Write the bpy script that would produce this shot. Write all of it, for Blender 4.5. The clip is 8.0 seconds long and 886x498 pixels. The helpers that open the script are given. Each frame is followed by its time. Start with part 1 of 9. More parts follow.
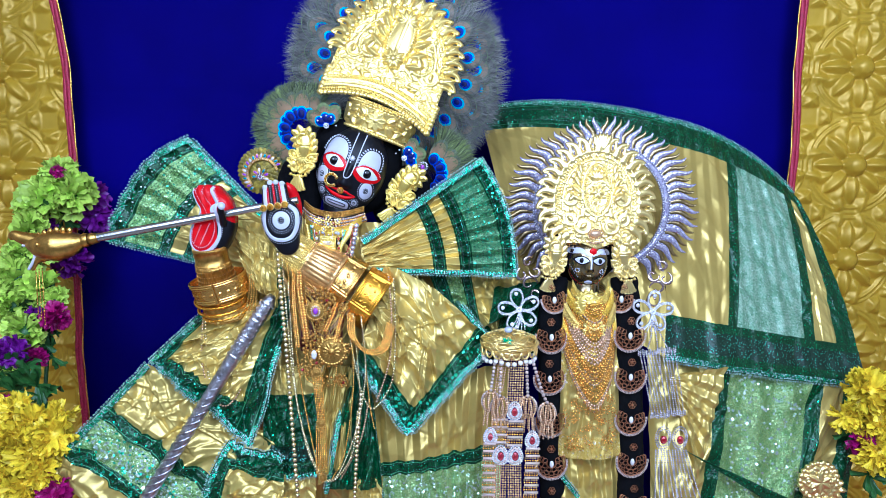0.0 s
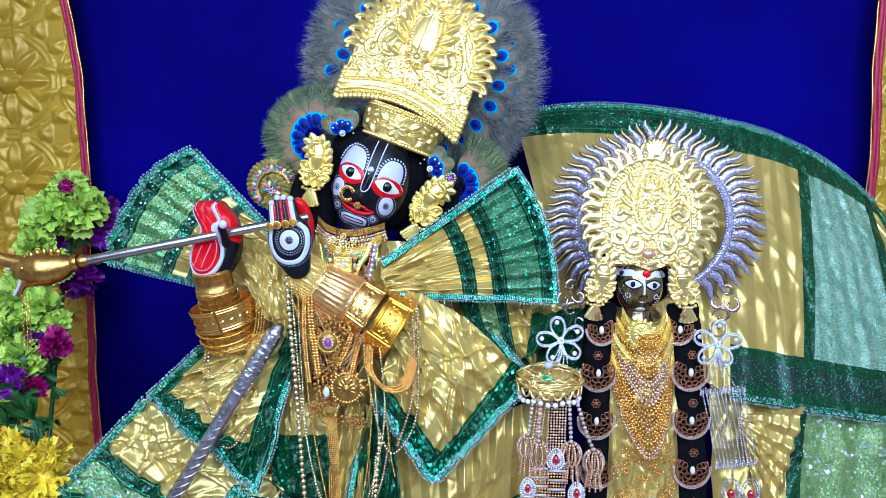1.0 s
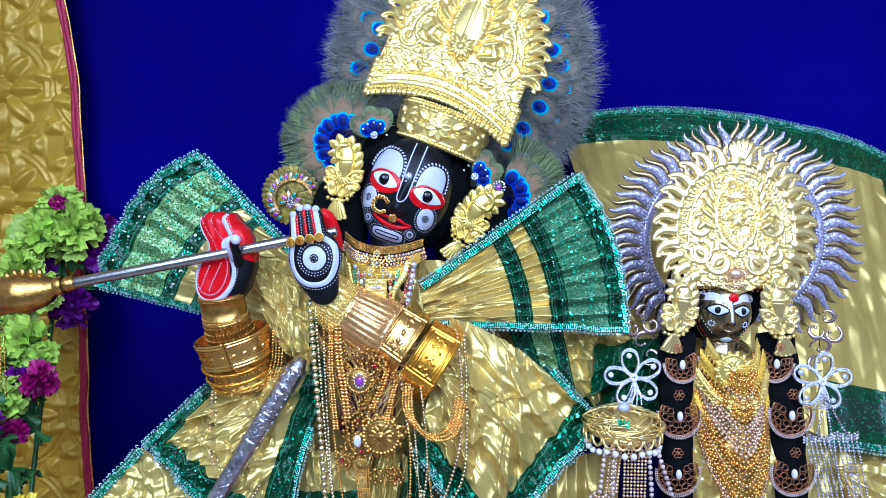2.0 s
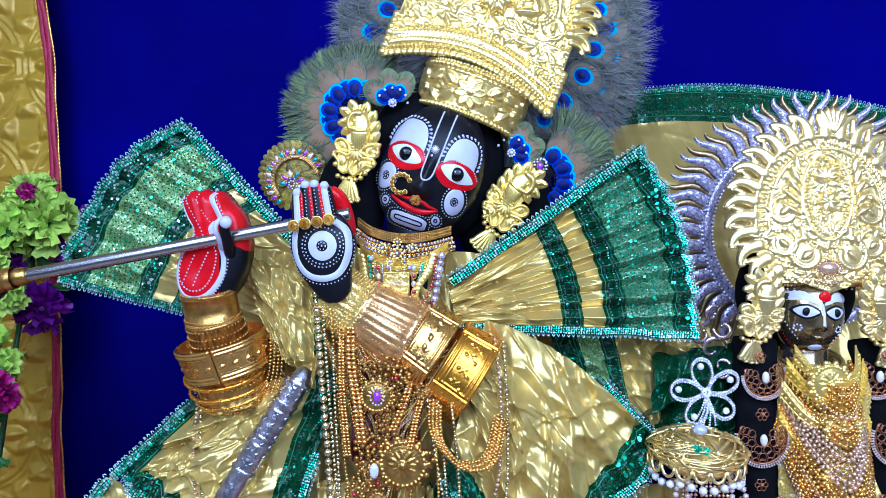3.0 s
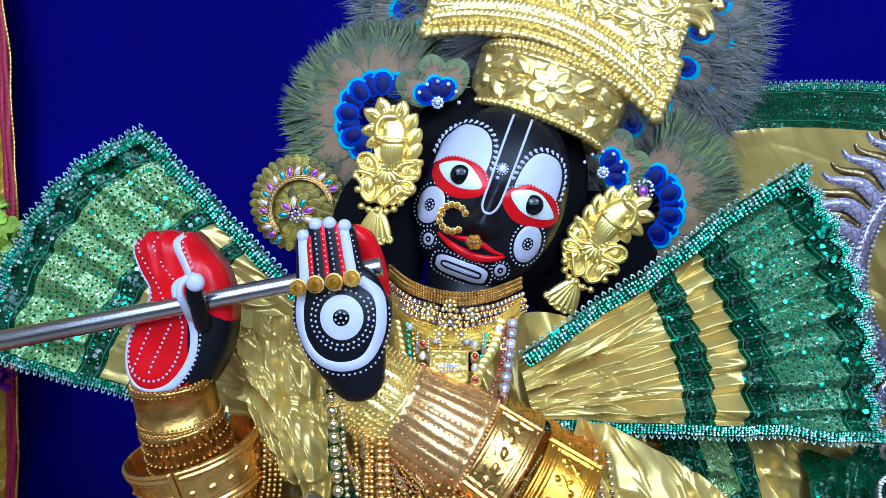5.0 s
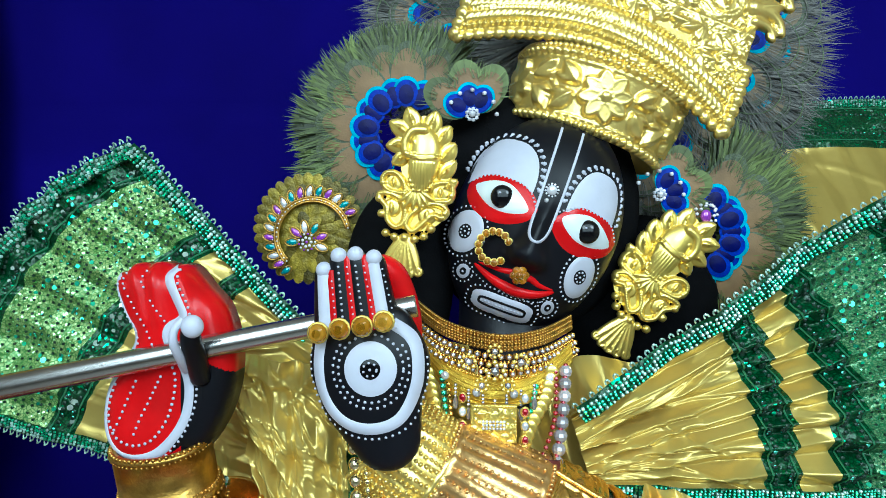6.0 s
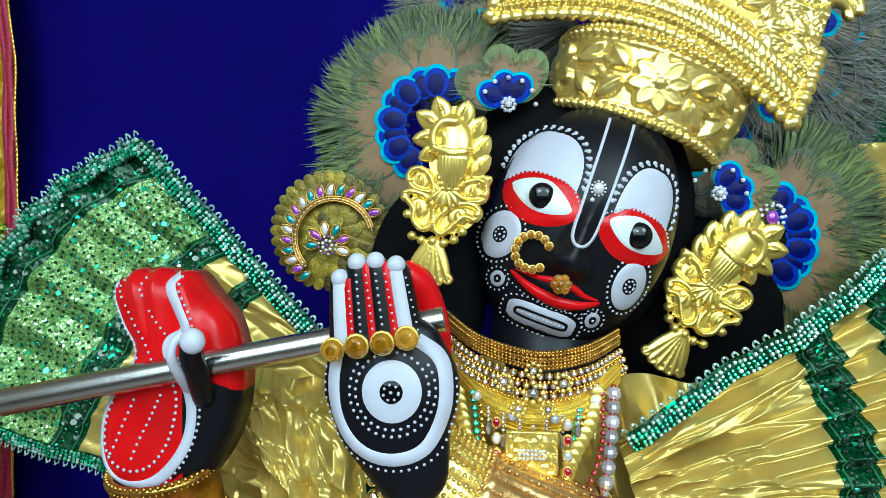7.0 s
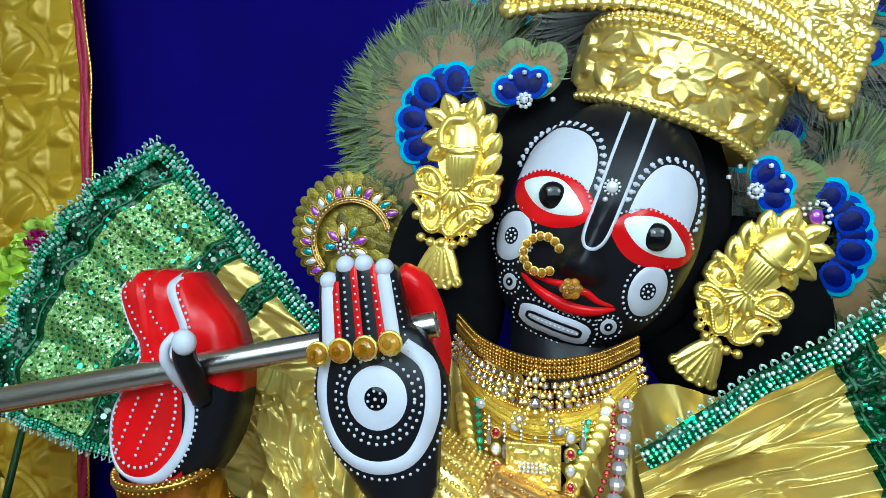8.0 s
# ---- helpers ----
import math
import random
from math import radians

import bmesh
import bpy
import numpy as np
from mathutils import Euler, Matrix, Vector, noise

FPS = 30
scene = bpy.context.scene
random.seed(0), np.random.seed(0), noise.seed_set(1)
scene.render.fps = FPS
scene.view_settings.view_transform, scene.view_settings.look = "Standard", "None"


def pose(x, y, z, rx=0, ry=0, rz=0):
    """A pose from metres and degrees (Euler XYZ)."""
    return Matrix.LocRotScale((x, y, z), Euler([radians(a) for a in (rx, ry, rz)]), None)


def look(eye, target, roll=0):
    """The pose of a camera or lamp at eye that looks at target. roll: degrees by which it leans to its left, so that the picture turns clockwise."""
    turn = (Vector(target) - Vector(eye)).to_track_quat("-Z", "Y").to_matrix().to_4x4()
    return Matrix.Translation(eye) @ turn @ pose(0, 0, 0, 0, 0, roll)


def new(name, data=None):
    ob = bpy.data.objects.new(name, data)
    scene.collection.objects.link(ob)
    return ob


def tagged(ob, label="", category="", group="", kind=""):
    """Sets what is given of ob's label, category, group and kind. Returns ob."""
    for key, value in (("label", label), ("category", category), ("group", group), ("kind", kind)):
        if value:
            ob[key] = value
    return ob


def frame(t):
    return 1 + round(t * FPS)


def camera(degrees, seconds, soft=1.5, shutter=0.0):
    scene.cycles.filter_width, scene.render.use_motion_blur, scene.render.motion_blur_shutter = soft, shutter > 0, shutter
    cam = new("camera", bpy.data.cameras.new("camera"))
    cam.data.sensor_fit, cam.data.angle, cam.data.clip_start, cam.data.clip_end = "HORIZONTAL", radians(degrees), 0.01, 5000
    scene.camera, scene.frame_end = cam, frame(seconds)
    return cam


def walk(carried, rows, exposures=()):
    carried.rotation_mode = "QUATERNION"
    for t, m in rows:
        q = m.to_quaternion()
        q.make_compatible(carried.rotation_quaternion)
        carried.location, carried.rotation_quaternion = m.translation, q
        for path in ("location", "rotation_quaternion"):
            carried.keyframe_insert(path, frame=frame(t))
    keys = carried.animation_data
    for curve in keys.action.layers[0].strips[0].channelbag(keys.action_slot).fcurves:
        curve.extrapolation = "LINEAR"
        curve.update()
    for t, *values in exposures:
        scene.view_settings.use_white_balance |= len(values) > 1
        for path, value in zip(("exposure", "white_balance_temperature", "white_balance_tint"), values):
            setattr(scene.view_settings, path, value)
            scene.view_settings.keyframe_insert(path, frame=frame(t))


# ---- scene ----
cam = camera(67.6, 8.0, soft=0.75)
PATH = [
    (0, (0.005, 0.026, 1.632), (0, 2.01, 1.378), 0.4),
    (0.5, (0.024, 0.13, 1.635), (-0.037, 2.113, 1.378), 0.2),
    (1, (0.023, 0.201, 1.635), (-0.102, 2.185, 1.409), -0.1),
    (1.5, (-0.014, 0.301, 1.625), (-0.154, 2.285, 1.413), -0.2),
    (1.7, (-0.036, 0.338, 1.613), (-0.176, 2.324, 1.433), -0.27),
    (2.8, (-0.126, 0.52, 1.568), (-0.237, 2.515, 1.454), -0.13),
    (3, (-0.13, 0.564, 1.557), (-0.252, 2.558, 1.447), -0.1),
    (3.5, (-0.13, 0.65, 1.568), (-0.287, 2.639, 1.43), -0.2),
    (4, (-0.144, 0.708, 1.572), (-0.312, 2.697, 1.452), -0.3),
    (4.5, (-0.176, 0.776, 1.588), (-0.33, 2.766, 1.469), -0.2),
    (4.7, (-0.19, 0.804, 1.592), (-0.338, 2.795, 1.48), -0.17),
    (6, (-0.257, 0.931, 1.602), (-0.362, 2.928, 1.578), 0),
    (6.5, (-0.265, 0.963, 1.602), (-0.419, 2.957, 1.579), 0),
    (7, (-0.259, 0.987, 1.605), (-0.465, 2.976, 1.581), 0.2),
    (7.5, (-0.238, 1.006, 1.608), (-0.521, 2.986, 1.585), 0.1),
    (8, (-0.207, 1.01, 1.607), (-0.657, 2.959, 1.58), 0.2),
]
walk(cam, [(t, look(eye, target, roll)) for t, eye, target, roll in PATH],
     exposures=[(0.0, -0.05, 4760, 19), (1.5, -0.09, 4680, 20), (3.0, -0.17, 4480, 25), (4.5, -0.25, 4470, 25), (5.9, -0.25, 5300, -5), (7.0, -0.26, 5480, -5), (8.0, -0.26, 5400, -5)])

# ---- world and lamps: an indoor shrine lit from the hall in front of it ----
world = bpy.data.worlds.new("hall_air")
scene.world = world
world.use_nodes = True
world.node_tree.nodes["Background"].inputs[0].default_value = (0.75, 0.82, 1.0, 1)
world.node_tree.nodes["Background"].inputs[1].default_value = 0.2


def lamp(name, kind, eye, target, watts, size, color):
    data = bpy.data.lights.new(name, kind)
    data.energy, data.color = watts, color
    if kind == "AREA":
        data.shape, data.size, data.size_y = "RECTANGLE", size[0], size[1]
    else:
        data.shadow_soft_size = size
        if kind == "SPOT":
            data.spot_size, data.spot_blend = radians(80), 0.6
    ob = new(name, data)
    ob.matrix_world = look(eye, target)
    return ob


lamp("hall_lamp", "AREA", (0.1, -1.3, 2.35), (0.1, 1.6, 1.5), 50, (3.2, 1.3), (0.88, 0.98, 1.0))
lamp("ceiling_panel_lamp", "AREA", (0.0, -0.2, 3.05), (0.1, 1.6, 1.3), 54, (3.0, 1.2), (0.88, 0.97, 1.0))
lamp("spot_lamp", "SPOT", (-0.75, -0.5, 2.55), (-0.1, 1.6, 1.5), 54, 0.4, (0.95, 0.99, 0.95))
lamp("spot_lamp", "SPOT", (0.95, -0.4, 2.6), (0.6, 1.7, 1.35), 70, 0.4, (0.92, 0.99, 1.0))


# ---- materials ----
def mat(name, color, rough=0.5, metal=0.0, vary=0.15, scale=40.0, bump=0.0, bump_scale=120.0, coat=0.0, island=0.0, spec=0.5, sheen=0.0, crumple=0.0, crumple_scale=28.0):
    m = bpy.data.materials.new(name)
    m.use_nodes = True
    n, l = m.node_tree.nodes, m.node_tree.links
    b = n["Principled BSDF"]
    b.inputs["Roughness"].default_value, b.inputs["Metallic"].default_value = rough, metal
    b.inputs["Coat Weight"].default_value, b.inputs["Coat Roughness"].default_value = coat, 0.08
    b.inputs["Specular IOR Level"].default_value, b.inputs["Sheen Weight"].default_value = spec, sheen
    tc = n.new("ShaderNodeTexCoord")
    no = n.new("ShaderNodeTexNoise")
    no.inputs["Scale"].default_value, no.inputs["Detail"].default_value = scale, 5
    l.new(tc.outputs["Object"], no.inputs["Vector"])
    ramp = n.new("ShaderNodeValToRGB")
    c = Vector(color[:3])
    ramp.color_ramp.elements[0].position, ramp.color_ramp.elements[1].position = 0.3, 0.7
    ramp.color_ramp.elements[0].color = (*(c * (1 - vary)), 1)
    ramp.color_ramp.elements[1].color = (*(c * (1 + vary * 0.6)), 1)
    l.new(no.outputs["Fac"], ramp.inputs["Fac"])
    out = ramp.outputs["Color"]
    if island:
        geo = n.new("ShaderNodeNewGeometry")
        hsv = n.new("ShaderNodeHueSaturation")
        mr = n.new("ShaderNodeMapRange")
        mr.inputs["To Min"].default_value, mr.inputs["To Max"].default_value = 1 - island, 1 + island
        l.new(geo.outputs["Random Per Island"], mr.inputs["Value"])
        l.new(mr.outputs["Result"], hsv.inputs["Value"])
        l.new(out, hsv.inputs["Color"])
        out = hsv.outputs["Color"]
    l.new(out, b.inputs["Base Color"])
    if bump:
        nb = n.new("ShaderNodeTexNoise")
        nb.inputs["Scale"].default_value, nb.inputs["Detail"].default_value = bump_scale, 4
        l.new(tc.outputs["Object"], nb.inputs["Vector"])
        bp = n.new("ShaderNodeBump")
        bp.inputs["Strength"].default_value, bp.inputs["Distance"].default_value = bump, 0.002
        l.new(nb.outputs["Fac"], bp.inputs["Height"])
        l.new(bp.outputs["Normal"], b.inputs["Normal"])
        if crumple:
            # creased foil: long ridges at two sizes, stretched along one way
            mp = n.new("ShaderNodeMapping")
            mp.inputs["Scale"].default_value, mp.inputs["Rotation"].default_value = (1.0, 1.0, 0.55), (0.0, 0.6, 0.0)
            l.new(tc.outputs["Object"], mp.inputs["Vector"])
            last = None
            for sc, far in ((crumple_scale, 0.006), (crumple_scale * 3.1, 0.0018)):
                rid = n.new("ShaderNodeTexNoise")
                rid.noise_type = "RIDGED_MULTIFRACTAL"
                rid.inputs["Scale"].default_value, rid.inputs["Detail"].default_value, rid.inputs["Distortion"].default_value = sc, 1.5, 0.7
                l.new(mp.outputs["Vector"], rid.inputs["Vector"])
                rb = n.new("ShaderNodeBump")
                rb.inputs["Strength"].default_value, rb.inputs["Distance"].default_value = crumple, far
                l.new(rid.outputs["Fac"], rb.inputs["Height"])
                if last is not None:
                    l.new(last, rb.inputs["Normal"])
                last = rb.outputs["Normal"]
            l.new(last, bp.inputs["Normal"])
    return m


def glitter(name, dark, light, cell=320.0, tilt=0.7, metal=0.7, rough=0.25, share=0.5, mesh_scale=260.0, spark=(0.4, 1.0, 0.8), rare=0.91):
    """Sequined or laced cloth: a net of dark thread over a light ground with small facets that catch the light one by one."""
    m = bpy.data.materials.new(name)
    m.use_nodes = True
    n, l = m.node_tree.nodes, m.node_tree.links
    b = n["Principled BSDF"]
    tc = n.new("ShaderNodeTexCoord")
    v = n.new("ShaderNodeTexVoronoi")
    v.inputs["Scale"].default_value = cell
    l.new(tc.outputs["Object"], v.inputs["Vector"])
    v2 = n.new("ShaderNodeTexVoronoi")
    v2.feature = "DISTANCE_TO_EDGE"
    v2.inputs["Scale"].default_value = mesh_scale
    l.new(tc.outputs["Object"], v2.inputs["Vector"])
    cl = n.new("ShaderNodeTexNoise")
    cl.inputs["Scale"].default_value, cl.inputs["Detail"].default_value = 45, 3
    l.new(tc.outputs["Object"], cl.inputs["Vector"])
    st = n.new("ShaderNodeMapRange")
    st.inputs["From Min"].default_value, st.inputs["From Max"].default_value = 0.02, 0.16
    l.new(v2.outputs["Distance"], st.inputs["Value"])
    mul = n.new("ShaderNodeMath")
    mul.operation = "MULTIPLY"
    l.new(st.outputs["Result"], mul.inputs[0])
    l.new(cl.outputs["Fac"], mul.inputs[1])
    mix = n.new("ShaderNodeMix")
    mix.data_type = "RGBA"
    mix.inputs["A"].default_value, mix.inputs["B"].default_value = (*dark, 1), (*light, 1)
    sc = n.new("ShaderNodeMapRange")
    sc.inputs["From Min"].default_value, sc.inputs["From Max"].default_value = 0.5 - share * 0.5, 1.0 - share * 0.5
    l.new(mul.outputs[0], sc.inputs["Value"])
    l.new(sc.outputs["Result"], mix.inputs["Factor"])
    sep = n.new("ShaderNodeSeparateColor")
    l.new(v.outputs["Color"], sep.inputs["Color"])
    thr = n.new("ShaderNodeMath")
    thr.operation = "GREATER_THAN"
    thr.inputs[1].default_value = rare
    l.new(sep.outputs["Red"], thr.inputs[0])
    mix2 = n.new("ShaderNodeMix")
    mix2.data_type = "RGBA"
    mix2.inputs["B"].default_value = (*spark, 1)
    l.new(thr.outputs[0], mix2.inputs["Factor"])
    l.new(mix.outputs["Result"], mix2.inputs["A"])
    l.new(mix2.outputs["Result"], b.inputs["Base Color"])
    met = n.new("ShaderNodeMapRange")
    met.inputs["To Min"].default_value, met.inputs["To Max"].default_value = metal * 0.5, 1.0
    l.new(thr.outputs[0], met.inputs["Value"])
    l.new(met.outputs["Result"], b.inputs["Metallic"])
    b.inputs["Roughness"].default_value = rough
    geo = n.new("ShaderNodeNewGeometry")
    off = n.new("ShaderNodeVectorMath")
    off.operation = "SUBTRACT"
    off.inputs[1].default_value = (0.5, 0.5, 0.5)
    l.new(v.outputs["Color"], off.inputs[0])
    sca = n.new("ShaderNodeVectorMath")
    sca.operation = "SCALE"
    sca.inputs["Scale"].default_value = tilt
    l.new(off.outputs[0], sca.inputs[0])
    add = n.new("ShaderNodeVectorMath")
    add.operation = "ADD"
    l.new(geo.outputs["Normal"], add.inputs[0])
    l.new(sca.outputs[0], add.inputs[1])
    nrm = n.new("ShaderNodeVectorMath")
    nrm.operation = "NORMALIZE"
    l.new(add.outputs[0], nrm.inputs[0])
    l.new(nrm.outputs[0], b.inputs["Normal"])
    return m


BLUE = mat("blue_velvet", (0.0055, 0.002, 0.142), 0.85, 0, 0.3, 2.5, 0.1, 300, spec=0.04)
PANEL = mat("gold_embossed_sheet", (0.53, 0.33, 0.011), 0.40, 0.2, 0.14, 9.0, 0.1, 60)
RED_TAPE = mat("red_braid", (0.42, 0.02, 0.06), 0.45, 0.2, 0.4, 200, 0.5, 500)
GOLD = mat("polished_gold", (0.99, 0.75, 0.17), 0.28, 0.80, 0.1, 30, 0.05, 150)
PALE_GOLD = mat("pale_gold_plate", (0.98, 0.75, 0.22), 0.30, 0.86, 0.1, 50, 0.1, 260)
OLD_GOLD = mat("antique_gold", (0.66, 0.38, 0.08), 0.32, 1.0, 0.35, 90, 0.25, 300)
WHITE_GOLD = mat("white_gold_plate", (0.98, 0.77, 0.29), 0.30, 0.90, 0.1, 50, 0.1, 260)
SILVER = mat("chased_silver", (0.58, 0.56, 0.62), 0.3, 1.0, 0.45, 90, 0.9, 130)
STEEL = mat("brushed_steel", (0.55, 0.53, 0.52), 0.24, 1.0, 0.1, 20, 0.03, 400)
CRYSTAL = mat("crystal_stones", (0.88, 0.87, 0.93), 0.12, 0.35, 0.1, 200, island=0.3)
ROSE_SILVER = mat("rose_silver_sheet", (0.66, 0.52, 0.50), 0.25, 0.9, 0.2, 120, 0.2, 300)
SMOKY = mat("grey_crystal_beads", (0.60, 0.56, 0.60), 0.15, 0.55, 0.2, 200, island=0.55)
STRING_SILVER = mat("silver_gilt_beads", (0.86, 0.75, 0.46), 0.2, 1.0, 0.15, 90, island=0.35)
ICE_BEAD = mat("pale_aqua_glass_beads", (0.56, 0.82, 0.72), 0.12, 0.45, 0.2, 90, island=0.4)
AQUA_BEAD = mat("aqua_glass_beads", (0.16, 0.74, 0.46), 0.1, 0.8, 0.3, 90, island=0.5)
TINY_PEARL = mat("tiny_rose_pearls", (0.60, 0.47, 0.42), 0.3, 0.2, 0.1, 90, island=0.25)
PEARL = mat("pearl", (0.86, 0.83, 0.80), 0.2, 0.1, 0.05, 60, coat=0.6)
ROSE_BEAD = mat("rose_gold_beads", (0.84, 0.56, 0.34), 0.26, 0.7, 0.2, 90, island=0.35)
GOLD_BEAD = mat("gold_beads", (0.88, 0.49, 0.09), 0.26, 0.85, 0.15, 90, island=0.3)
RUBY = mat("ruby_stone", (0.65, 0.005, 0.03), 0.08, 0.1, 0.2, 90, coat=1.0)
TOPAZ = mat("topaz_stone", (0.62, 0.26, 0.004), 0.04, 0.0, 0.3, 120, coat=0.0, island=0.3)
for bright in (TOPAZ, RUBY):
    bright.node_tree.nodes["Principled BSDF"].inputs["Transmission Weight"].default_value = 0.6
AMETHYST = mat("violet_stone", (0.35, 0.06, 0.55), 0.08, 0.2, 0.2, 90, coat=1.0)
TEAL_GEM = mat("teal_stone", (0.01, 0.30, 0.32), 0.08, 0.2, 0.2, 90, coat=1.0)
SATIN = mat("champagne_gold_satin", (0.66, 0.50, 0.13), 0.31, 0.55, 0.12, 14, 0.06, 160, crumple=0.2, crumple_scale=12.0)
SATIN_DEEP = mat("deep_gold_satin", (0.56, 0.41, 0.095), 0.34, 0.5, 0.12, 14, 0.06, 160, crumple=0.2, crumple_scale=10.0)
LACE = glitter("green_sequin_lace", (0.002, 0.032, 0.008), (0.016, 0.150, 0.045), 360, 0.5, 0.5, 0.3, 0.5, 330, (0.08, 0.62, 0.28), 0.955)
PINK_SILVER = glitter("rose_silver_foil", (0.34, 0.30, 0.44), (0.64, 0.60, 0.74), 420, 0.30, 0.9, 0.25, 0.8, 120, (0.95, 0.92, 1.0))
NET = glitter("pale_green_sequin_net", (0.12, 0.27, 0.06), (0.50, 0.60, 0.24), 520, 0.9, 0.6, 0.28, 0.7, 380, (0.75, 1.0, 0.8))
NET_GREEN = glitter("green_sequin_net", (0.04, 0.18, 0.07), (0.30, 0.47, 0.22), 520, 0.9, 0.6, 0.28, 0.65, 380, (0.45, 1.0, 0.6))
NET_LIGHT = glitter("olive_green_dotted_net", (0.085, 0.24, 0.05), (0.42, 0.56, 0.20), 520, 0.6, 0.5, 0.3, 0.75, 300, (0.6, 1.0, 0.5), 0.94)
LACE_DARK = glitter("dark_lace_net", (0.004, 0.022, 0.010), (0.022, 0.075, 0.040), 420, 0.4, 0.3, 0.4, 0.5, 260, (0.2, 0.8, 0.6))
SHEER = glitter("white_green_woven_net", (0.07, 0.22, 0.10), (0.46, 0.58, 0.42), 420, 0.5, 0.3, 0.4, 0.75, 300, (0.8, 1.0, 0.9), 0.95)
SEQUIN = mat("green_sequins", (0.12, 0.75, 0.42), 0.14, 0.55, 0.3, 60, island=0.6)
SEQUIN_DULL = mat("dull_green_thread", (0.10, 0.34, 0.17), 0.35, 0.4, 0.3, 60)
SEQUIN_PALE = mat("silver_sequins", (0.70, 0.88, 0.76), 0.14, 0.5, 0.2, 60, island=0.4)
BLACK = mat("black_lacquer", (0.005, 0.005, 0.008), 0.38, 0, 0.3, 30, 0.05, 80, coat=0.0, spec=0.22)
HAIR = mat("black_cloth_hair", (0.004, 0.004, 0.005), 0.9, 0, 0.3, 60, 0.3, 400, spec=0.1)
GLOSS_BLACK = mat("glossy_black_enamel", (0.004, 0.004, 0.005), 0.08, 0, 0.2, 30, spec=0.4)
WHITE = mat("white_paint", (0.57, 0.57, 0.67), 0.45, 0, 0.08, 40, 0.1, 200)
RED = mat("red_lacquer", (0.62, 0.003, 0.006), 0.22, 0, 0.2, 30, coat=0.0, spec=0.22)
EYE_WHITE = mat("enamel_white", (0.78, 0.84, 0.86), 0.15, 0, 0.03, 30, coat=0.6)


# ---- builders ----
def unit(v):
    v = np.asarray(v, float)
    return v / (np.linalg.norm(v) + 1e-12)


def catmull(pts, per=8, closed=False):
    """A smooth line through a few points."""
    p = [np.asarray(q, float) for q in pts]
    n = len(p)
    out = []
    for i in range(n if closed else n - 1):
        a, b, c, d = (p[(i + k) % n] if closed else p[min(max(i + k, 0), n - 1)] for k in (-1, 0, 1, 2))
        for j in range(per):
            t = j / per
            out.append(0.5 * (2 * b + (c - a) * t + (2 * a - 5 * b + 4 * c - d) * t * t + (3 * b - a - 3 * c + d) * t ** 3))
    if not closed:
        out.append(p[-1])
    return np.array(out)


def even(pts, step):
    """Points at an even step along a line."""
    pts = np.asarray(pts, float)
    seg = np.linalg.norm(np.diff(pts, axis=0), axis=1)
    s = np.concatenate([[0], np.cumsum(seg)])
    k = max(int(round(s[-1] / step)), 1)
    at = np.linspace(0, s[-1], k + 1)
    return np.stack([np.interp(at, s, pts[:, i]) for i in range(pts.shape[1])], 1)


T5 = (1 + 5 ** 0.5) / 2
ICO_V = np.array([(-1, T5, 0), (1, T5, 0), (-1, -T5, 0), (1, -T5, 0), (0, -1, T5), (0, 1, T5), (0, -1, -T5), (0, 1, -T5), (T5, 0, -1), (T5, 0, 1), (-T5, 0, -1), (-T5, 0, 1)]) / (1 + T5 * T5) ** 0.5
ICO_F = [(0, 11, 5), (0, 5, 1), (0, 1, 7), (0, 7, 10), (0, 10, 11), (1, 5, 9), (5, 11, 4), (11, 10, 2), (10, 7, 6), (7, 1, 8), (3, 9, 4), (3, 4, 2), (3, 2, 6), (3, 6, 8), (3, 8, 9), (4, 9, 5), (2, 4, 11), (6, 2, 10), (8, 6, 7), (9, 8, 1)]


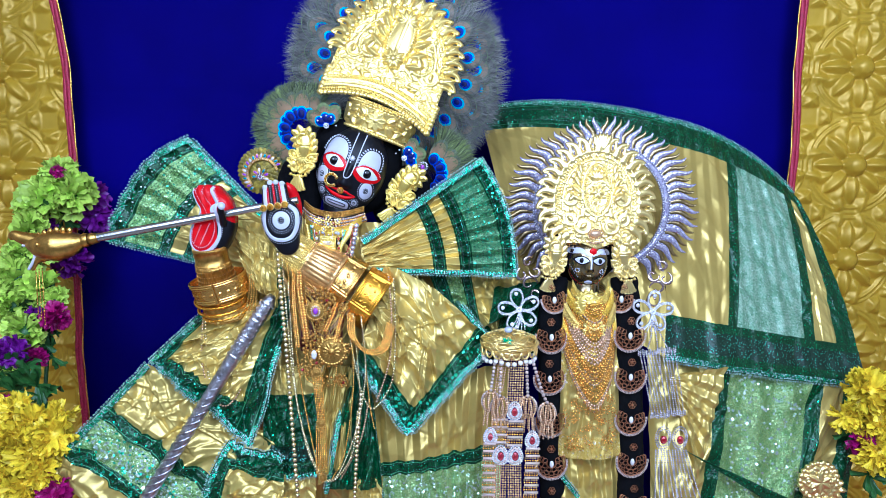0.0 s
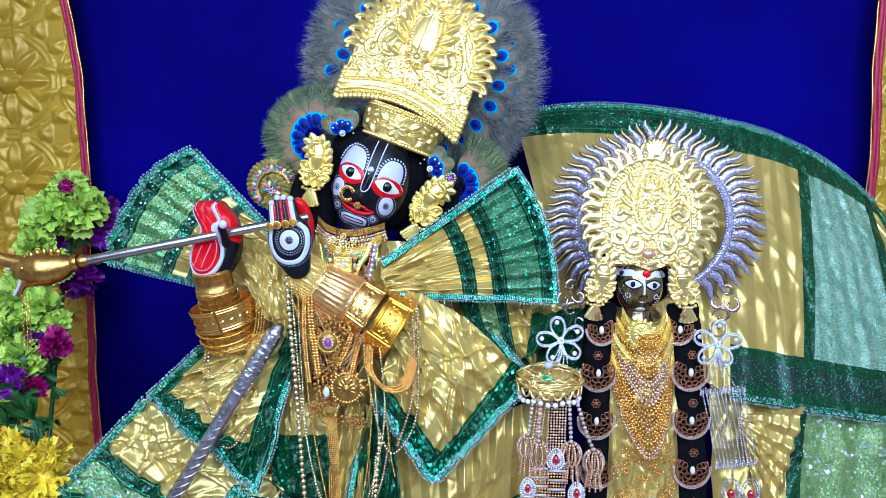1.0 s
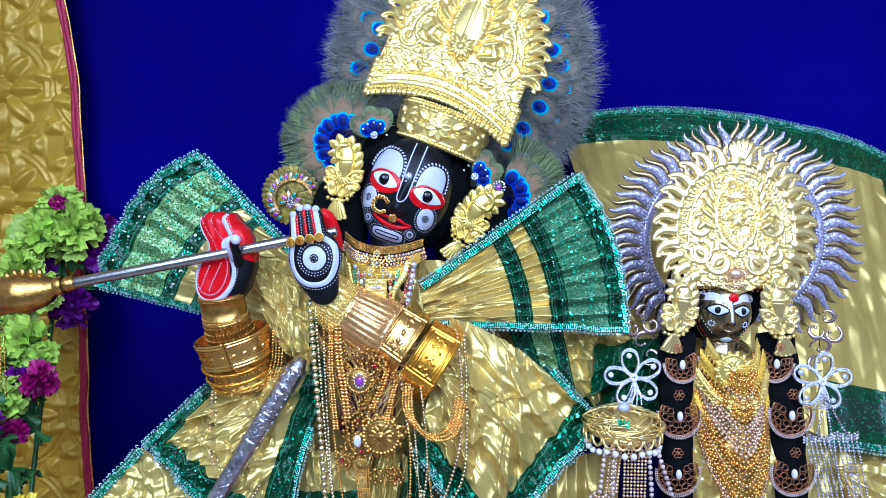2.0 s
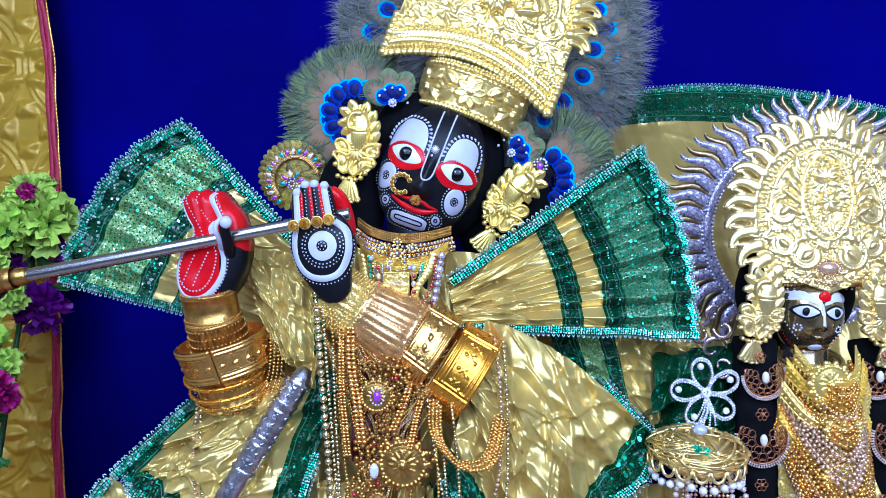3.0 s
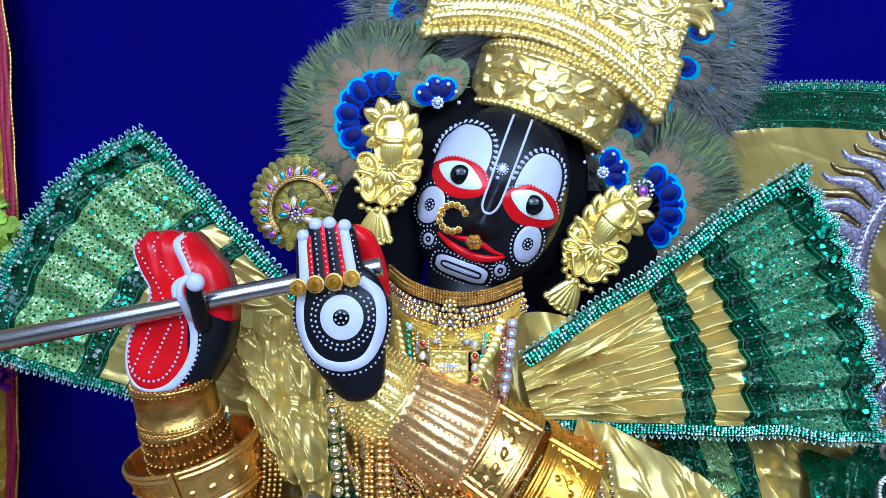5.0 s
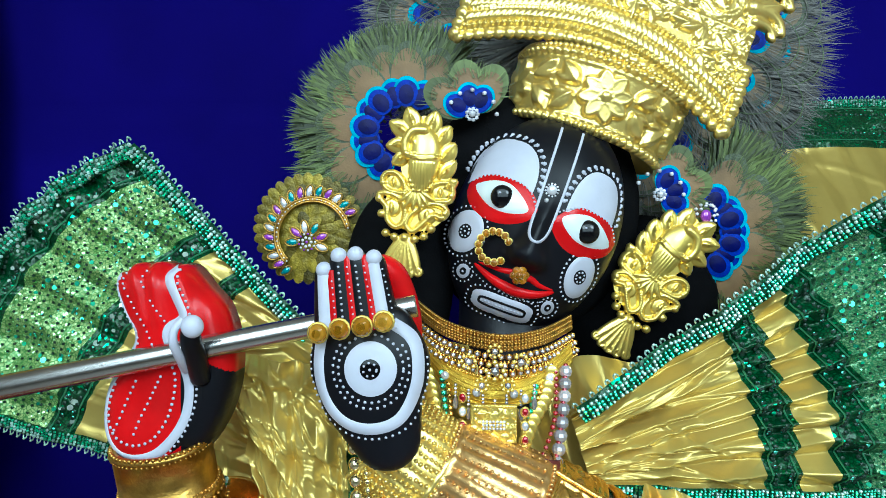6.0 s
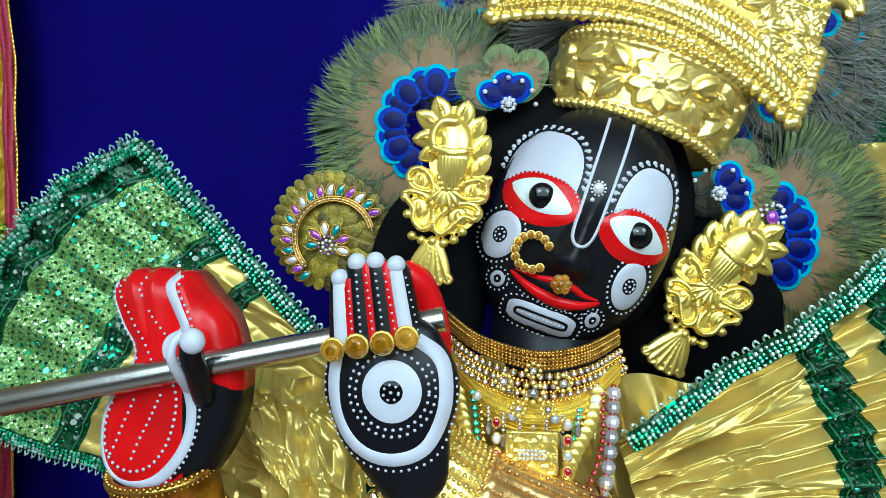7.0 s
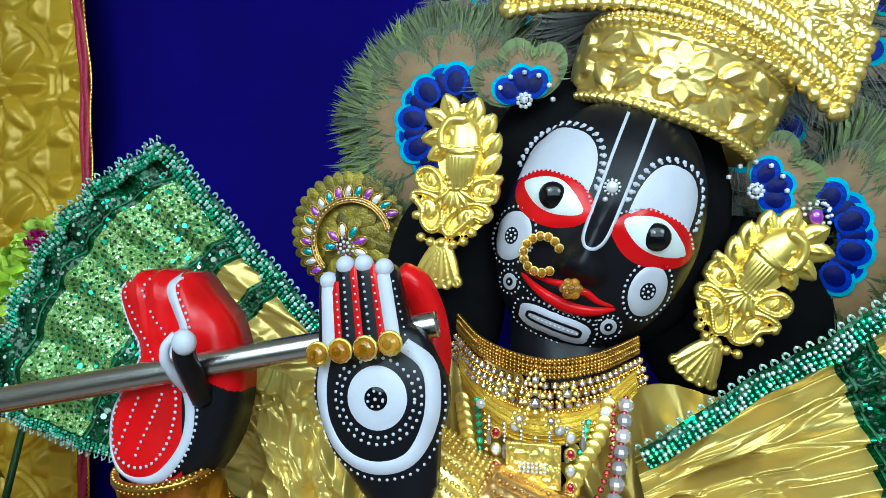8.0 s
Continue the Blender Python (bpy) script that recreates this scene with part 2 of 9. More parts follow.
class Geo:
    """Gathers vertices and faces for one mesh."""

    def __init__(self):
        self.v, self.f, self.m = [], [], []

    def add(self, verts, faces, m=0):
        o = len(self.v)
        self.v.extend(map(tuple, np.asarray(verts, float).tolist()))
        self.f.extend([tuple(i + o for i in f) for f in faces])
        if isinstance(m, int):
            self.m.extend([m] * len(faces))
        else:
            self.m.extend(m)
        return self

    def grid(self, P, m=0, wrap=False):
        """P: an array of rows x columns x 3."""
        P = np.asarray(P, float)
        r, c = P.shape[:2]
        faces = []
        for i in range(r - 1):
            for j in range(c if wrap else c - 1):
                k = (j + 1) % c
                faces.append((i * c + j, i * c + k, (i + 1) * c + k, (i + 1) * c + j))
        return self.add(P.reshape(-1, 3), faces, m)

    def ball(self, c, r, m=0, squash=None, turn=None):
        v = ICO_V * r
        if squash is not None:
            v = v * np.asarray(squash)
        if turn is not None:
            v = v @ np.asarray(turn).T
        return self.add(v + np.asarray(c, float), ICO_F, m)

    def orb(self, c, radii, m=0, turn=None, nu=16, nv=10):
        """A smooth ellipsoid."""
        a, b = np.meshgrid(np.linspace(0, 2 * np.pi, nu, endpoint=False), np.linspace(0.001, np.pi - 0.001, nv))
        P = np.stack([np.sin(b) * np.cos(a), np.sin(b) * np.sin(a), np.cos(b)], -1) * np.asarray(radii, float)
        if turn is not None:
            P = P @ np.asarray(turn).T
        return self.grid(P + np.asarray(c, float), m, True)

    def tube(self, pts, r, sides=6, m=0, closed=False, flat=1.0, caps=True):
        pts = np.asarray(pts, float)
        n = len(pts)
        rr = np.broadcast_to(np.asarray(r, float), (n,))
        tan = np.roll(pts, -1, 0) - np.roll(pts, 1, 0) if closed else np.gradient(pts, axis=0)
        up = np.array((0.03, -1.0, 0.05))
        rows = []
        for i in range(n):
            t = unit(tan[i])
            side = unit(np.cross(t, up))
            nor = np.cross(side, t)
            a = np.linspace(0, 2 * np.pi, sides, endpoint=False)
            rows.append(pts[i] + rr[i] * (np.cos(a)[:, None] * side + flat * np.sin(a)[:, None] * nor))
        if closed:
            rows.append(rows[0])
        elif caps:
            rows = [np.repeat(pts[:1], sides, 0)] + rows + [np.repeat(pts[-1:], sides, 0)]
        return self.grid(np.array(rows), m, True)

    def lathe(self, profile, centre, axis, m=0, sides=24):
        """profile: rows of (radius, height along the axis)."""
        ax = unit(axis)
        s = unit(np.cross(ax, (0.1, 0.9, 0.37)))
        t = np.cross(ax, s)
        a = np.linspace(0, 2 * np.pi, sides, endpoint=False)
        rows = [np.asarray(centre) + h * ax + r * (np.cos(a)[:, None] * s + np.sin(a)[:, None] * t) for r, h in profile]
        return self.grid(np.array(rows), m, True)

    def mesh(self, name, mats, smooth=True):
        me = bpy.data.meshes.new(name)
        me.from_pydata(self.v, [], self.f)
        for x in (mats if isinstance(mats, (list, tuple)) else [mats]):
            me.materials.append(x)
        me.polygons.foreach_set("material_index", self.m)
        if smooth:
            me.polygons.foreach_set("use_smooth", [True] * len(self.f))
        me.update()
        return me


def thing(name, at, label, category, group="", kind=""):
    ob = new(name)
    ob.empty_display_size = 0.05
    ob.location = at
    return tagged(ob, label, category, group, kind)


def part(name, geo, mats, parent=None, label="", smooth=True, kind=""):
    """One mesh object in world coordinates, under its thing or part."""
    me = geo.mesh(name, mats, smooth) if isinstance(geo, Geo) else geo
    ob = new(name, me)
    if parent is not None:
        ob.parent = parent
        root = parent
        while root.parent:
            root = root.parent
        if parent == root:
            ob.matrix_parent_inverse = Matrix.Translation(-Vector(root.location))
    if label or kind:
        tagged(ob, label=label, kind=kind)
    return ob


class Relief:
    """An embossed sheet: F > 0 inside its outline, H is the height of the relief."""

    def __init__(self, x0, x1, y0, y1, step):
        self.step, self.x0, self.y0 = step, x0, y0
        xs, ys = np.arange(x0, x1 + step / 2, step), np.arange(y0, y1 + step / 2, step)
        self.X, self.Y = np.meshgrid(xs, ys)
        self.F, self.H = np.full(self.X.shape, -0.02), np.zeros(self.X.shape)

    def win(self, x, y, r):
        h, w = self.X.shape
        s = self.step
        return (slice(max(int((y - r - self.y0) / s), 0), min(int((y + r - self.y0) / s) + 2, h)),
                slice(max(int((x - r - self.x0) / s), 0), min(int((x + r - self.x0) / s) + 2, w)))

    def plate(self, field):
        self.F = np.maximum(self.F, field)
        return self

    def disc(self, x, y, r, rise=1.0, base=0.0, solid=True):
        w = self.win(x, y, r + 3 * self.step)
        d = np.hypot(self.X[w] - x, self.Y[w] - y)
        if solid:
            self.F[w] = np.maximum(self.F[w], r - d)
        self.H[w] = np.maximum(self.H[w], np.where(d < r, base + rise * np.sqrt(np.maximum(r * r - d * d, 0)), 0))
        return self

    def sweep(self, pts, r0, r1=None, rise=1.0, base=0.0, solid=True):
        pts = even(np.asarray(pts, float), self.step * 1.2)
        for i, (x, y) in enumerate(pts):
            r = r0 if r1 is None else r0 + (r1 - r0) * i / max(len(pts) - 1, 1)
            self.disc(x, y, r, rise, base, solid)
        return self

    def beads(self, pts, r, gap=2.1, rise=1.0, base=0.0, solid=True):
        for x, y in even(np.asarray(pts, float), r * gap):
            self.disc(x, y, r, rise, base, solid)
        return self

    def leaf(self, x, y, ang, L, W, rise=1.0, base=0.0, solid=True, hollow=False, sharp=0.8):
        """A pointed petal from (x, y) in the direction ang (degrees), with a rib or a hollow along it."""
        w = self.win(x + L / 2 * np.cos(radians(ang)), y + L / 2 * np.sin(radians(ang)), L / 2 + W)
        dx, dy = self.X[w] - x, self.Y[w] - y
        s, q = dx * np.cos(radians(ang)) + dy * np.sin(radians(ang)), -dx * np.sin(radians(ang)) + dy * np.cos(radians(ang))
        k = np.clip(s / L, 0, 1)
        f = W * np.sin(np.pi * k ** 0.9) ** sharp - np.abs(q)
        f = np.where((s < 0) | (s > L), -0.01, f)
        if solid:
            self.F[w] = np.maximum(self.F[w], np.clip(f, -0.01, 1) * 0.8)
        c = np.clip(f / W, 0, 1)
        h = np.sin(np.pi * np.minimum(c, 0.62)) * W * rise if hollow else np.sqrt(c * (2 - c)) * W * rise + np.where(np.abs(q) < W * 0.12, 0.12 * W * rise, 0) * (c > 0)
        self.H[w] = np.maximum(self.H[w], np.where(f > 0, base + h, 0))
        return self

    def paisley(self, x, y, ang, size, rise=0.7, base=0.0, solid=True, flip=1):
        """A drop with a curled tail, a beaded rim and a small leaf inside."""
        a = radians(ang)
        rim = []
        for t in np.linspace(0, 1, 26):
            th = a + flip * (0.4 + 4.9 * t)
            rim.append((x + size * (0.5 + 0.25 * t) * np.cos(th), y + size * (0.5 + 0.25 * t) * np.sin(th)))
        self.disc(x, y, size * 0.5, 0.25 * rise, base, solid)
        self.sweep(rim, size * 0.16, size * 0.12, rise, base, solid)
        self.beads(rim, size * 0.055, 2.4, rise, base + size * 0.12 * rise, False)
        self.leaf(x - size * 0.3 * np.cos(a), y - size * 0.3 * np.sin(a), ang, size * 0.6, size * 0.17, rise, base + size * 0.08, False)
        self.disc(rim[-1][0], rim[-1][1], size * 0.2, rise, base, solid)
        return self

    def into(self, geo, place, thick=0.003, m=0, back=True):
        """place: turns an array of n x 3 (x, y, height) into world places."""
        F, H = self.F, self.H
        gy, gx = np.gradient(F, self.step)
        g2 = gx * gx + gy * gy + 1e-6
        inside = F > 0
        quad = inside[:-1, :-1] | inside[1:, :-1] | inside[:-1, 1:] | inside[1:, 1:]
        keep = np.zeros(F.shape, bool)
        keep[:-1, :-1] |= quad
        keep[1:, :-1] |= quad
        keep[:-1, 1:] |= quad
        keep[1:, 1:] |= quad
        lim = self.step
        dx = np.where(inside, 0, np.clip(-F * gx / g2, -lim, lim))
        dy = np.where(inside, 0, np.clip(-F * gy / g2, -lim, lim))
        idx = np.full(F.shape, -1)
        idx[keep] = np.arange(keep.sum())
        P = np.stack([(self.X + dx)[keep], (self.Y + dy)[keep], np.where(inside, H, 0)[keep]], 1)
        Q = np.stack([idx[:-1, :-1][quad], idx[:-1, 1:][quad], idx[1:, 1:][quad], idx[1:, :-1][quad]], 1)
        n = len(P)
        e = np.concatenate([Q[:, [0, 1]], Q[:, [1, 2]], Q[:, [2, 3]], Q[:, [3, 0]]])
        key = np.sort(e, 1)
        _, first, count = np.unique(key[:, 0] * (n + 1) + key[:, 1], return_index=True, return_counts=True)
        rim = e[first[count == 1]]
        low = P.copy()
        low[:, 2] = -thick
        V = place(np.concatenate([P, low]))
        faces = Q.tolist() + np.stack([rim[:, 1], rim[:, 0], rim[:, 0] + n, rim[:, 1] + n], 1).tolist()
        if back:
            faces += (Q[:, ::-1] + n).tolist()
        geo.add(V, faces, m)
        return geo


def flat_place(origin, right=(1, 0, 0), up=(0, 0, 1), bow=0.0):
    """Lays a sheet at origin; its relief rises towards the hall. bow: how much its sides bend back."""
    o, r, u = np.asarray(origin, float), unit(right), unit(up)
    n = np.cross(u, r) * -1
    n = n if n[1] < 0 else -n
    return lambda P: o + P[:, :1] * r + P[:, 1:2] * u + (P[:, 2:3] - bow * np.minimum(np.abs(P[:, :1]), 0.05) * (2 * np.abs(P[:, :1]) - np.minimum(np.abs(P[:, :1]), 0.05)) * 0.6) * n


def turned(deg):
    """Right and up of a thing that leans to the right by deg."""
    c, s = np.cos(radians(deg)), np.sin(radians(deg))
    return (c, 0, -s), (s, 0, c)


def gradient_noise(x, y, seed):
    """Smooth noise of about -1 to 1, one cell a unit."""
    rng = np.random.RandomState(seed)
    a = rng.uniform(0, 2 * np.pi, (64, 64))
    gx, gy = np.cos(a), np.sin(a)
    i, j = np.floor(x).astype(int), np.floor(y).astype(int)
    fx, fy = x - i, y - j
    u, v = fx ** 3 * (fx * (6 * fx - 15) + 10), fy ** 3 * (fy * (6 * fy - 15) + 10)

    def dot(p, q):
        m, n = (i + p) % 64, (j + q) % 64
        return gx[m, n] * (fx - p) + gy[m, n] * (fy - q)
    return 1.5 * ((dot(0, 0) * (1 - u) + dot(1, 0) * u) * (1 - v) + (dot(0, 1) * (1 - u) + dot(1, 1) * u) * v)


def crinkle(U, V, seed, k=6.0):
    """Long sharp creases that run mostly two ways over soft dents, about -1 to 1."""
    rng = np.random.RandomState(seed * 7 + 1)
    k = k * 1.35
    out = 0.55 * gradient_noise(U * k * 0.3 + 20, V * k * 0.3 + 20, seed + 2)
    main = rng.uniform(0, np.pi, 2)
    for n in range(int(9 * k)):
        # flat facets that meet in a sharp fold
        a = main[n % 2] + rng.normal(0, 0.6)
        c, s = np.cos(a), np.sin(a)
        x, y = U - rng.uniform(-0.1, 1.1), V - rng.uniform(-0.1, 1.1)
        along, d = x * c + y * s, y * c - x * s
        R = rng.uniform(0.7, 3.0) / k
        d = d + rng.normal(0, 0.06) * k * along * along
        g = np.exp(-(along / R) ** 2 - (d / (0.42 * R)) ** 2)
        out = out + rng.choice((-1, 1, 1)) * rng.uniform(0.5, 1.3) * (0.30 * R * k - np.abs(d) * k) * g
    for n in range(int(5 * k)):
        # narrow ridges
        a = main[n % 2] + rng.normal(0, 0.42)
        c, s = np.cos(a), np.sin(a)
        x, y = U - rng.uniform(-0.1, 1.1), V - rng.uniform(-0.1, 1.1)
        along, d = x * c + y * s, y * c - x * s
        L, w = rng.uniform(0.9, 4.2) / k, rng.uniform(0.10, 0.34) / k
        d = d + rng.normal(0, 0.10) * k * along * along * 0.5
        tip = np.clip(1 - np.abs(along) / L, 0, 1)
        ww = w * (0.35 + 0.65 * tip)
        fold = np.maximum(np.where(d > 0, 1 - d / ww, 1 + d / (ww * rng.uniform(1.0, 2.8))), 0)
        out = out + rng.choice((-1, 1, 1)) * (0.22 + 1.3 * w * k) * np.sqrt(tip) * fold
    return out


class Cloth:
    """A hanging piece of cloth between four corners (u across, v down), with pleats that run along v and small creases."""

    def __init__(self, a, b, c, d, pleats=0, amp=0.0, crease=0.0, k=9.0, seed=1, bulge=0.0, top=None, bottom=None, left=None, right=None, fade=0.0, wrap=0.0):
        # a: top left, b: top right, c: bottom right, d: bottom left; the four edges may be bowed by (dx, dy, dz)
        self.c = [np.asarray(q, float) for q in (a, b, c, d)]
        self.pleats, self.amp, self.crease, self.k, self.seed, self.bulge, self.fade, self.wrap = pleats, amp, crease, k, seed, bulge, fade, wrap
        self.bows = [np.asarray(q if q is not None else (0, 0, 0), float) for q in (top, bottom, left, right)]

    def at(self, U, V, lift=0.0):
        a, b, c, d = self.c
        u, v = U[..., None], V[..., None]
        P = (a * (1 - u) + b * u) * (1 - v) + (d * (1 - u) + c * u) * v
        t, bo, le, ri = self.bows
        hu, hv = 4 * u * (1 - u), 4 * v * (1 - v)
        P = P + t * hu * (1 - v) + bo * hu * v + le * hv * (1 - u) + ri * hv * u
        y = self.bulge * 16 * (U * (1 - U) * V * (1 - V)) + lift - self.wrap * (2 * U - 1) ** 2
        if self.pleats:
            ph = U * self.pleats + 0.12 * np.sin(3 * V + 9 * U)
            z = np.abs(2 * (ph - np.floor(ph)) - 1) - 0.5
            y = y + self.amp * 2 * z * (1 - self.fade * V)
        if self.crease:
            y = y + 1.9 * self.crease * crinkle(U, V, self.seed, self.k)
        P = P.copy()
        P[..., 1] -= y
        return P

    def piece(self, u0, u1, v0, v1, n=(40, 40), lift=0.0, thick=0.0015):
        g = Geo()
        U, V = np.meshgrid(np.linspace(u0, u1, n[0]), np.linspace(v0, v1, n[1]))
        F, B = self.at(U, V, lift), self.at(U, V, lift - thick)
        g.grid(F)
        g.grid(B[:, ::-1])
        for row, back in ((F[0, ::-1], B[0, ::-1]), (F[-1], B[-1]), (F[:, 0], B[:, 0]), (F[::-1, -1], B[::-1, -1])):
            g.grid(np.stack([row, back]))
        return g

    def line(self, uv, lift=0.002, n=60):
        uv = even(np.asarray(uv, float), 1.0 / n)
        return self.at(uv[:, 0], uv[:, 1], lift)

    def sequins(self, u0, u1, v0, v1, count, r, seed, m=0):
        rng = np.random.RandomState(seed)
        g = Geo()
        U, V = rng.uniform(u0, u1, count), rng.uniform(v0, v1, count)
        P = self.at(U, V, 0.0015)
        for p in P:
            nrm = unit((rng.normal(0, 0.35), -1, rng.normal(0, 0.35)))
            s = unit(np.cross(nrm, (0.2, 0.1, 1)))
            t = np.cross(nrm, s)
            q = r * rng.uniform(0.6, 1.1)
            a = np.linspace(0, 2 * np.pi, 8, endpoint=False)
            ring = p + q * (np.cos(a)[:, None] * s + np.sin(a)[:, None] * t)
            g.add(np.concatenate([ring, ring - nrm * 0.0006]), [tuple(range(8)), *[(i, i + 8, (i + 1) % 8 + 8, (i + 1) % 8) for i in range(8)]], m)
        return g


def bead_trim(parent, line, out, seed=1, size=0.0022, width=0.009):
    """A glass bead edging: a tape with two rows of beads and a fringe of small loops towards out."""
    size = size * 0.64
    rng = np.random.RandomState(seed)
    p = even(line, size * 2.3)
    tan = np.gradient(p, axis=0)
    tan /= np.linalg.norm(tan, axis=1)[:, None] + 1e-9
    o = np.asarray(out, float)
    side = np.array([unit(np.cross(t, (0, -1, 0))) for t in tan])
    if (side @ o).mean() < 0:
        side = -side
    g = Geo()
    up = np.array((0, -0.002, 0))
    g.grid(np.stack([p - side * width * 0.9 + up * 0.4, p - side * width * 0.3 + up, p + side * width * 0.35 + up * 0.4], 1).transpose(1, 0, 2), 1)
    for i in range(len(p)):
        for k in (-0.74, -0.48, -0.22, 0.06):
            g.ball(p[i] + side[i] * width * k + up * 1.5 + rng.normal(0, 0.0003, 3), size * rng.uniform(0.8, 1.15), 2 if rng.rand() < (0.75 if k > 0 else 0.35) else 0)
    q = p[::2]
    for i in range(len(q) - 1):
        s, t = side[2 * i], tan[2 * i]
        c = q[i] + s * width * 0.45
        a = np.linspace(-0.3, np.pi + 0.3, 7)
        g.tube(c + np.cos(a)[:, None] * t * size * 1.1 + np.sin(a)[:, None] * s * size * 1.35 + up * 0.5, size * 0.42, 4, 2)
        g.ball(c + s * size * 1.35 + up, size * 0.7, 2)
    return part("bead_trim", g, [AQUA_BEAD, LACE, ICE_BEAD], parent, "silver and aqua glass bead edging", smooth=False, kind="stuff")


def bead_string(geo, pts, r, gap=2.0, m=0, seed=0):
    rng = np.random.RandomState(seed)
    for c in even(pts, r * gap):
        geo.ball(c, r * rng.uniform(0.92, 1.05), m)
    return geo


# ---- the shrine: backcloth, gold sheets, platform and the hall around ----
def sheet(name, x0, x1, z0, z1, fn, nx, nz, material, label, thick=0.003):
    U, V = np.meshgrid(np.linspace(x0, x1, nx), np.linspace(z0, z1, nz))
    Yf = fn(U, V)
    g = Geo()
    g.grid(np.stack([U, Yf, V], -1))
    g.grid(np.stack([U, Yf + thick, V], -1)[:, ::-1])
    return tagged(part(name, g, material), label, kind="structure")


sheet("backdrop", -1.5, 1.5, 0.4, 2.9,
      lambda U, V: 2.15 + 0.004 * np.sin(U * 9 + 0.6 * np.sin(V * 3)) + 0.002 * np.sin(U * 23 + V * 2) + 0.003 * np.exp(-((V - 1.86 - 0.01 * np.sin(2 * U)) / 0.010) ** 2) + 0.003 * np.exp(-((V - 2.18) / 0.012) ** 2) + 0.006 * gradient_noise(U * 2.2 + 8, V * 4.0 + 8, 5) + 0.002 * gradient_noise(U * 7 + 8, V * 9.0 + 8, 6),
      160, 160, BLUE, "deep blue velvet backcloth with faint folds")


def west_edge(z):
    return -1.147 - 0.14 * np.maximum(z - 1.66, 0) ** 2 - 0.018 * (1 - np.exp(-4 * np.maximum(1.66 - z, 0))) + 0.003 * np.sin(17 * z)


def east_edge(z):
    return 1.081 - 0.010 * (z - 1.6) + 0.003 * np.sin(15 * z + 1)


def embossed_sheet(name, x0, x1, cx, cz, pitch=0.292, side=1):
    """Gold sheet pressed with rings of eight-petalled flowers; side: where (+1 right, -1 left) its free edge hangs."""
    r = Relief(x0, x1, 0.5, 2.75, 0.0042)
    r.plate(west_edge(r.Y) - r.X if side > 0 else r.X - east_edge(r.Y))

    def petal(x, y, ang, L, W, rise, sharp=0.8, base=0.0):
        # two slopes that meet in a ridge
        w = r.win(x + L / 2 * np.cos(ang), y + L / 2 * np.sin(ang), L / 2 + W)
        dx, dy = r.X[w] - x, r.Y[w] - y
        a, q = dx * np.cos(ang) + dy * np.sin(ang), -dx * np.sin(ang) + dy * np.cos(ang)
        k = np.clip(a / L, 0, 1)
        f = np.where((a < 0) | (a > L), 0, np.clip(1 - np.abs(q) / (W * np.sin(np.pi * k ** 0.85) ** sharp + 1e-6), 0, 1))
        r.H[w] = np.maximum(r.H[w], np.where(f > 0, base + rise * f ** 0.75 * np.sin(np.pi * np.clip(k, 0.04, 0.96)) ** 0.5, 0))
    i0, i1 = int((x0 - cx) / pitch) - 1, int((x1 - cx) / pitch) + 1
    for i in range(i0, i1 + 1):
        for j in range(-5, 6):
            x, y = cx + i * pitch, cz + j * pitch
            if not (0.35 < y < 2.9):
                continue
            a = np.linspace(0, 2 * np.pi, 60)
            for rad, wd in ((0.131, 0.0060), (0.145, 0.0042)):
                r.sweep(np.stack([x + rad * np.cos(a), y + rad * np.sin(a)], 1), wd, rise=0.9, solid=False)
            for k in range(8):
                b = k * np.pi / 4
                petal(x + 0.030 * np.cos(b), y + 0.030 * np.sin(b), b, 0.090, 0.0265, 0.0165, 0.75)
                b += np.pi / 8
                petal(x + 0.126 * np.cos(b), y + 0.126 * np.sin(b), b + np.pi, 0.062, 0.021, 0.010, 0.6)
            for k in range(16):
                b = (k + 0.5) * np.pi / 8
                petal(x + 0.149 * np.cos(b), y + 0.149 * np.sin(b), b, 0.058, 0.021, 0.011, 0.6)
            r.disc(x, y, 0.034, 0.32, 0.008, solid=False)
            r.disc(x, y, 0.025, 0.40, 0.015, solid=False)
    r.H *= 1.5
    r.H += 0.003 * gradient_noise(r.X * 7 + 30, r.Y * 7 + 3, 4) + 0.0009 * gradient_noise(r.X * 31 + 60, r.Y * 31 + 3, 8)
    g = Geo()
    r.into(g, flat_place((0, 2.08, 0)), 0.004, back=False)
    ob = tagged(part(name, g, PANEL), "yellow gold sheet embossed with round flower rosettes", kind="structure")
    t = Geo()
    z = np.linspace(0.5, 2.75, 160)
    ex = west_edge(z) if side > 0 else east_edge(z)
    for d, rr, m in ((0.004, 0.006, 0), (0.014, 0.0075, 0), (0.0225, 0.0028, 1)):
        t.tube(np.stack([ex + side * d, 2.072 + 0.002 * np.sin(z * 40 + d * 300), z], 1), rr, 6, m, flat=0.6)
    for zz in np.arange(0.5, 2.75, 0.009):
        t.ball((np.interp(zz, z, ex) + side * 0.0255, 2.068, zz), 0.0022, 1)
    tagged(part("trim", t, [RED_TAPE, GOLD_BEAD]), "crimson braid with a fine gold edge", kind="structure")
    return ob


embossed_sheet("wall_gold_west", -2.05, -1.10, -1.353, 1.61, side=1)
embossed_sheet("wall_gold_east", 1.04, 1.95, 1.257, 1.638, side=-1)

CREAM = mat("cream_plaster", (0.62, 0.58, 0.50), 0.8, 0, 0.1, 6, 0.15, 90)
STONE = mat("polished_floor_stone", (0.45, 0.42, 0.38), 0.25, 0, 0.2, 5, 0.03, 40)
RED_CLOTH = mat("red_altar_cloth", (0.35, 0.03, 0.04), 0.7, 0, 0.2, 30, 0.2, 300)


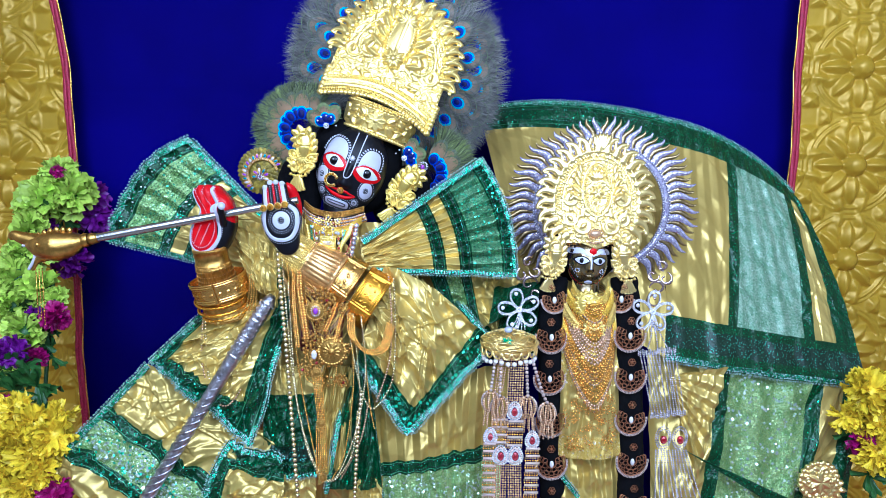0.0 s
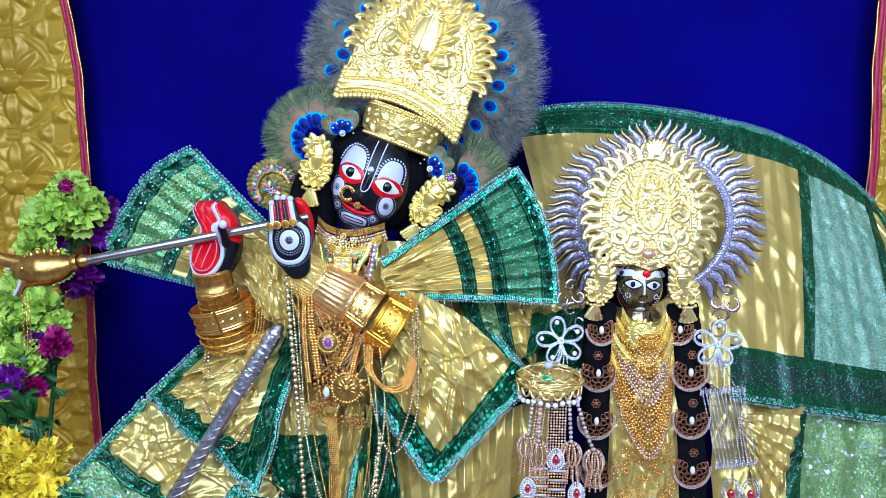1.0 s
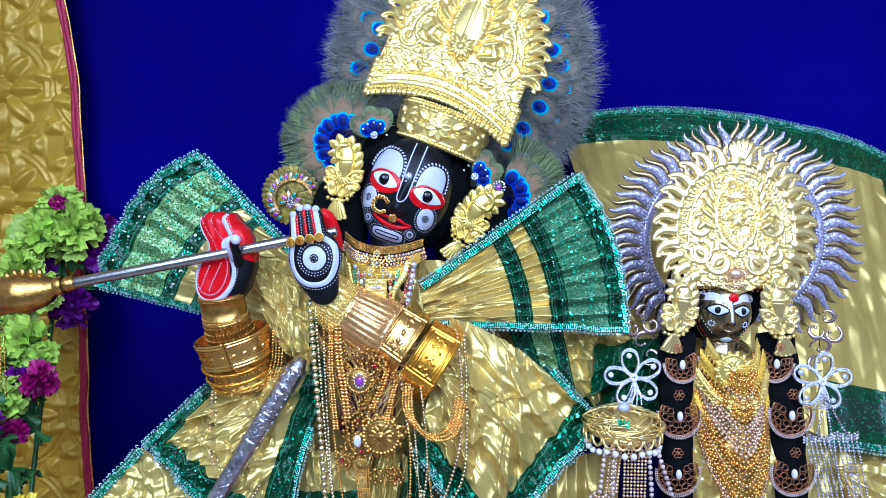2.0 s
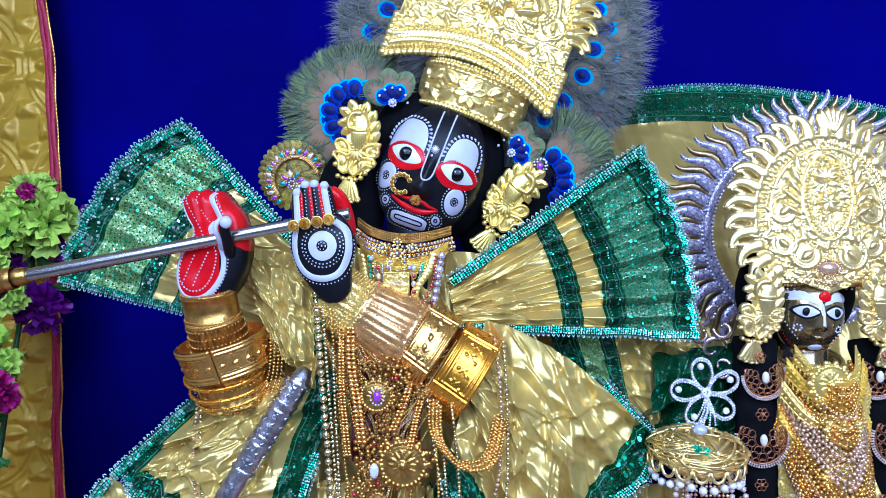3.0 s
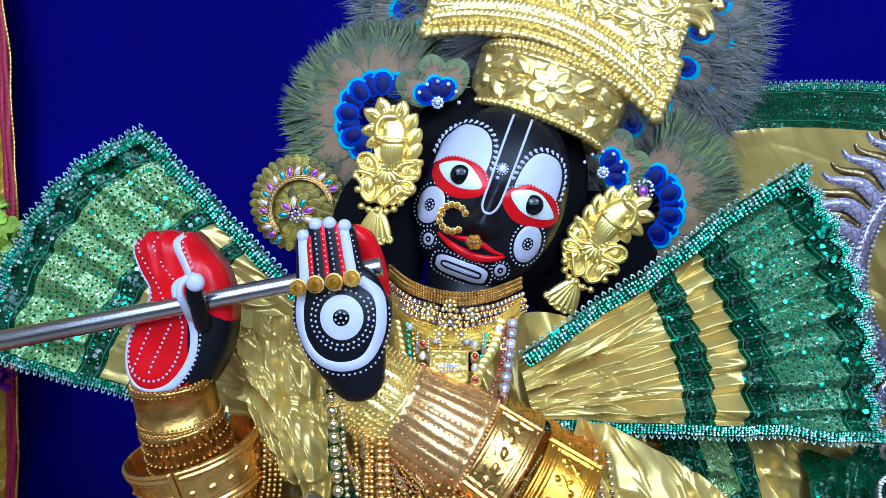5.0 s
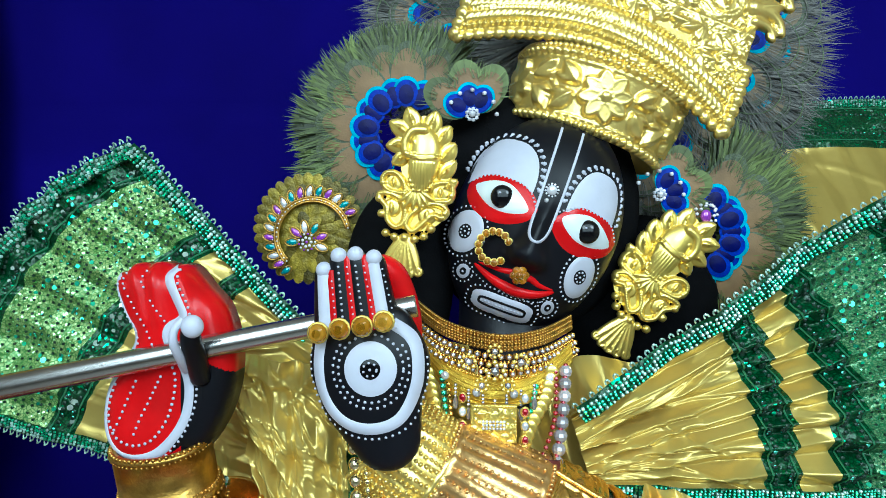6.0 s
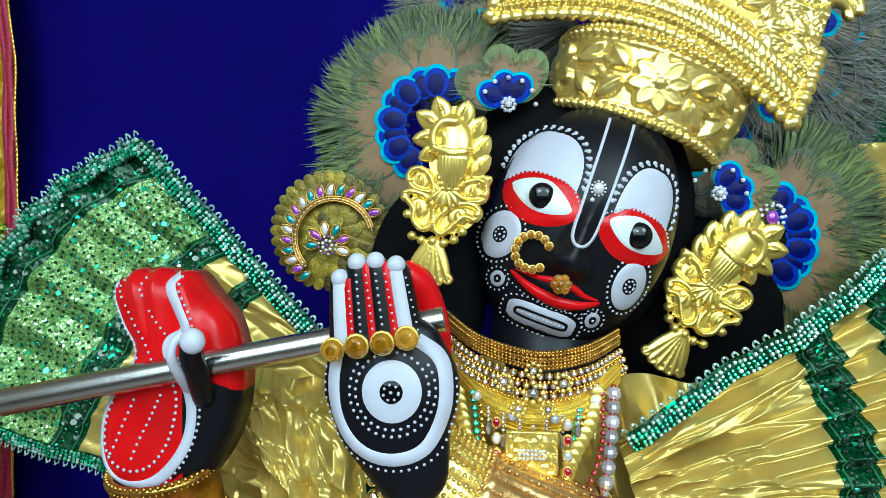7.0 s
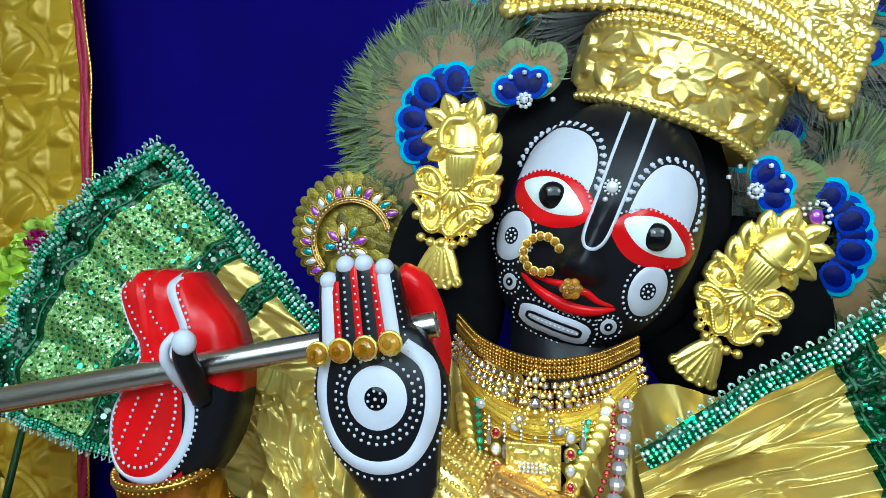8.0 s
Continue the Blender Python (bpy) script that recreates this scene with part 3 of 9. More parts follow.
def block(name, lo, hi, material, label, kind="structure"):
    g = Geo()
    (a, b, c), (d, e, f) = lo, hi
    v = [(x, y, z) for x in (a, d) for y in (b, e) for z in (c, f)]
    g.add(v, [(0, 1, 3, 2), (4, 6, 7, 5), (0, 4, 5, 1), (2, 3, 7, 6), (0, 2, 6, 4), (1, 5, 7, 3)])
    return tagged(part(name, g, material, smooth=False), label, kind=kind)


# unseen hall shell, added with pale walls and ceiling for the gold to reflect
block("floor", (-2.6, -4.0, -0.1), (2.6, 2.4, 0.0), STONE, "polished beige stone floor of the hall")
block("ceiling", (-2.6, -4.0, 3.2), (2.6, 2.4, 3.3), CREAM, "plain cream plaster ceiling, unseen, added for the gold to reflect")
block("wall_north", (-2.6, 2.25, 0.0), (2.6, 2.4, 3.2), CREAM, "plain cream wall behind the shrine")
block("wall_south", (-2.6, -4.0, 0.0), (2.6, -3.85, 3.2), CREAM, "plain cream hall wall, unseen, added for the gold to reflect")
block("wall_west", (-2.6, -3.85, 0.0), (-2.45, 2.25, 3.2), CREAM, "plain cream side wall, unseen, added for the gold to reflect")
block("wall_east", (2.45, -3.85, 0.0), (2.6, 2.25, 3.2), CREAM, "plain cream side wall, unseen, added for the gold to reflect")
block("platform", (-2.2, 1.05, 0.0), (2.2, 2.2, 0.45), RED_CLOTH, "low altar platform draped in red cloth")


# ---- the dark statue: one mesh with its painted face and palms ----
class Face:
    """The front of the head: u right, v up (metres from between the eyes), seen square on."""
    o = np.array((-0.2022, 1.476, 1.6243))
    r, w = (np.array(q) for q in turned(22.6))

    def depth(self, u, v):
        base = 0.06 * np.sqrt(np.maximum(1 - (u / 0.0745) ** 2 - ((v + 0.008) / 0.102) ** 2, 0)) - 0.06
        k = np.clip((0.012 - v) / 0.05, 0, 1)
        nose = (0.003 + 0.013 * k) * np.exp(-(u / (0.006 + 0.005 * k)) ** 2) * np.clip((0.03 - v) / 0.03, 0, 1) / (1 + np.exp(-(v + 0.046) / 0.002))
        wing = 0.006 * (np.exp(-((u - 0.011) / 0.006) ** 2) + np.exp(-((u + 0.011) / 0.006) ** 2)) * np.exp(-((v + 0.038) / 0.007) ** 2)
        eye = 0.003 * (np.exp(-((u - 0.04) / 0.02) ** 2 - (v / 0.012) ** 2) + np.exp(-((u + 0.04) / 0.02) ** 2 - (v / 0.012) ** 2))
        chin = 0.005 * np.exp(-(u / 0.03) ** 2 - ((v + 0.085) / 0.015) ** 2)
        lip = 0.004 * np.exp(-(u / 0.03) ** 2 - ((v + 0.062) / 0.008) ** 2)
        return base + nose + wing + eye + chin + lip

    def at(self, u, v, lift=0.0):
        u, v = np.asarray(u, float), np.asarray(v, float)
        d = self.depth(u, v) + lift
        return self.o + u[..., None] * self.r + v[..., None] * self.w - d[..., None] * np.array((0, 1, 0))


def fill(g, s, outline, m, lift, rings=8, floor=-0.0002):
    """Paint inside an outline on the surface s."""
    o = np.asarray(outline, float)
    c = o.mean(0)
    k = np.linspace(1, 0.0005, rings)[:, None, None]
    q = c + (o - c)[None] * k
    edge = np.full(q.shape[:2], lift)
    edge[0] = floor
    g.grid(s.at(q[..., 0], q[..., 1], edge), m, True)


def ribbon(g, s, line, width, m, lift, closed=False, floor=-0.0002):
    p = np.asarray(line, float)
    t = np.roll(p, -1, 0) - np.roll(p, 1, 0) if closed else np.gradient(p, axis=0)
    n = np.stack([-t[:, 1], t[:, 0]], 1)
    n /= np.linalg.norm(n, axis=1)[:, None] + 1e-12
    if closed:
        p, n = np.concatenate([p, p[:1]]), np.concatenate([n, n[:1]])
    rows = [s.at(*(p + n * width * k).T, lift=h) for k, h in ((-0.5, floor), (-0.42, lift), (0, lift * 1.15), (0.42, lift), (0.5, floor))]
    g.grid(np.array(rows), m)


def dots(g, s, line, gap, r, m=1, lift=0.0):
    for u, v in even(np.asarray(line, float), gap):
        c = s.at(np.array([u]), np.array([v]), lift)[0]
        g.ball(c, r, m, (1, 0.5, 1))


def oval(u, v, a, b, lean=0.0, n=36, start=0.0, end=360.0, power=1.0):
    t = np.radians(np.linspace(start, end, n, endpoint=(end - start) < 359))
    x, y = a * np.sign(np.cos(t)) * np.abs(np.cos(t)) ** power, b * np.sign(np.sin(t)) * np.abs(np.sin(t)) ** power
    c, s = np.cos(radians(lean)), np.sin(radians(lean))
    return np.stack([u + c * x - s * y, v + s * x + c * y], 1)


def build_dark_statue():
    g = Geo()                       # slots: 0 black, 1 white, 2 red, 3 enamel white, 4 glossy black
    f = Face()
    th, ph = np.meshgrid(np.linspace(0, 2 * np.pi, 96, endpoint=False), np.concatenate([np.linspace(0.001, np.pi / 2, 40), np.linspace(np.pi / 2 + 0.08, np.pi - 0.001, 14)]))
    su, sv, sd = np.sin(ph) * np.cos(th), np.sin(ph) * np.sin(th), np.cos(ph)
    U, V = 0.0745 * su, -0.008 + 0.102 * sv
    front = f.depth(U, V)
    P = f.o + U[..., None] * f.r + V[..., None] * f.w - np.where(sd > 0, front, 0.09 * sd - 0.06)[..., None] * np.array((0, 1, 0))
    g.grid(P, 0, True)
    # neck, trunk and legs
    neck = f.at(np.array(0.0), np.array(-0.07)) + np.array((0, 0.06, 0))
    g.tube(np.array([neck, neck + (0.0, 0.02, -0.09), (-0.20, 1.59, 1.36), (-0.2, 1.60, 1.1), (-0.2, 1.60, 0.8), (-0.2, 1.60, 0.46)]), [0.045, 0.048, 0.07, 0.07, 0.08, 0.08], 20, 0)
    for a, b, c in ((-1, 0.0, 0), (1, 0.0, 0)):
        g.orb((-0.2 + a * 0.07, 1.53, 0.47), (0.045, 0.11, 0.03), 0)
    # brows, eyes, cheeks, chin
    for side, (bu, ba) in ((-1, (-0.0435, 0.029)), (1, (0.0365, 0.0225))):
        top = oval(bu, 0.010, ba, 0.042, 0, 30, 0, 180, 0.8)
        fill(g, f, np.concatenate([top, [(bu - ba * 0.98, 0.0), (bu - ba * 0.5, 0.002), (bu, 0.003), (bu + ba * 0.5, 0.002), (bu + ba * 0.98, 0.0)]]), 1, 0.0006, 10)
        drops = oval(bu, 0.010, ba + 0.0035, 0.0455, 0, 60, 0, 180, 0.8)
        for u, v in even(drops, 0.0058)[1:-1]:
            a = np.arctan2(v - 0.012, u - bu)
            g.ball(f.at(np.array(u), np.array(v), 0.0), 0.0022, 1, (1, 0.5, 1))
            g.ball(f.at(np.array(u - 0.002 * np.cos(a + 0.7 * side)), np.array(v - 0.002 * np.sin(a + 0.7 * side)), 0.0), 0.0014, 1, (1, 0.5, 1))
        e = -0.0375 if side < 0 else 0.0385
        red = catmull([(e - 0.031, 0.004 if side < 0 else -0.002), (e - 0.016, 0.0165), (e + 0.002, 0.0185), (e + 0.018, 0.0155), (e + 0.031, 0.002), (e + 0.026, -0.012),
                       (e + 0.008, -0.0215), (e - 0.012, -0.0215), (e - 0.027, -0.012)], 6, True)
        fill(g, f, red, 2, 0.0010, 9)
        dots(g, f, catmull([(e - 0.028, 0.006), (e - 0.016, 0.0145), (e + 0.002, 0.0165), (e + 0.018, 0.0135), (e + 0.028, 0.003)], 8), 0.0034, 0.0010, 1, 0.0012)
        almond = catmull([(e - 0.0245, 0.002), (e - 0.010, 0.0115), (e + 0.006, 0.0115), (e + 0.0245, -0.003), (e + 0.008, -0.0115), (e - 0.010, -0.010)], 7, True)
        fill(g, f, almond, 3, 0.0018, 8, 0.0009)
        c = f.at(np.array(e + side * 0.0), np.array(0.0), 0.0012)
        g.orb(c, (0.0098, 0.0045, 0.0098), 4)
        # white bead modelled on the pupil as its highlight
        g.ball(c + np.array((-0.002, -0.0044, 0.003)), 0.0011, 1)
        cu, cv, ca, cb = ((-0.0555, -0.038, 0.0155, 0.0195) if side < 0 else (0.049, -0.037, 0.0135, 0.0195))
        lean = -6 if side < 0 else 4
        fill(g, f, oval(cu, cv, ca, cb, lean), 1, 0.0014)
        dots(g, f, oval(cu, cv, ca + 0.003, cb + 0.003, lean, 60), 0.0042, 0.0012)
        fill(g, f, oval(cu, cv, 0.0056, 0.0066, 0, 16), 0, 0.0018, 4, 0.0014)
        g.ball(f.at(np.array(cu), np.array(cv), 0.0022), 0.0012, 1, (1, 0.5, 1))
        dots(g, f, oval(cu, cv, 0.0036, 0.0044, 0, 24), 0.0031, 0.0010, 1, 0.0022)
        su_, sv_ = (-0.044, -0.0705) if side < 0 else (0.0345, -0.0715)
        fill(g, f, oval(su_, sv_, 0.0062, 0.0068, 0, 20), 1, 0.001, 4)
        dots(g, f, oval(su_, sv_, 0.0088, 0.0094, 0, 40), 0.0036, 0.0010)
        fill(g, f, oval(su_, sv_, 0.0030, 0.0034, 0, 12), 0, 0.0014, 3, 0.001)
        g.ball(f.at(np.array(su_), np.array(sv_), 0.0016), 0.0013, 1, (1, 0.5, 1))
    bar = oval(-0.002, -0.0855, 0.0285, 0.0098, 3, 44, power=0.55)
    fill(g, f, bar, 1, 0.0012, 5)
    dots(g, f, oval(-0.002, -0.0855, 0.0315, 0.0128, 3, 80, power=0.55), 0.0042, 0.0011)
    ribbon(g, f, oval(-0.002, -0.0855, 0.0205, 0.0032, 3, 40, power=0.45), 0.0022, 0, 0.0016, True, 0.0011)
    dots(g, f, [(-0.020, -0.0865), (0.016, -0.0848)], 0.0032, 0.0009, 1, 0.0016)
    # the forehead mark: two lines that join in a bow on the nose
    mark = catmull([(-0.0125, 0.076), (-0.011, 0.045), (-0.009, 0.012), (-0.0075, -0.014), (-0.0045, -0.0225), (0.0005, -0.0245), (0.0055, -0.0215), (0.0085, -0.012), (0.0085, 0.012), (0.0075, 0.045), (0.0062, 0.078)], 8)
    ribbon(g, f, mark, 0.0024, 1, 0.0007)
    # lips
    for pts, rad in ((((-0.037, -0.060), (-0.020, -0.0655), (-0.006, -0.0675), (0.006, -0.0675), (0.020, -0.064), (0.033, -0.057)), 0.0052),
                     (((-0.035, -0.0575), (-0.016, -0.0565), (-0.004, -0.054), (0.002, -0.0555), (0.010, -0.054), (0.020, -0.0565), (0.032, -0.0555)), 0.0034)):
        line = catmull(pts, 6)
        k = np.sin(np.linspace(0.12, np.pi - 0.12, len(line)))
        g.tube(f.at(line[:, 0], line[:, 1], -0.001), rad * k ** 0.7, 10, 2)
    dots(g, f, catmull([(-0.039, -0.066), (-0.020, -0.0725), (0.0, -0.0745), (0.020, -0.0715), (0.034, -0.064)], 8), 0.0038, 0.0009)
    left_palm(g)
    right_palm(g)
    ob = part("dark_statue", g, [BLACK, WHITE, RED, EYE_WHITE, GLOSS_BLACK])
    return tagged(ob, "black lacquered statue with white and red painted face and palms", "statue")


class Palm:
    """A carved open palm from a relief: local x right, y up, its front towards the hall."""

    def __init__(self, origin, lean, relief, size=1.0):
        self.o, self.rel, self.k = np.asarray(origin, float), relief, size
        self.r, self.w = (np.array(q) for q in turned(lean))

    def depth(self, u, v):
        R = self.rel
        x = np.clip((np.asarray(u) - R.x0) / R.step, 0, R.X.shape[1] - 1.001)
        y = np.clip((np.asarray(v) - R.y0) / R.step, 0, R.X.shape[0] - 1.001)
        i, j = x.astype(int), y.astype(int)
        a, b = x - i, y - j
        H = R.H
        return (H[j, i] * (1 - a) + H[j, i + 1] * a) * (1 - b) + (H[j + 1, i] * (1 - a) + H[j + 1, i + 1] * a) * b

    def at(self, u, v, lift=0.0):
        u, v = np.asarray(u, float), np.asarray(v, float)
        d = self.depth(u, v) + lift
        return self.o + self.k * (u[..., None] * self.r + v[..., None] * self.w) - d[..., None] * np.array((0, 1, 0))

    def place(self, P):
        return self.o + self.k * (P[:, :1] * self.r + P[:, 1:2] * self.w) - P[:, 2:3] * np.array((0, 1, 0))


def smooth_heights(r, n=3):
    for _ in range(n):
        h = r.H
        k = h.copy()
        k[1:-1, 1:-1] = (h[1:-1, 1:-1] * 4 + h[:-2, 1:-1] + h[2:, 1:-1] + h[1:-1, :-2] + h[1:-1, 2:]) / 8
        r.H = k


def outline_field(X, Y, outline):
    """How far inside (+) or outside (-) a closed outline each place lies."""
    o = np.asarray(outline, float)
    best, inside = np.full(X.shape, 9.0), np.zeros(X.shape, bool)
    for (x0, y0), (x1, y1) in zip(o, np.roll(o, -1, 0)):
        dx, dy = x1 - x0, y1 - y0
        k = np.clip(((X - x0) * dx + (Y - y0) * dy) / (dx * dx + dy * dy + 1e-12), 0, 1)
        best = np.minimum(best, np.hypot(X - x0 - k * dx, Y - y0 - k * dy))
        cross = (y0 > Y) != (y1 > Y)
        inside ^= cross & (X < x0 + (Y - y0) * dx / (dy if abs(dy) > 1e-12 else 1e-12))
    return np.where(inside, best, -best)


LEFT_OUTLINE = [(-0.0377, 0.0575), (-0.0358, 0.0645), (-0.0300, 0.0654), (-0.0263, 0.0702), (-0.0205, 0.0716), (-0.0140, 0.0696), (-0.0091, 0.0720), (-0.0024, 0.0712), (0.0033, 0.0685),
                (0.0091, 0.0704), (0.0167, 0.0676), (0.0282, 0.0538), (0.0387, 0.0419), (0.0444, 0.0272), (0.0482, 0.0088), (0.0472, -0.0151), (0.0405, -0.0390), (0.0291, -0.0592), (0.0148, -0.0739),
                (-0.0043, -0.0785), (-0.0234, -0.0755), (-0.0377, -0.0690), (-0.0463, -0.0556), (-0.0483, -0.0390), (-0.0454, -0.0206), (-0.0358, -0.0041), (-0.0287, 0.0070), (-0.0240, 0.0207), (-0.0310, 0.0345), (-0.0374, 0.0492)]
LEFT_RIM = [(-0.0276, 0.0060), (-0.0368, -0.0078), (-0.0429, -0.0206), (-0.0448, -0.0408), (-0.0415, -0.0556), (-0.0329, -0.0657), (-0.0196, -0.0684), (-0.0043, -0.0638), (0.0091, -0.0510), (0.0177, -0.0353),
            (0.0201, -0.0169), (0.0167, -0.0022), (0.0091, 0.0088), (0.0049, 0.0189), (0.0068, 0.0263), (0.0138, 0.0305), (0.0167, 0.0354), (0.0119, 0.0465), (0.0072, 0.0566), (0.0056, 0.0630), (0.0094, 0.0685)]


def left_palm(g):
    """The red palm with upright fingers, a white rim that runs on round the thumb, and dotted lines."""
    r = Relief(-0.06, 0.06, -0.09, 0.08, 0.0011)
    field = outline_field(r.X, r.Y, catmull(LEFT_OUTLINE, 4, True))
    r.plate(field)
    k = np.clip(field / 0.016, 0, 1)
    r.H = 0.016 * np.sqrt(k * (2 - k))
    # the hollow of the palm and the four fingers side by side
    r.H -= 0.004 * np.exp(-((r.X + 0.014) / 0.016) ** 2 - ((r.Y + 0.028) / 0.022) ** 2)
    for x0, x1 in ((-0.031, -0.019), (-0.020, -0.009), (-0.006, 0.0), (0.012, 0.026)):
        t = np.clip((r.Y - 0.012) / 0.055, 0, 1)
        line = x1 + (x0 - x1) * t
        r.H += 0.0034 * np.exp(-((r.X - line) / 0.0045) ** 2) * np.clip(t * 3, 0, 1) * (field > 0)
    smooth_heights(r, 8)
    p = Palm((-0.480, 1.402, 1.515), 0, r)
    h = Geo()
    r.into(h, p.place, 0.018, 0)
    V = np.array(h.v) - p.o
    for n, face in enumerate(h.f):
        c = V[list(face)].mean(0)
        u, v = c @ p.r, c @ p.w
        h.m[n] = 2 if v > 0.004 - 0.55 * max(u - 0.028, 0) or (u < 0.014 and v > -0.07) or v < -0.071 and u < 0.0 else 0
    g.add(h.v, h.f, h.m)
    rim = catmull(LEFT_RIM, 8)
    ribbon(g, p, rim, 0.0074, 1, 0.0011)
    left = catmull([(-0.0322, 0.0636), (-0.0350, 0.0575), (-0.0328, 0.0483), (-0.0275, 0.0354), (-0.0216, 0.0226), (-0.0236, 0.0115), (-0.0276, 0.0060)], 8)
    ribbon(g, p, left, 0.0056, 1, 0.0011)
    # the black side under the thumb
    side = catmull([(0.0225, 0.0150), (0.0290, 0.0080), (0.0300, -0.0100), (0.0285, -0.0300), (0.0200, -0.0520), (0.0080, -0.0660), (0.0040, -0.0690), (0.0140, -0.0530), (0.0228, -0.0340), (0.0250, -0.0150), (0.0215, 0.0000), (0.0160, 0.0110)], 6, True)
    fill(g, p, side, 0, 0.0005, 6)
    for line, gap, rad in ((((-0.0301, 0.0603), (-0.0318, 0.0547), (-0.0285, 0.0400), (-0.0200, 0.0253), (-0.0178, 0.0143)), 0.0042, 0.0011),
                           (((-0.0224, 0.0483), (-0.0167, 0.0382), (-0.0104, 0.0272), (-0.0062, 0.0143)), 0.0050, 0.0010),
                           (((-0.0062, 0.0452), (0.0005, 0.0354), (0.0033, 0.0309)), 0.0045, 0.0010),
                           (((-0.0116, 0.0658), (-0.0138, 0.0600), (-0.0116, 0.0547)), 0.0038, 0.0011),
                           (((-0.0253, 0.0676), (-0.0272, 0.0603), (-0.0250, 0.0538)), 0.0038, 0.0010),
                           (((0.0125, 0.0667), (0.0129, 0.0575), (0.0186, 0.0465), (0.0220, 0.0364), (0.0205, 0.0318)), 0.0045, 0.0012),
                           (((-0.0352, -0.0151), (-0.0388, -0.0298), (-0.0384, -0.0427), (-0.0325, -0.0528), (-0.0215, -0.0579), (-0.0085, -0.0546), (0.0023, -0.0418), (0.0082, -0.0261), (0.0104, -0.0096), (0.0070, 0.0020)), 0.0044, 0.0013),
                           (((-0.0192, -0.0124), (-0.0257, -0.0261), (-0.0310, -0.0400), (-0.0345, -0.0470)), 0.0047, 0.0012),
                           (((-0.0005, -0.0087), (-0.0072, -0.0206), (-0.0158, -0.0372), (-0.0205, -0.0500)), 0.0047, 0.0012),
                           (((0.0140, 0.0160), (0.0205, 0.0045), (0.0254, -0.0096), (0.0252, -0.0243), (0.0210, -0.0390), (0.0128, -0.0537), (-0.0030, -0.0690), (-0.0205, -0.0734), (-0.0340, -0.0705)), 0.0044, 0.0012)):
        dots(g, p, catmull(line, 8), gap, rad, 1, 0.0012)
    # thumb laid over the flute: a dark shaft with a white nail
    shaft = catmull([(-0.452, 1.388, 1.505), (-0.450, 1.374, 1.522), (-0.449, 1.364, 1.536), (-0.4475, 1.362, 1.545)], 7)
    g.tube(shaft, np.linspace(0.0075, 0.0066, len(shaft)), 12, 0)
    edge_line = catmull([(-0.459, 1.380, 1.513), (-0.4575, 1.366, 1.524), (-0.4580, 1.358, 1.534), (-0.4570, 1.357, 1.543), (-0.4525, 1.360, 1.550)], 7)
    g.tube(edge_line, np.linspace(0.0036, 0.0026, len(edge_line)), 8, 1)
    g.orb((-0.4455, 1.3585, 1.5455), (0.0076, 0.0060, 0.0078), 1, nu=20, nv=14)


FINGERS = ((-0.0276, -0.0294, 0.0540), (-0.0158, -0.0199, 0.0630), (-0.0027, -0.0092, 0.0638), (0.0104, 0.0025, 0.0618))


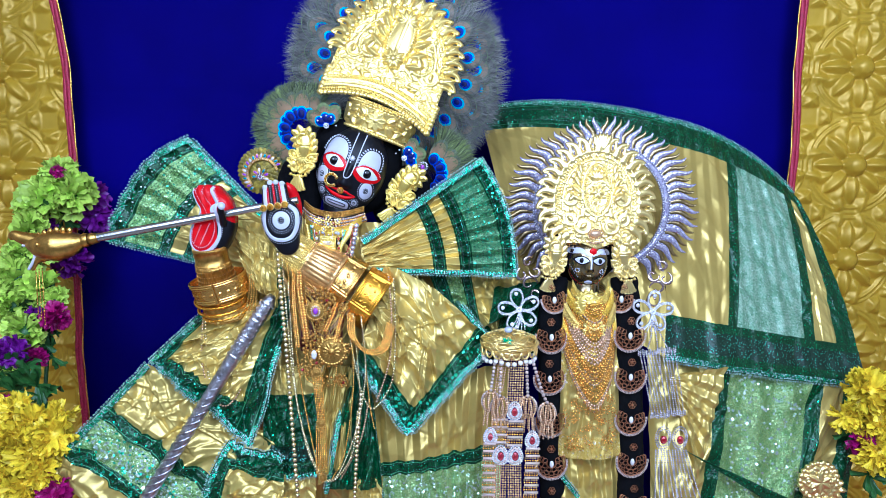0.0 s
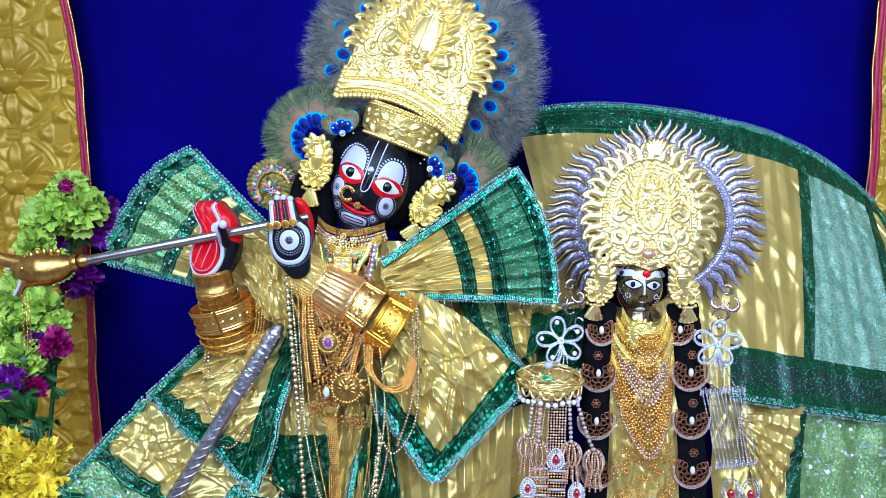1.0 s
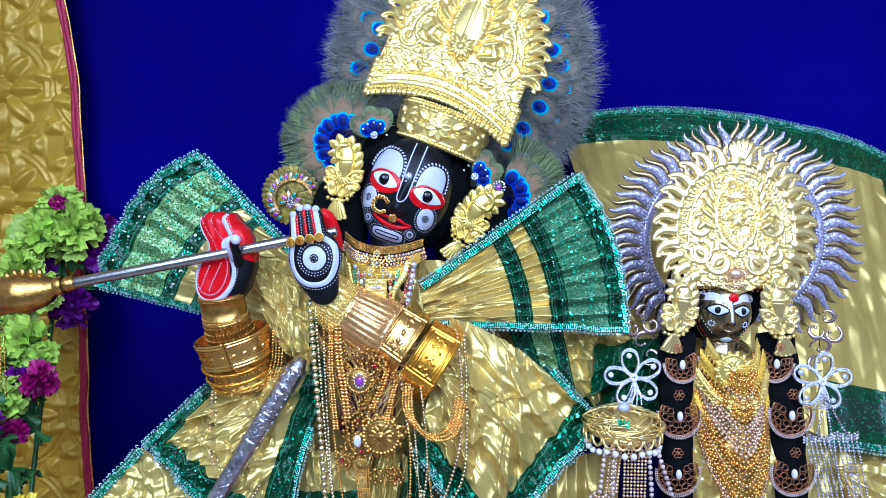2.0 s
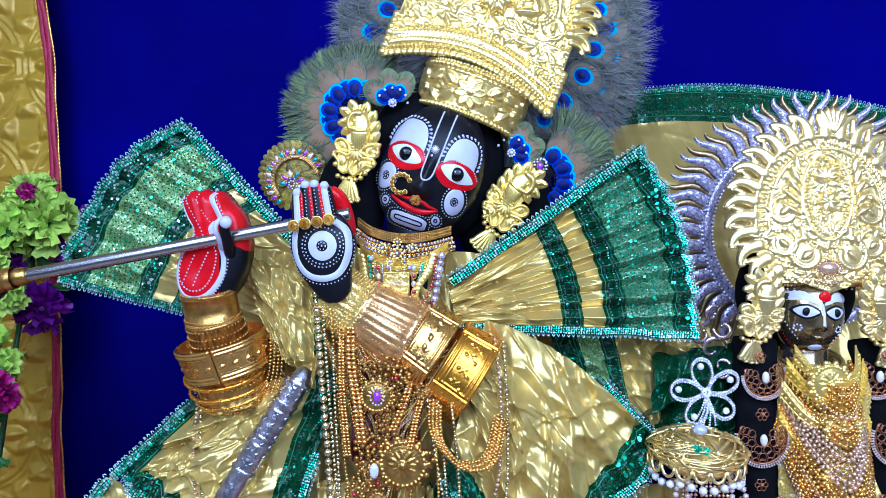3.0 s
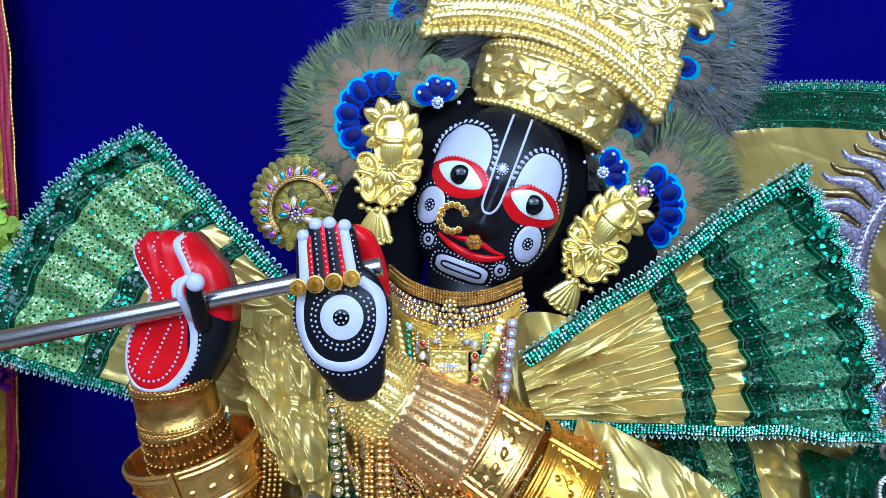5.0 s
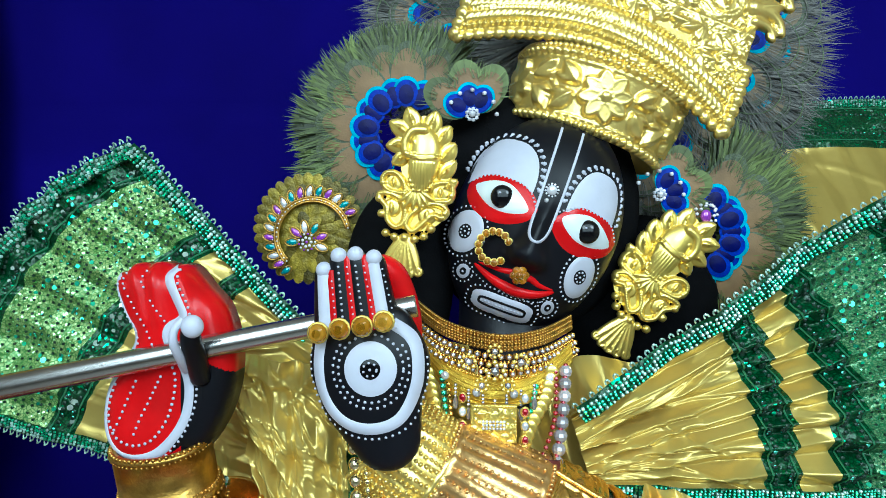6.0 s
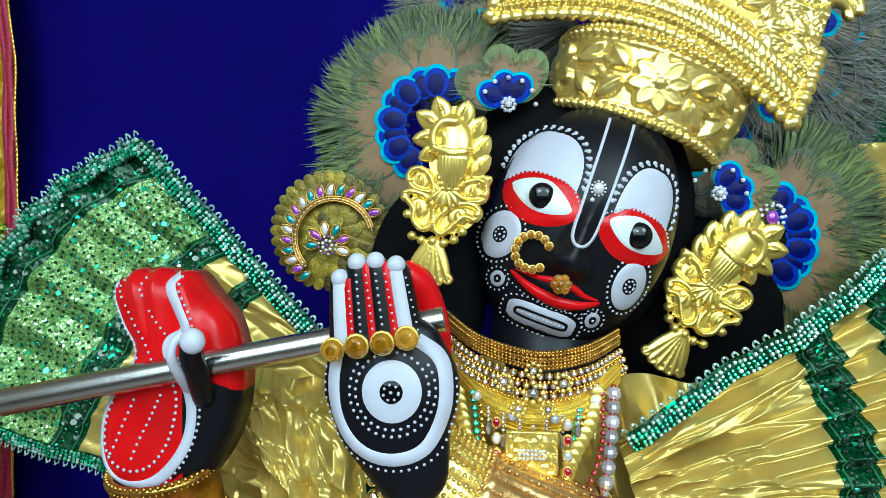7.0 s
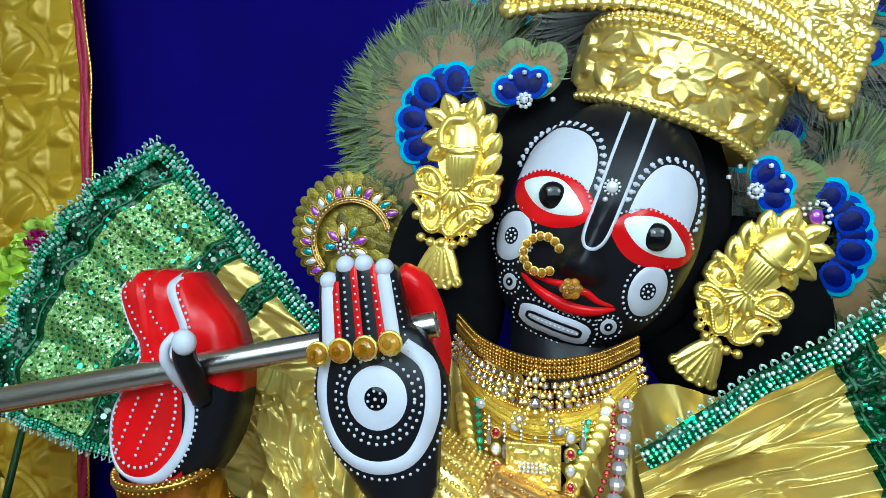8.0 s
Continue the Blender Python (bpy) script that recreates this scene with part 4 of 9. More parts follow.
def right_palm(g):
    """The dark palm with a white ring and four raised fingers."""
    r = Relief(-0.055, 0.055, -0.085, 0.085, 0.0014)
    for b, x, t in FINGERS:
        r.sweep([(x, t - 0.007), (b, 0.012)], 0.0066, 0.0088, 1.0)
    r.disc(0.0, -0.014, 0.0370, 0.42)
    r.sweep([(-0.020, 0.012), (-0.012, -0.010)], 0.0165, 0.027, 0.45)
    r.sweep([(0.012, 0.012), (0.010, -0.010)], 0.016, 0.028, 0.45)
    r.sweep([(0.0, -0.026), (0.010, -0.056)], 0.033, 0.022, 0.45)
    smooth_heights(r, 8)
    p = Palm((-0.331, 1.384, 1.527), 0, r, 1.08)
    r.into(g, p.place, 0.008, 0)
    c = (0.0021, -0.0099)
    fill(g, p, oval(c[0], c[1], 0.0172, 0.0178, 0, 44), 1, 0.0007, 7)
    fill(g, p, oval(c[0], c[1], 0.0064, 0.0064, 0, 20), 4, 0.0011, 4, 0.0008)
    g.ball(p.at(np.array(c[0]), np.array(c[1]), 0.002), 0.0012, 1, (1, 0.5, 1))
    dots(g, p, oval(c[0], c[1], 0.0042, 0.0042, 0, 30), 0.0037, 0.0010, 1, 0.002)
    dots(g, p, oval(c[0], c[1], 0.0203, 0.0210, 0, 80), 0.0043, 0.0012)
    dots(g, p, oval(c[0], c[1], 0.0238, 0.0248, 0, 80, -215, 35), 0.0045, 0.0012)
    horse = catmull([(-0.0290, 0.014), (-0.0318, -0.006), (-0.0285, -0.028), (-0.016, -0.0435), (0.002, -0.0480), (0.0200, -0.0415), (0.0300, -0.022), (0.0310, -0.002), (0.0260, 0.010), (0.015, 0.018)], 9)
    ribbon(g, p, horse, 0.0078, 1, 0.0007)
    outer = catmull([(-0.0355, 0.014), (-0.0375, -0.008), (-0.033, -0.032), (-0.018, -0.0495), (0.004, -0.0545), (0.026, -0.046), (0.0362, -0.022), (0.0365, -0.004)], 9)
    dots(g, p, outer, 0.0044, 0.0011)
    for k, (b, x, t) in enumerate(FINGERS):
        line = [(b, 0.014), (x, t - 0.006)]
        if k in (0, 3):
            ribbon(g, p, even(line, 0.006), 0.0082, 1, 0.0005)
        else:
            dots(g, p, line, 0.0040, 0.0010)
        if k < 3:
            b2, x2 = FINGERS[k + 1][:2]
            ribbon(g, p, even([((b + b2) / 2, 0.014), ((x + x2) / 2, t - 0.003)], 0.006), 0.0044, 2, 0.0006)
        dots(g, p, [(b + 0.0070, 0.015), (x + 0.0058, t - 0.010)], 0.0042, 0.0008, 1, 0.0008)
        g.orb(p.at(np.array(x), np.array(t - 0.003), -0.002), (0.0058, 0.0055, 0.0058), 1)
    # the red thumb behind the flute's end
    g.tube(catmull([(-0.332, 1.424, 1.586), (-0.321, 1.431, 1.574), (-0.313, 1.436, 1.549), (-0.311, 1.432, 1.520), (-0.317, 1.420, 1.494)], 8), np.interp(np.linspace(0, 1, 33), [0, 0.2, 0.6, 1], [0.008, 0.0115, 0.0120, 0.010]), 16, 2)


build_dark_statue()

# the wig behind the face
f = Face()
t = thing("wig", tuple(f.o + np.array((0, 0.13, 0.1))), "dull black cloth wig around the statue's head", "wig")
for name, c, rad in (("cap", f.o + np.array((-0.003, 0.125, 0.012)), (0.108, 0.075, 0.125)), ("side_lock", np.array((-0.332, 1.560, 1.564)), (0.052, 0.04, 0.09)), ("side_lock", np.array((-0.090, 1.622, 1.541)), (0.082, 0.04, 0.088))):
    g = Geo()
    g.orb(c, rad, 0, nu=32, nv=20)
    part(name, g, HAIR, t)


# ---- the robes of the dark statue ----
def bands(parent, cloth, rows, along="v", cross=(0, 1), n=90, fine=144):
    """Lay bands of different stuff on one cloth: rows of (name, from, to, material, label)."""
    for name, a, b, material, label in rows:
        k = max(int(fine * (b - a)), 3)
        piece = cloth.piece(cross[0], cross[1], a, b, (n, k)) if along == "v" else cloth.piece(a, b, cross[0], cross[1], (k, n))
        ob = part(name, piece, material, parent, label)
        if material == LACE and 0.05 < b - a < 0.3 and cross[1] - cross[0] > 0.3:
            g = Geo()
            for q, m in ((0.16, 1), (0.30, 0), (0.70, 0), (0.84, 1)):
                w = a + (b - a) * q
                line = cloth.line([(cross[0], w), (cross[1], w)] if along == "v" else [(w, cross[0]), (w, cross[1])], 0.0012, 90)
                if m:
                    g.tube(line, 0.0008, 4, 1)
                else:
                    for c in even(line, 0.0068):
                        g.ball(c, 0.0023, 0, (1, 0.35, 1))
            part("stitching", g, [LACE_DARK, SEQUIN_DULL], ob, "stitched rows of dark sequins", kind="stuff", smooth=False)


def edge(parent, cloth, uv, out, seed=1, size=0.0022, width=0.009):
    return bead_trim(parent, cloth.line(uv), out, seed, size, width)


def dot_rows(parent, cloth, v0, v1, rows, cols, r):
    """Small dark discs stitched in rows on the net."""
    g = Geo()
    for i in range(rows):
        v = v0 + (v1 - v0) * (i + 0.5) / rows
        U = (np.arange(cols) + 0.25 + 0.5 * (i % 2)) / cols
        for p in cloth.at(U, np.full(cols, v), 0.0012):
            a = np.linspace(0, 2 * np.pi, 7)[:-1]
            ring = p + r * np.stack([np.cos(a), 0 * a, np.sin(a)], 1)
            g.add(np.concatenate([ring + np.array((0, 0.0012, 0)), ring]), [tuple(range(11, 5, -1))] + [(k, (k + 1) % 6, (k + 1) % 6 + 6, k + 6) for k in range(6)])
    part("stitched_dot", g, LACE_DARK, parent, "rows of small dark discs", smooth=False, kind="stuff")


FAN_ROWS_L = [("satin_panel", 0, 0.36, SATIN, "crinkled champagne gold satin"), ("lace_band", 0.36, 0.43, LACE, "narrow green sequin lace band"),
              ("satin_band", 0.43, 0.53, SATIN, "plain gold satin band"), ("lace_band", 0.53, 0.62, LACE, "narrow green sequin lace band"),
              ("net_panel", 0.62, 0.88, NET_LIGHT, "olive green net set with dark dots"), ("lace_border", 0.88, 1.0, LACE, "green lace border")]
t = thing("pleated_stole", (-0.444, 1.490, 1.431), "pleated gold and green stole end fanned behind the flute", "stole", "stole ends")
c = Cloth((-0.385, 1.500, 1.504), (-0.455, 1.480, 1.392), (-0.752, 1.505, 1.457), (-0.557, 1.502, 1.684), pleats=7, amp=0.0015, crease=0.003, k=13, seed=3, fade=-3.0, bottom=(-0.018, 0, 0.04))
bands(t, c, FAN_ROWS_L, n=150, fine=176)
dot_rows(t, c, 0.63, 0.87, 9, 46, 0.0013)
part("sequin_scatter", c.sequins(0.04, 0.96, 0.62, 0.86, 70, 0.0022, 5), SEQUIN, t, "loose green sequins", smooth=False, kind="stuff")
part("sequin_strip", c.sequins(0.04, 0.96, 0.89, 0.98, 34, 0.0024, 6), SEQUIN_PALE, t, "silver sequins on the lace", smooth=False, kind="stuff")
part("sequin_strip", c.sequins(0.04, 0.96, 0.54, 0.61, 26, 0.0026, 7), SEQUIN_PALE, t, "silver sequins on the lace band", smooth=False, kind="stuff")
edge(t, c, [(0, 1), (1, 1)], (-1, 0, 1), 2, 0.0028, 0.012)
edge(t, c, [(0, 0.1), (0, 1)], (1, 0, 1), 3, 0.0028, 0.012)
edge(t, c, [(1, 0.05), (1, 1)], (0, 0, -1), 4, 0.0024, 0.009)

FAN_ROWS_R = [("satin_panel", 0, 0.44, SATIN, "crinkled champagne gold satin"), ("lace_band", 0.44, 0.53, LACE, "dark green lace band"),
              ("satin_band", 0.53, 0.62, SATIN, "plain gold satin band"), ("lace_band", 0.62, 0.71, LACE, "dark green lace band"),
              ("net_panel", 0.71, 0.91, NET_GREEN, "pleated green net set with sequins"), ("lace_border", 0.91, 1.0, LACE, "green lace border")]
t = thing("pleated_stole", (-0.166, 1.470, 1.428), "pleated gold and green stole end fanned between the heads", "stole", "stole ends")
c = Cloth((-0.181, 1.475, 1.461), (-0.164, 1.475, 1.398), (0.166, 1.505, 1.384), (0.082, 1.497, 1.645), pleats=9, amp=0.0026, crease=0.0050, k=9, seed=9, fade=-3.2, bottom=(0.02, 0, 0.012))
bands(t, c, FAN_ROWS_R, n=170, fine=190)
dot_rows(t, c, 0.72, 0.90, 7, 44, 0.0012)
part("sequin_scatter", c.sequins(0.03, 0.97, 0.72, 0.90, 80, 0.0022, 15), SEQUIN, t, "loose green sequins", smooth=False, kind="stuff")
part("sequin_strip", c.sequins(0.03, 0.97, 0.92, 0.98, 50, 0.0030, 16), SEQUIN, t, "green sequins along the border", smooth=False, kind="stuff")
edge(t, c, [(0, 0.02), (0, 1)], (-0.5, 0, 1), 5, 0.0028, 0.012)
edge(t, c, [(0, 1), (1, 1)], (1, 0, 0), 6, 0.0022, 0.008)
edge(t, c, [(1, 0.02), (1, 1)], (0, 0, -1), 7, 0.0024, 0.009)

# inner robe over the trunk
t = thing("inner_robe", (-0.2, 1.5, 0.46), "creased gold satin robe reaching down to the altar", "robe")
c = Cloth((-0.507, 1.545, 1.526), (-0.069, 1.520, 1.493), (0.06, 1.50, 0.46), (-0.45, 1.50, 0.46), pleats=9, amp=0.005, crease=0.008, k=18, seed=21, bulge=0.03)
bands(t, c, [("satin_body", 0, 1, SATIN, "creased gold satin")], n=170, fine=190)
c = Cloth((-0.392, 1.440, 1.190), (-0.262, 1.440, 1.190), (-0.270, 1.400, 0.955), (-0.392, 1.410, 0.948), pleats=4, amp=0.004, crease=0.004, seed=4, bulge=0.01)
bands(t, c, [("satin_front", 0, 0.26, SATIN, "creased gold satin above the lace"), ("net_front", 0.26, 0.72, LACE, "dark green lace front"), ("net_band", 0.72, 0.86, LACE_DARK, "darker net band"), ("lace_front", 0.86, 1, LACE, "green lace band with a bead hem")], n=70, fine=110)
edge(t, c, [(0, 1), (1, 1)], (0, 0, -1), 8)
c = Cloth((-0.206, 1.440, 1.190), (-0.160, 1.440, 1.185), (-0.128, 1.405, 0.925), (-0.252, 1.400, 0.920), pleats=4, amp=0.006, crease=0.005, seed=14)
bands(t, c, [("lace_front", 0, 1, LACE, "dark green lace fold")], n=50, fine=90)
edge(t, c, [(0, 0.3), (0, 1)], (-1, 0, 0), 9)
c = Cloth((-0.256, 1.438, 1.190), (-0.196, 1.436, 1.190), (-0.196, 1.408, 0.990), (-0.270, 1.402, 0.930), pleats=3, amp=0.006, crease=0.005, k=7, seed=5)
bands(t, c, [("satin_front", 0, 1, SATIN_DEEP, "gold satin folds between the lace fronts")], n=60, fine=96)
c = Cloth((-0.200, 1.415, 0.935), (-0.128, 1.415, 0.950), (-0.130, 1.395, 0.800), (-0.210, 1.395, 0.800), pleats=3, amp=0.005, crease=0.004, seed=16)
bands(t, c, [("satin_front", 0, 1, SATIN_DEEP, "dull gold hem fold")], n=50, fine=60)
c = Cloth((-0.386, 1.410, 0.955), (-0.275, 1.410, 0.955), (-0.274, 1.390, 0.813), (-0.390, 1.390, 0.813), pleats=3, amp=0.005, crease=0.004, seed=6)
bands(t, c, [("satin_front", 0, 1, SATIN, "gold satin hem")], n=60, fine=64)

# folded sleeve between the palms
t = thing("sleeve_drape", (-0.413, 1.460, 1.347), "bunched gold satin sleeve under the flute", "drape")
c = Cloth((-0.477, 1.475, 1.510), (-0.348, 1.460, 1.497), (-0.352, 1.420, 1.324), (-0.412, 1.440, 1.370), pleats=5, amp=0.004, crease=0.006, k=9, seed=31, bulge=0.02)
bands(t, c, [("satin_sleeve", 0, 1, SATIN, "")], n=105, fine=112)
c = Cloth((-0.357, 1.435, 1.474), (-0.338, 1.430, 1.463), (-0.343, 1.425, 1.354), (-0.356, 1.430, 1.365), seed=2, crease=0.002)
bands(t, c, [("lace_strip", 0, 1, LACE, "green lace strip")], n=18, fine=48)

# shawl over the left arm, corner hanging down
t = thing("gold_shawl", (-0.462, 1.400, 1.138), "gold satin shawl corner with green lace and bead border", "shawl", "shawl corners")
c = Cloth((-0.531, 1.460, 1.299), (-0.313, 1.430, 1.353), (-0.405, 1.375, 1.036), (-0.630, 1.415, 1.205), crease=0.009, k=11, seed=41, bulge=0.02, pleats=3, amp=0.003)
bands(t, c, [("satin_panel", 0, 0.80, SATIN, "creased champagne satin"), ("lace_border", 0.80, 1.0, LACE, "green lace border")], cross=(0.10, 0.82), n=105, fine=128)
bands(t, c, [("lace_border", 0, 0.10, LACE, "green lace border"), ("lace_border", 0.82, 1.0, LACE, "green lace border")], "u", n=90, fine=96)
edge(t, c, [(0, 0), (0, 1)], (-1, 0, 0.6), 11, 0.0026, 0.010)
edge(t, c, [(0, 1), (1, 1)], (-0.5, 0, -1), 12, 0.0028, 0.012)
edge(t, c, [(1, 1), (1, 0.35)], (1, 0, -0.3), 13, 0.0024, 0.009)
part("sequin_scatter", c.sequins(0.02, 0.98, 0.83, 0.97, 40, 0.003, 17), SEQUIN, t, "green sequins", smooth=False, kind="stuff")

# skirt panels that spread to the sides
t = thing("skirt_panel", (-0.572, 1.360, 1.005), "flared skirt panel of gold satin, green lace and sequin net", "skirt", "skirt panels")
c = Cloth((-0.639, 1.430, 1.197), (-0.325, 1.420, 1.004), (-0.541, 1.350, 0.804), (-0.812, 1.350, 1.011), crease=0.007, k=11, seed=51, bulge=0.012, pleats=5, amp=0.003)
bands(t, c, [("satin_panel", 0, 0.46, SATIN, "creased champagne satin"), ("lace_band", 0.46, 0.57, LACE, "green lace band"), ("net_panel", 0.57, 0.82, NET, "pale net thick with sequins"),
             ("lace_band", 0.82, 0.93, LACE, "green lace band"), ("satin_band", 0.93, 1.12, SATIN, "gold satin hem")], n=120, fine=160)
part("sequin_scatter", c.sequins(0.02, 0.98, 0.58, 0.81, 300, 0.0032, 52), SEQUIN_PALE, t, "loose silver sequins", smooth=False, kind="stuff")
part("sequin_sprinkle", c.sequins(0.02, 0.98, 0.58, 0.92, 160, 0.0035, 53), SEQUIN, t, "loose green sequins", smooth=False, kind="stuff")
edge(t, c, [(0, 0), (0, 0.9)], (-1, 0, 0.6), 14, 0.0028, 0.012)

t = thing("skirt_panel", (-0.421, 1.360, 0.931), "inner skirt fold with curved bead edge and green lace", "skirt", "skirt panels")
c = Cloth((-0.455, 1.385, 1.036), (-0.341, 1.385, 1.000), (-0.332, 1.350, 0.804), (-0.521, 1.345, 0.807), crease=0.006, k=10, seed=61, bulge=0.01, left=(-0.01, 0, 0.02))
bands(t, c, [("lace_border", 0, 0.26, LACE, "green lace border"), ("satin_panel", 0.26, 1.0, SATIN, "creased champagne satin")], cross=(0.2, 1), n=60, fine=96)
bands(t, c, [("lace_border", 0, 0.2, LACE, "green lace border")], "u", n=75, fine=96)
edge(t, c, [(1, 0), (0, 0), (0, 1)], (-1, 0, 0.5), 15, 0.0028, 0.012)

# shawl corner in the middle, hanging from the other shoulder
t = thing("gold_shawl", (-0.075, 1.420, 1.045), "gold satin shawl corner with green lace and bead border", "shawl", "shawl corners")
c = Cloth((-0.127, 1.455, 1.411), (0.113, 1.455, 1.238), (-0.075, 1.420, 1.040), (-0.183, 1.410, 1.210), crease=0.008, k=11, seed=71, bulge=0.02, pleats=3, amp=0.003, top=(0.0, 0, 0.03))
bands(t, c, [("satin_panel", 0, 0.82, SATIN, "creased champagne satin"), ("lace_border", 0.82, 1.0, LACE, "green lace border")], cross=(0.0, 0.86), n=120, fine=144)
bands(t, c, [("lace_border", 0.86, 1.0, LACE, "green lace border")], "u", n=105, fine=128)
edge(t, c, [(0, 1), (1, 1)], (-0.8, 0, -1), 16, 0.0028, 0.012)
edge(t, c, [(1, 0), (1, 1)], (1, 0, -1), 17, 0.0028, 0.012)
part("sequin_scatter", c.sequins(0.02, 0.98, 0.84, 0.97, 40, 0.004, 18), SEQUIN, t, "green sequins", smooth=False, kind="stuff")
part("sequin_sprinkle", c.sequins(0.87, 0.98, 0.05, 0.97, 40, 0.004, 19), SEQUIN, t, "green sequins", smooth=False, kind="stuff")

t = thing("skirt_panel", (-0.016, 1.420, 0.927), "pleated skirt panel of gold satin and green sequin net", "skirt", "skirt panels")
c = Cloth((-0.162, 1.465, 1.117), (0.156, 1.490, 1.188), (0.124, 1.440, 0.751), (-0.117, 1.420, 0.742), pleats=9, amp=0.005, crease=0.003, k=7, seed=81, bulge=0.01)
bands(t, c, [("satin_panel", 0, 0.42, SATIN_DEEP, "pleated gold satin"), ("lace_band", 0.42, 0.50, LACE, "dark green lace band"), ("net_panel", 0.50, 0.80, NET, "pleated pale green sequin net"),
             ("lace_band", 0.80, 0.90, LACE, "dark green lace band"), ("satin_band", 0.90, 1.0, SATIN, "gold satin hem")], n=165, fine=144)
part("sequin_scatter", c.sequins(0.02, 0.98, 0.50, 0.80, 200, 0.0028, 82), SEQUIN_PALE, t, "loose silver sequins", smooth=False, kind="stuff")
edge(t, c, [(0, 0.02), (0, 1)], (-1, 0, 0), 18, 0.0024, 0.009)

# sash between the two statues
t = thing("green_sash", (0.087, 1.530, 1.283), "dark green lace and gold sash bunched between the statues", "sash")
c = Cloth((-0.126, 1.600, 1.444), (0.170, 1.620, 1.415), (0.181, 1.600, 1.157), (-0.113, 1.585, 1.188), pleats=6, amp=0.004, crease=0.006, k=11, seed=94)
bands(t, c, [("satin_back", 0, 1, SATIN, "creased gold satin behind the lace")], n=100, fine=90)
c = Cloth((-0.071, 1.560, 1.400), (0.189, 1.580, 1.382), (0.197, 1.560, 1.168), (-0.004, 1.540, 1.254), pleats=6, amp=0.004, crease=0.007, k=9, seed=91)
bands(t, c, [("lace_panel", 0.12, 0.28, LACE, "dark green lace"), ("net_panel", 0.28, 0.42, NET, "green sequin net"), ("lace_panel", 0.42, 0.52, LACE, "dark green lace"), ("satin_panel", 0.52, 1.0, SATIN, "creased gold satin")], "u", n=75, fine=144)
c = Cloth((0.123, 1.545, 1.345), (0.262, 1.560, 1.368), (0.228, 1.530, 1.188), (0.085, 1.520, 1.177), pleats=4, amp=0.006, crease=0.010, k=6, seed=92, bulge=0.02)
bands(t, c, [("lace_knot", 0, 1, LACE, "bunched dark green lace")], n=90, fine=80)
c = Cloth((0.008, 1.500, 1.309), (0.036, 1.500, 1.326), (0.121, 1.465, 1.233), (0.098, 1.460, 1.206), crease=0.002, seed=93)
bands(t, c, [("lace_border", 0, 1, LACE, "green lace edging")], n=24, fine=80)
edge(t, c, [(0, 0.3), (0, 1)], (-1, 0, -1), 19, 0.0026, 0.01)
edge(t, c, [(1, 0.1), (1, 1)], (1, 0, 1), 20, 0.0024, 0.009)


# ---- crown, feathers, flute and staff of the dark statue ----
def curl(r, x, y, ang, size, bend=1, rise=0.8):
    """A flame-shaped leaf that ends in a small curl."""
    pts = []
    for t in np.linspace(0, 1, 10):
        a = radians(ang) + bend * 0.55 * t * t
        pts.append((x + size * t * np.cos(a), y + size * t * np.sin(a)))
    r.sweep(pts, size * 0.27, size * 0.10, rise)
    ex, ey = pts[-1]
    a = radians(ang) + bend * 1.1
    for t in np.linspace(0, 1, 6):
        b = a + bend * 3.4 * t
        r.disc(ex + size * 0.15 * np.cos(b) - size * 0.15 * np.cos(a), ey + size * 0.15 * np.sin(b) - size * 0.15 * np.sin(a), size * 0.085, rise)


def scatter_ornament(r, field, count, seed, lo=0.006, hi=0.013, base=0.001):
    """Fills an area with pressed leaves, small scrolls and beads."""
    rng = np.random.RandomState(seed)
    ys, xs = np.where(field)
    for k in range(count):
        i = rng.randint(len(ys))
        x, y = r.X[ys[i], xs[i]], r.Y[ys[i], xs[i]]
        s, a = rng.uniform(lo, hi), rng.uniform(0, 360)
        kind = k % 4
        if kind == 0:
            r.leaf(x, y, a, s * 2.2, s * 0.5, 0.7, base, False)
            r.leaf(x, y, a + 60, s * 1.6, s * 0.4, 0.7, base, False)
        elif kind == 1:
            th = np.linspace(0, 5.0, 16)
            r.sweep(np.stack([x + s * (1 - th / 7) * np.cos(th + a), y + s * (1 - th / 7) * np.sin(th + a)], 1), s * 0.2, s * 0.14, 0.9, base, False)
        elif kind == 2:
            for j in range(6):
                r.disc(x + s * 0.5 * np.cos(j * 1.047), y + s * 0.5 * np.sin(j * 1.047), s * 0.28, 0.8, base, False)
            r.disc(x, y, s * 0.25, 1, base, False)
        else:
            r.disc(x, y, s * 0.3, 0.9, base, False)


def arch(w, h, n=60, wide=1.08):
    """A horseshoe outline of half width w and height h above the base."""
    t = np.linspace(0, np.pi, n)
    return np.stack([w * wide * np.cos(t) * (0.93 + 0.10 * np.sin(t)), h * 0.40 + h * 0.60 * np.sin(t)], 1)


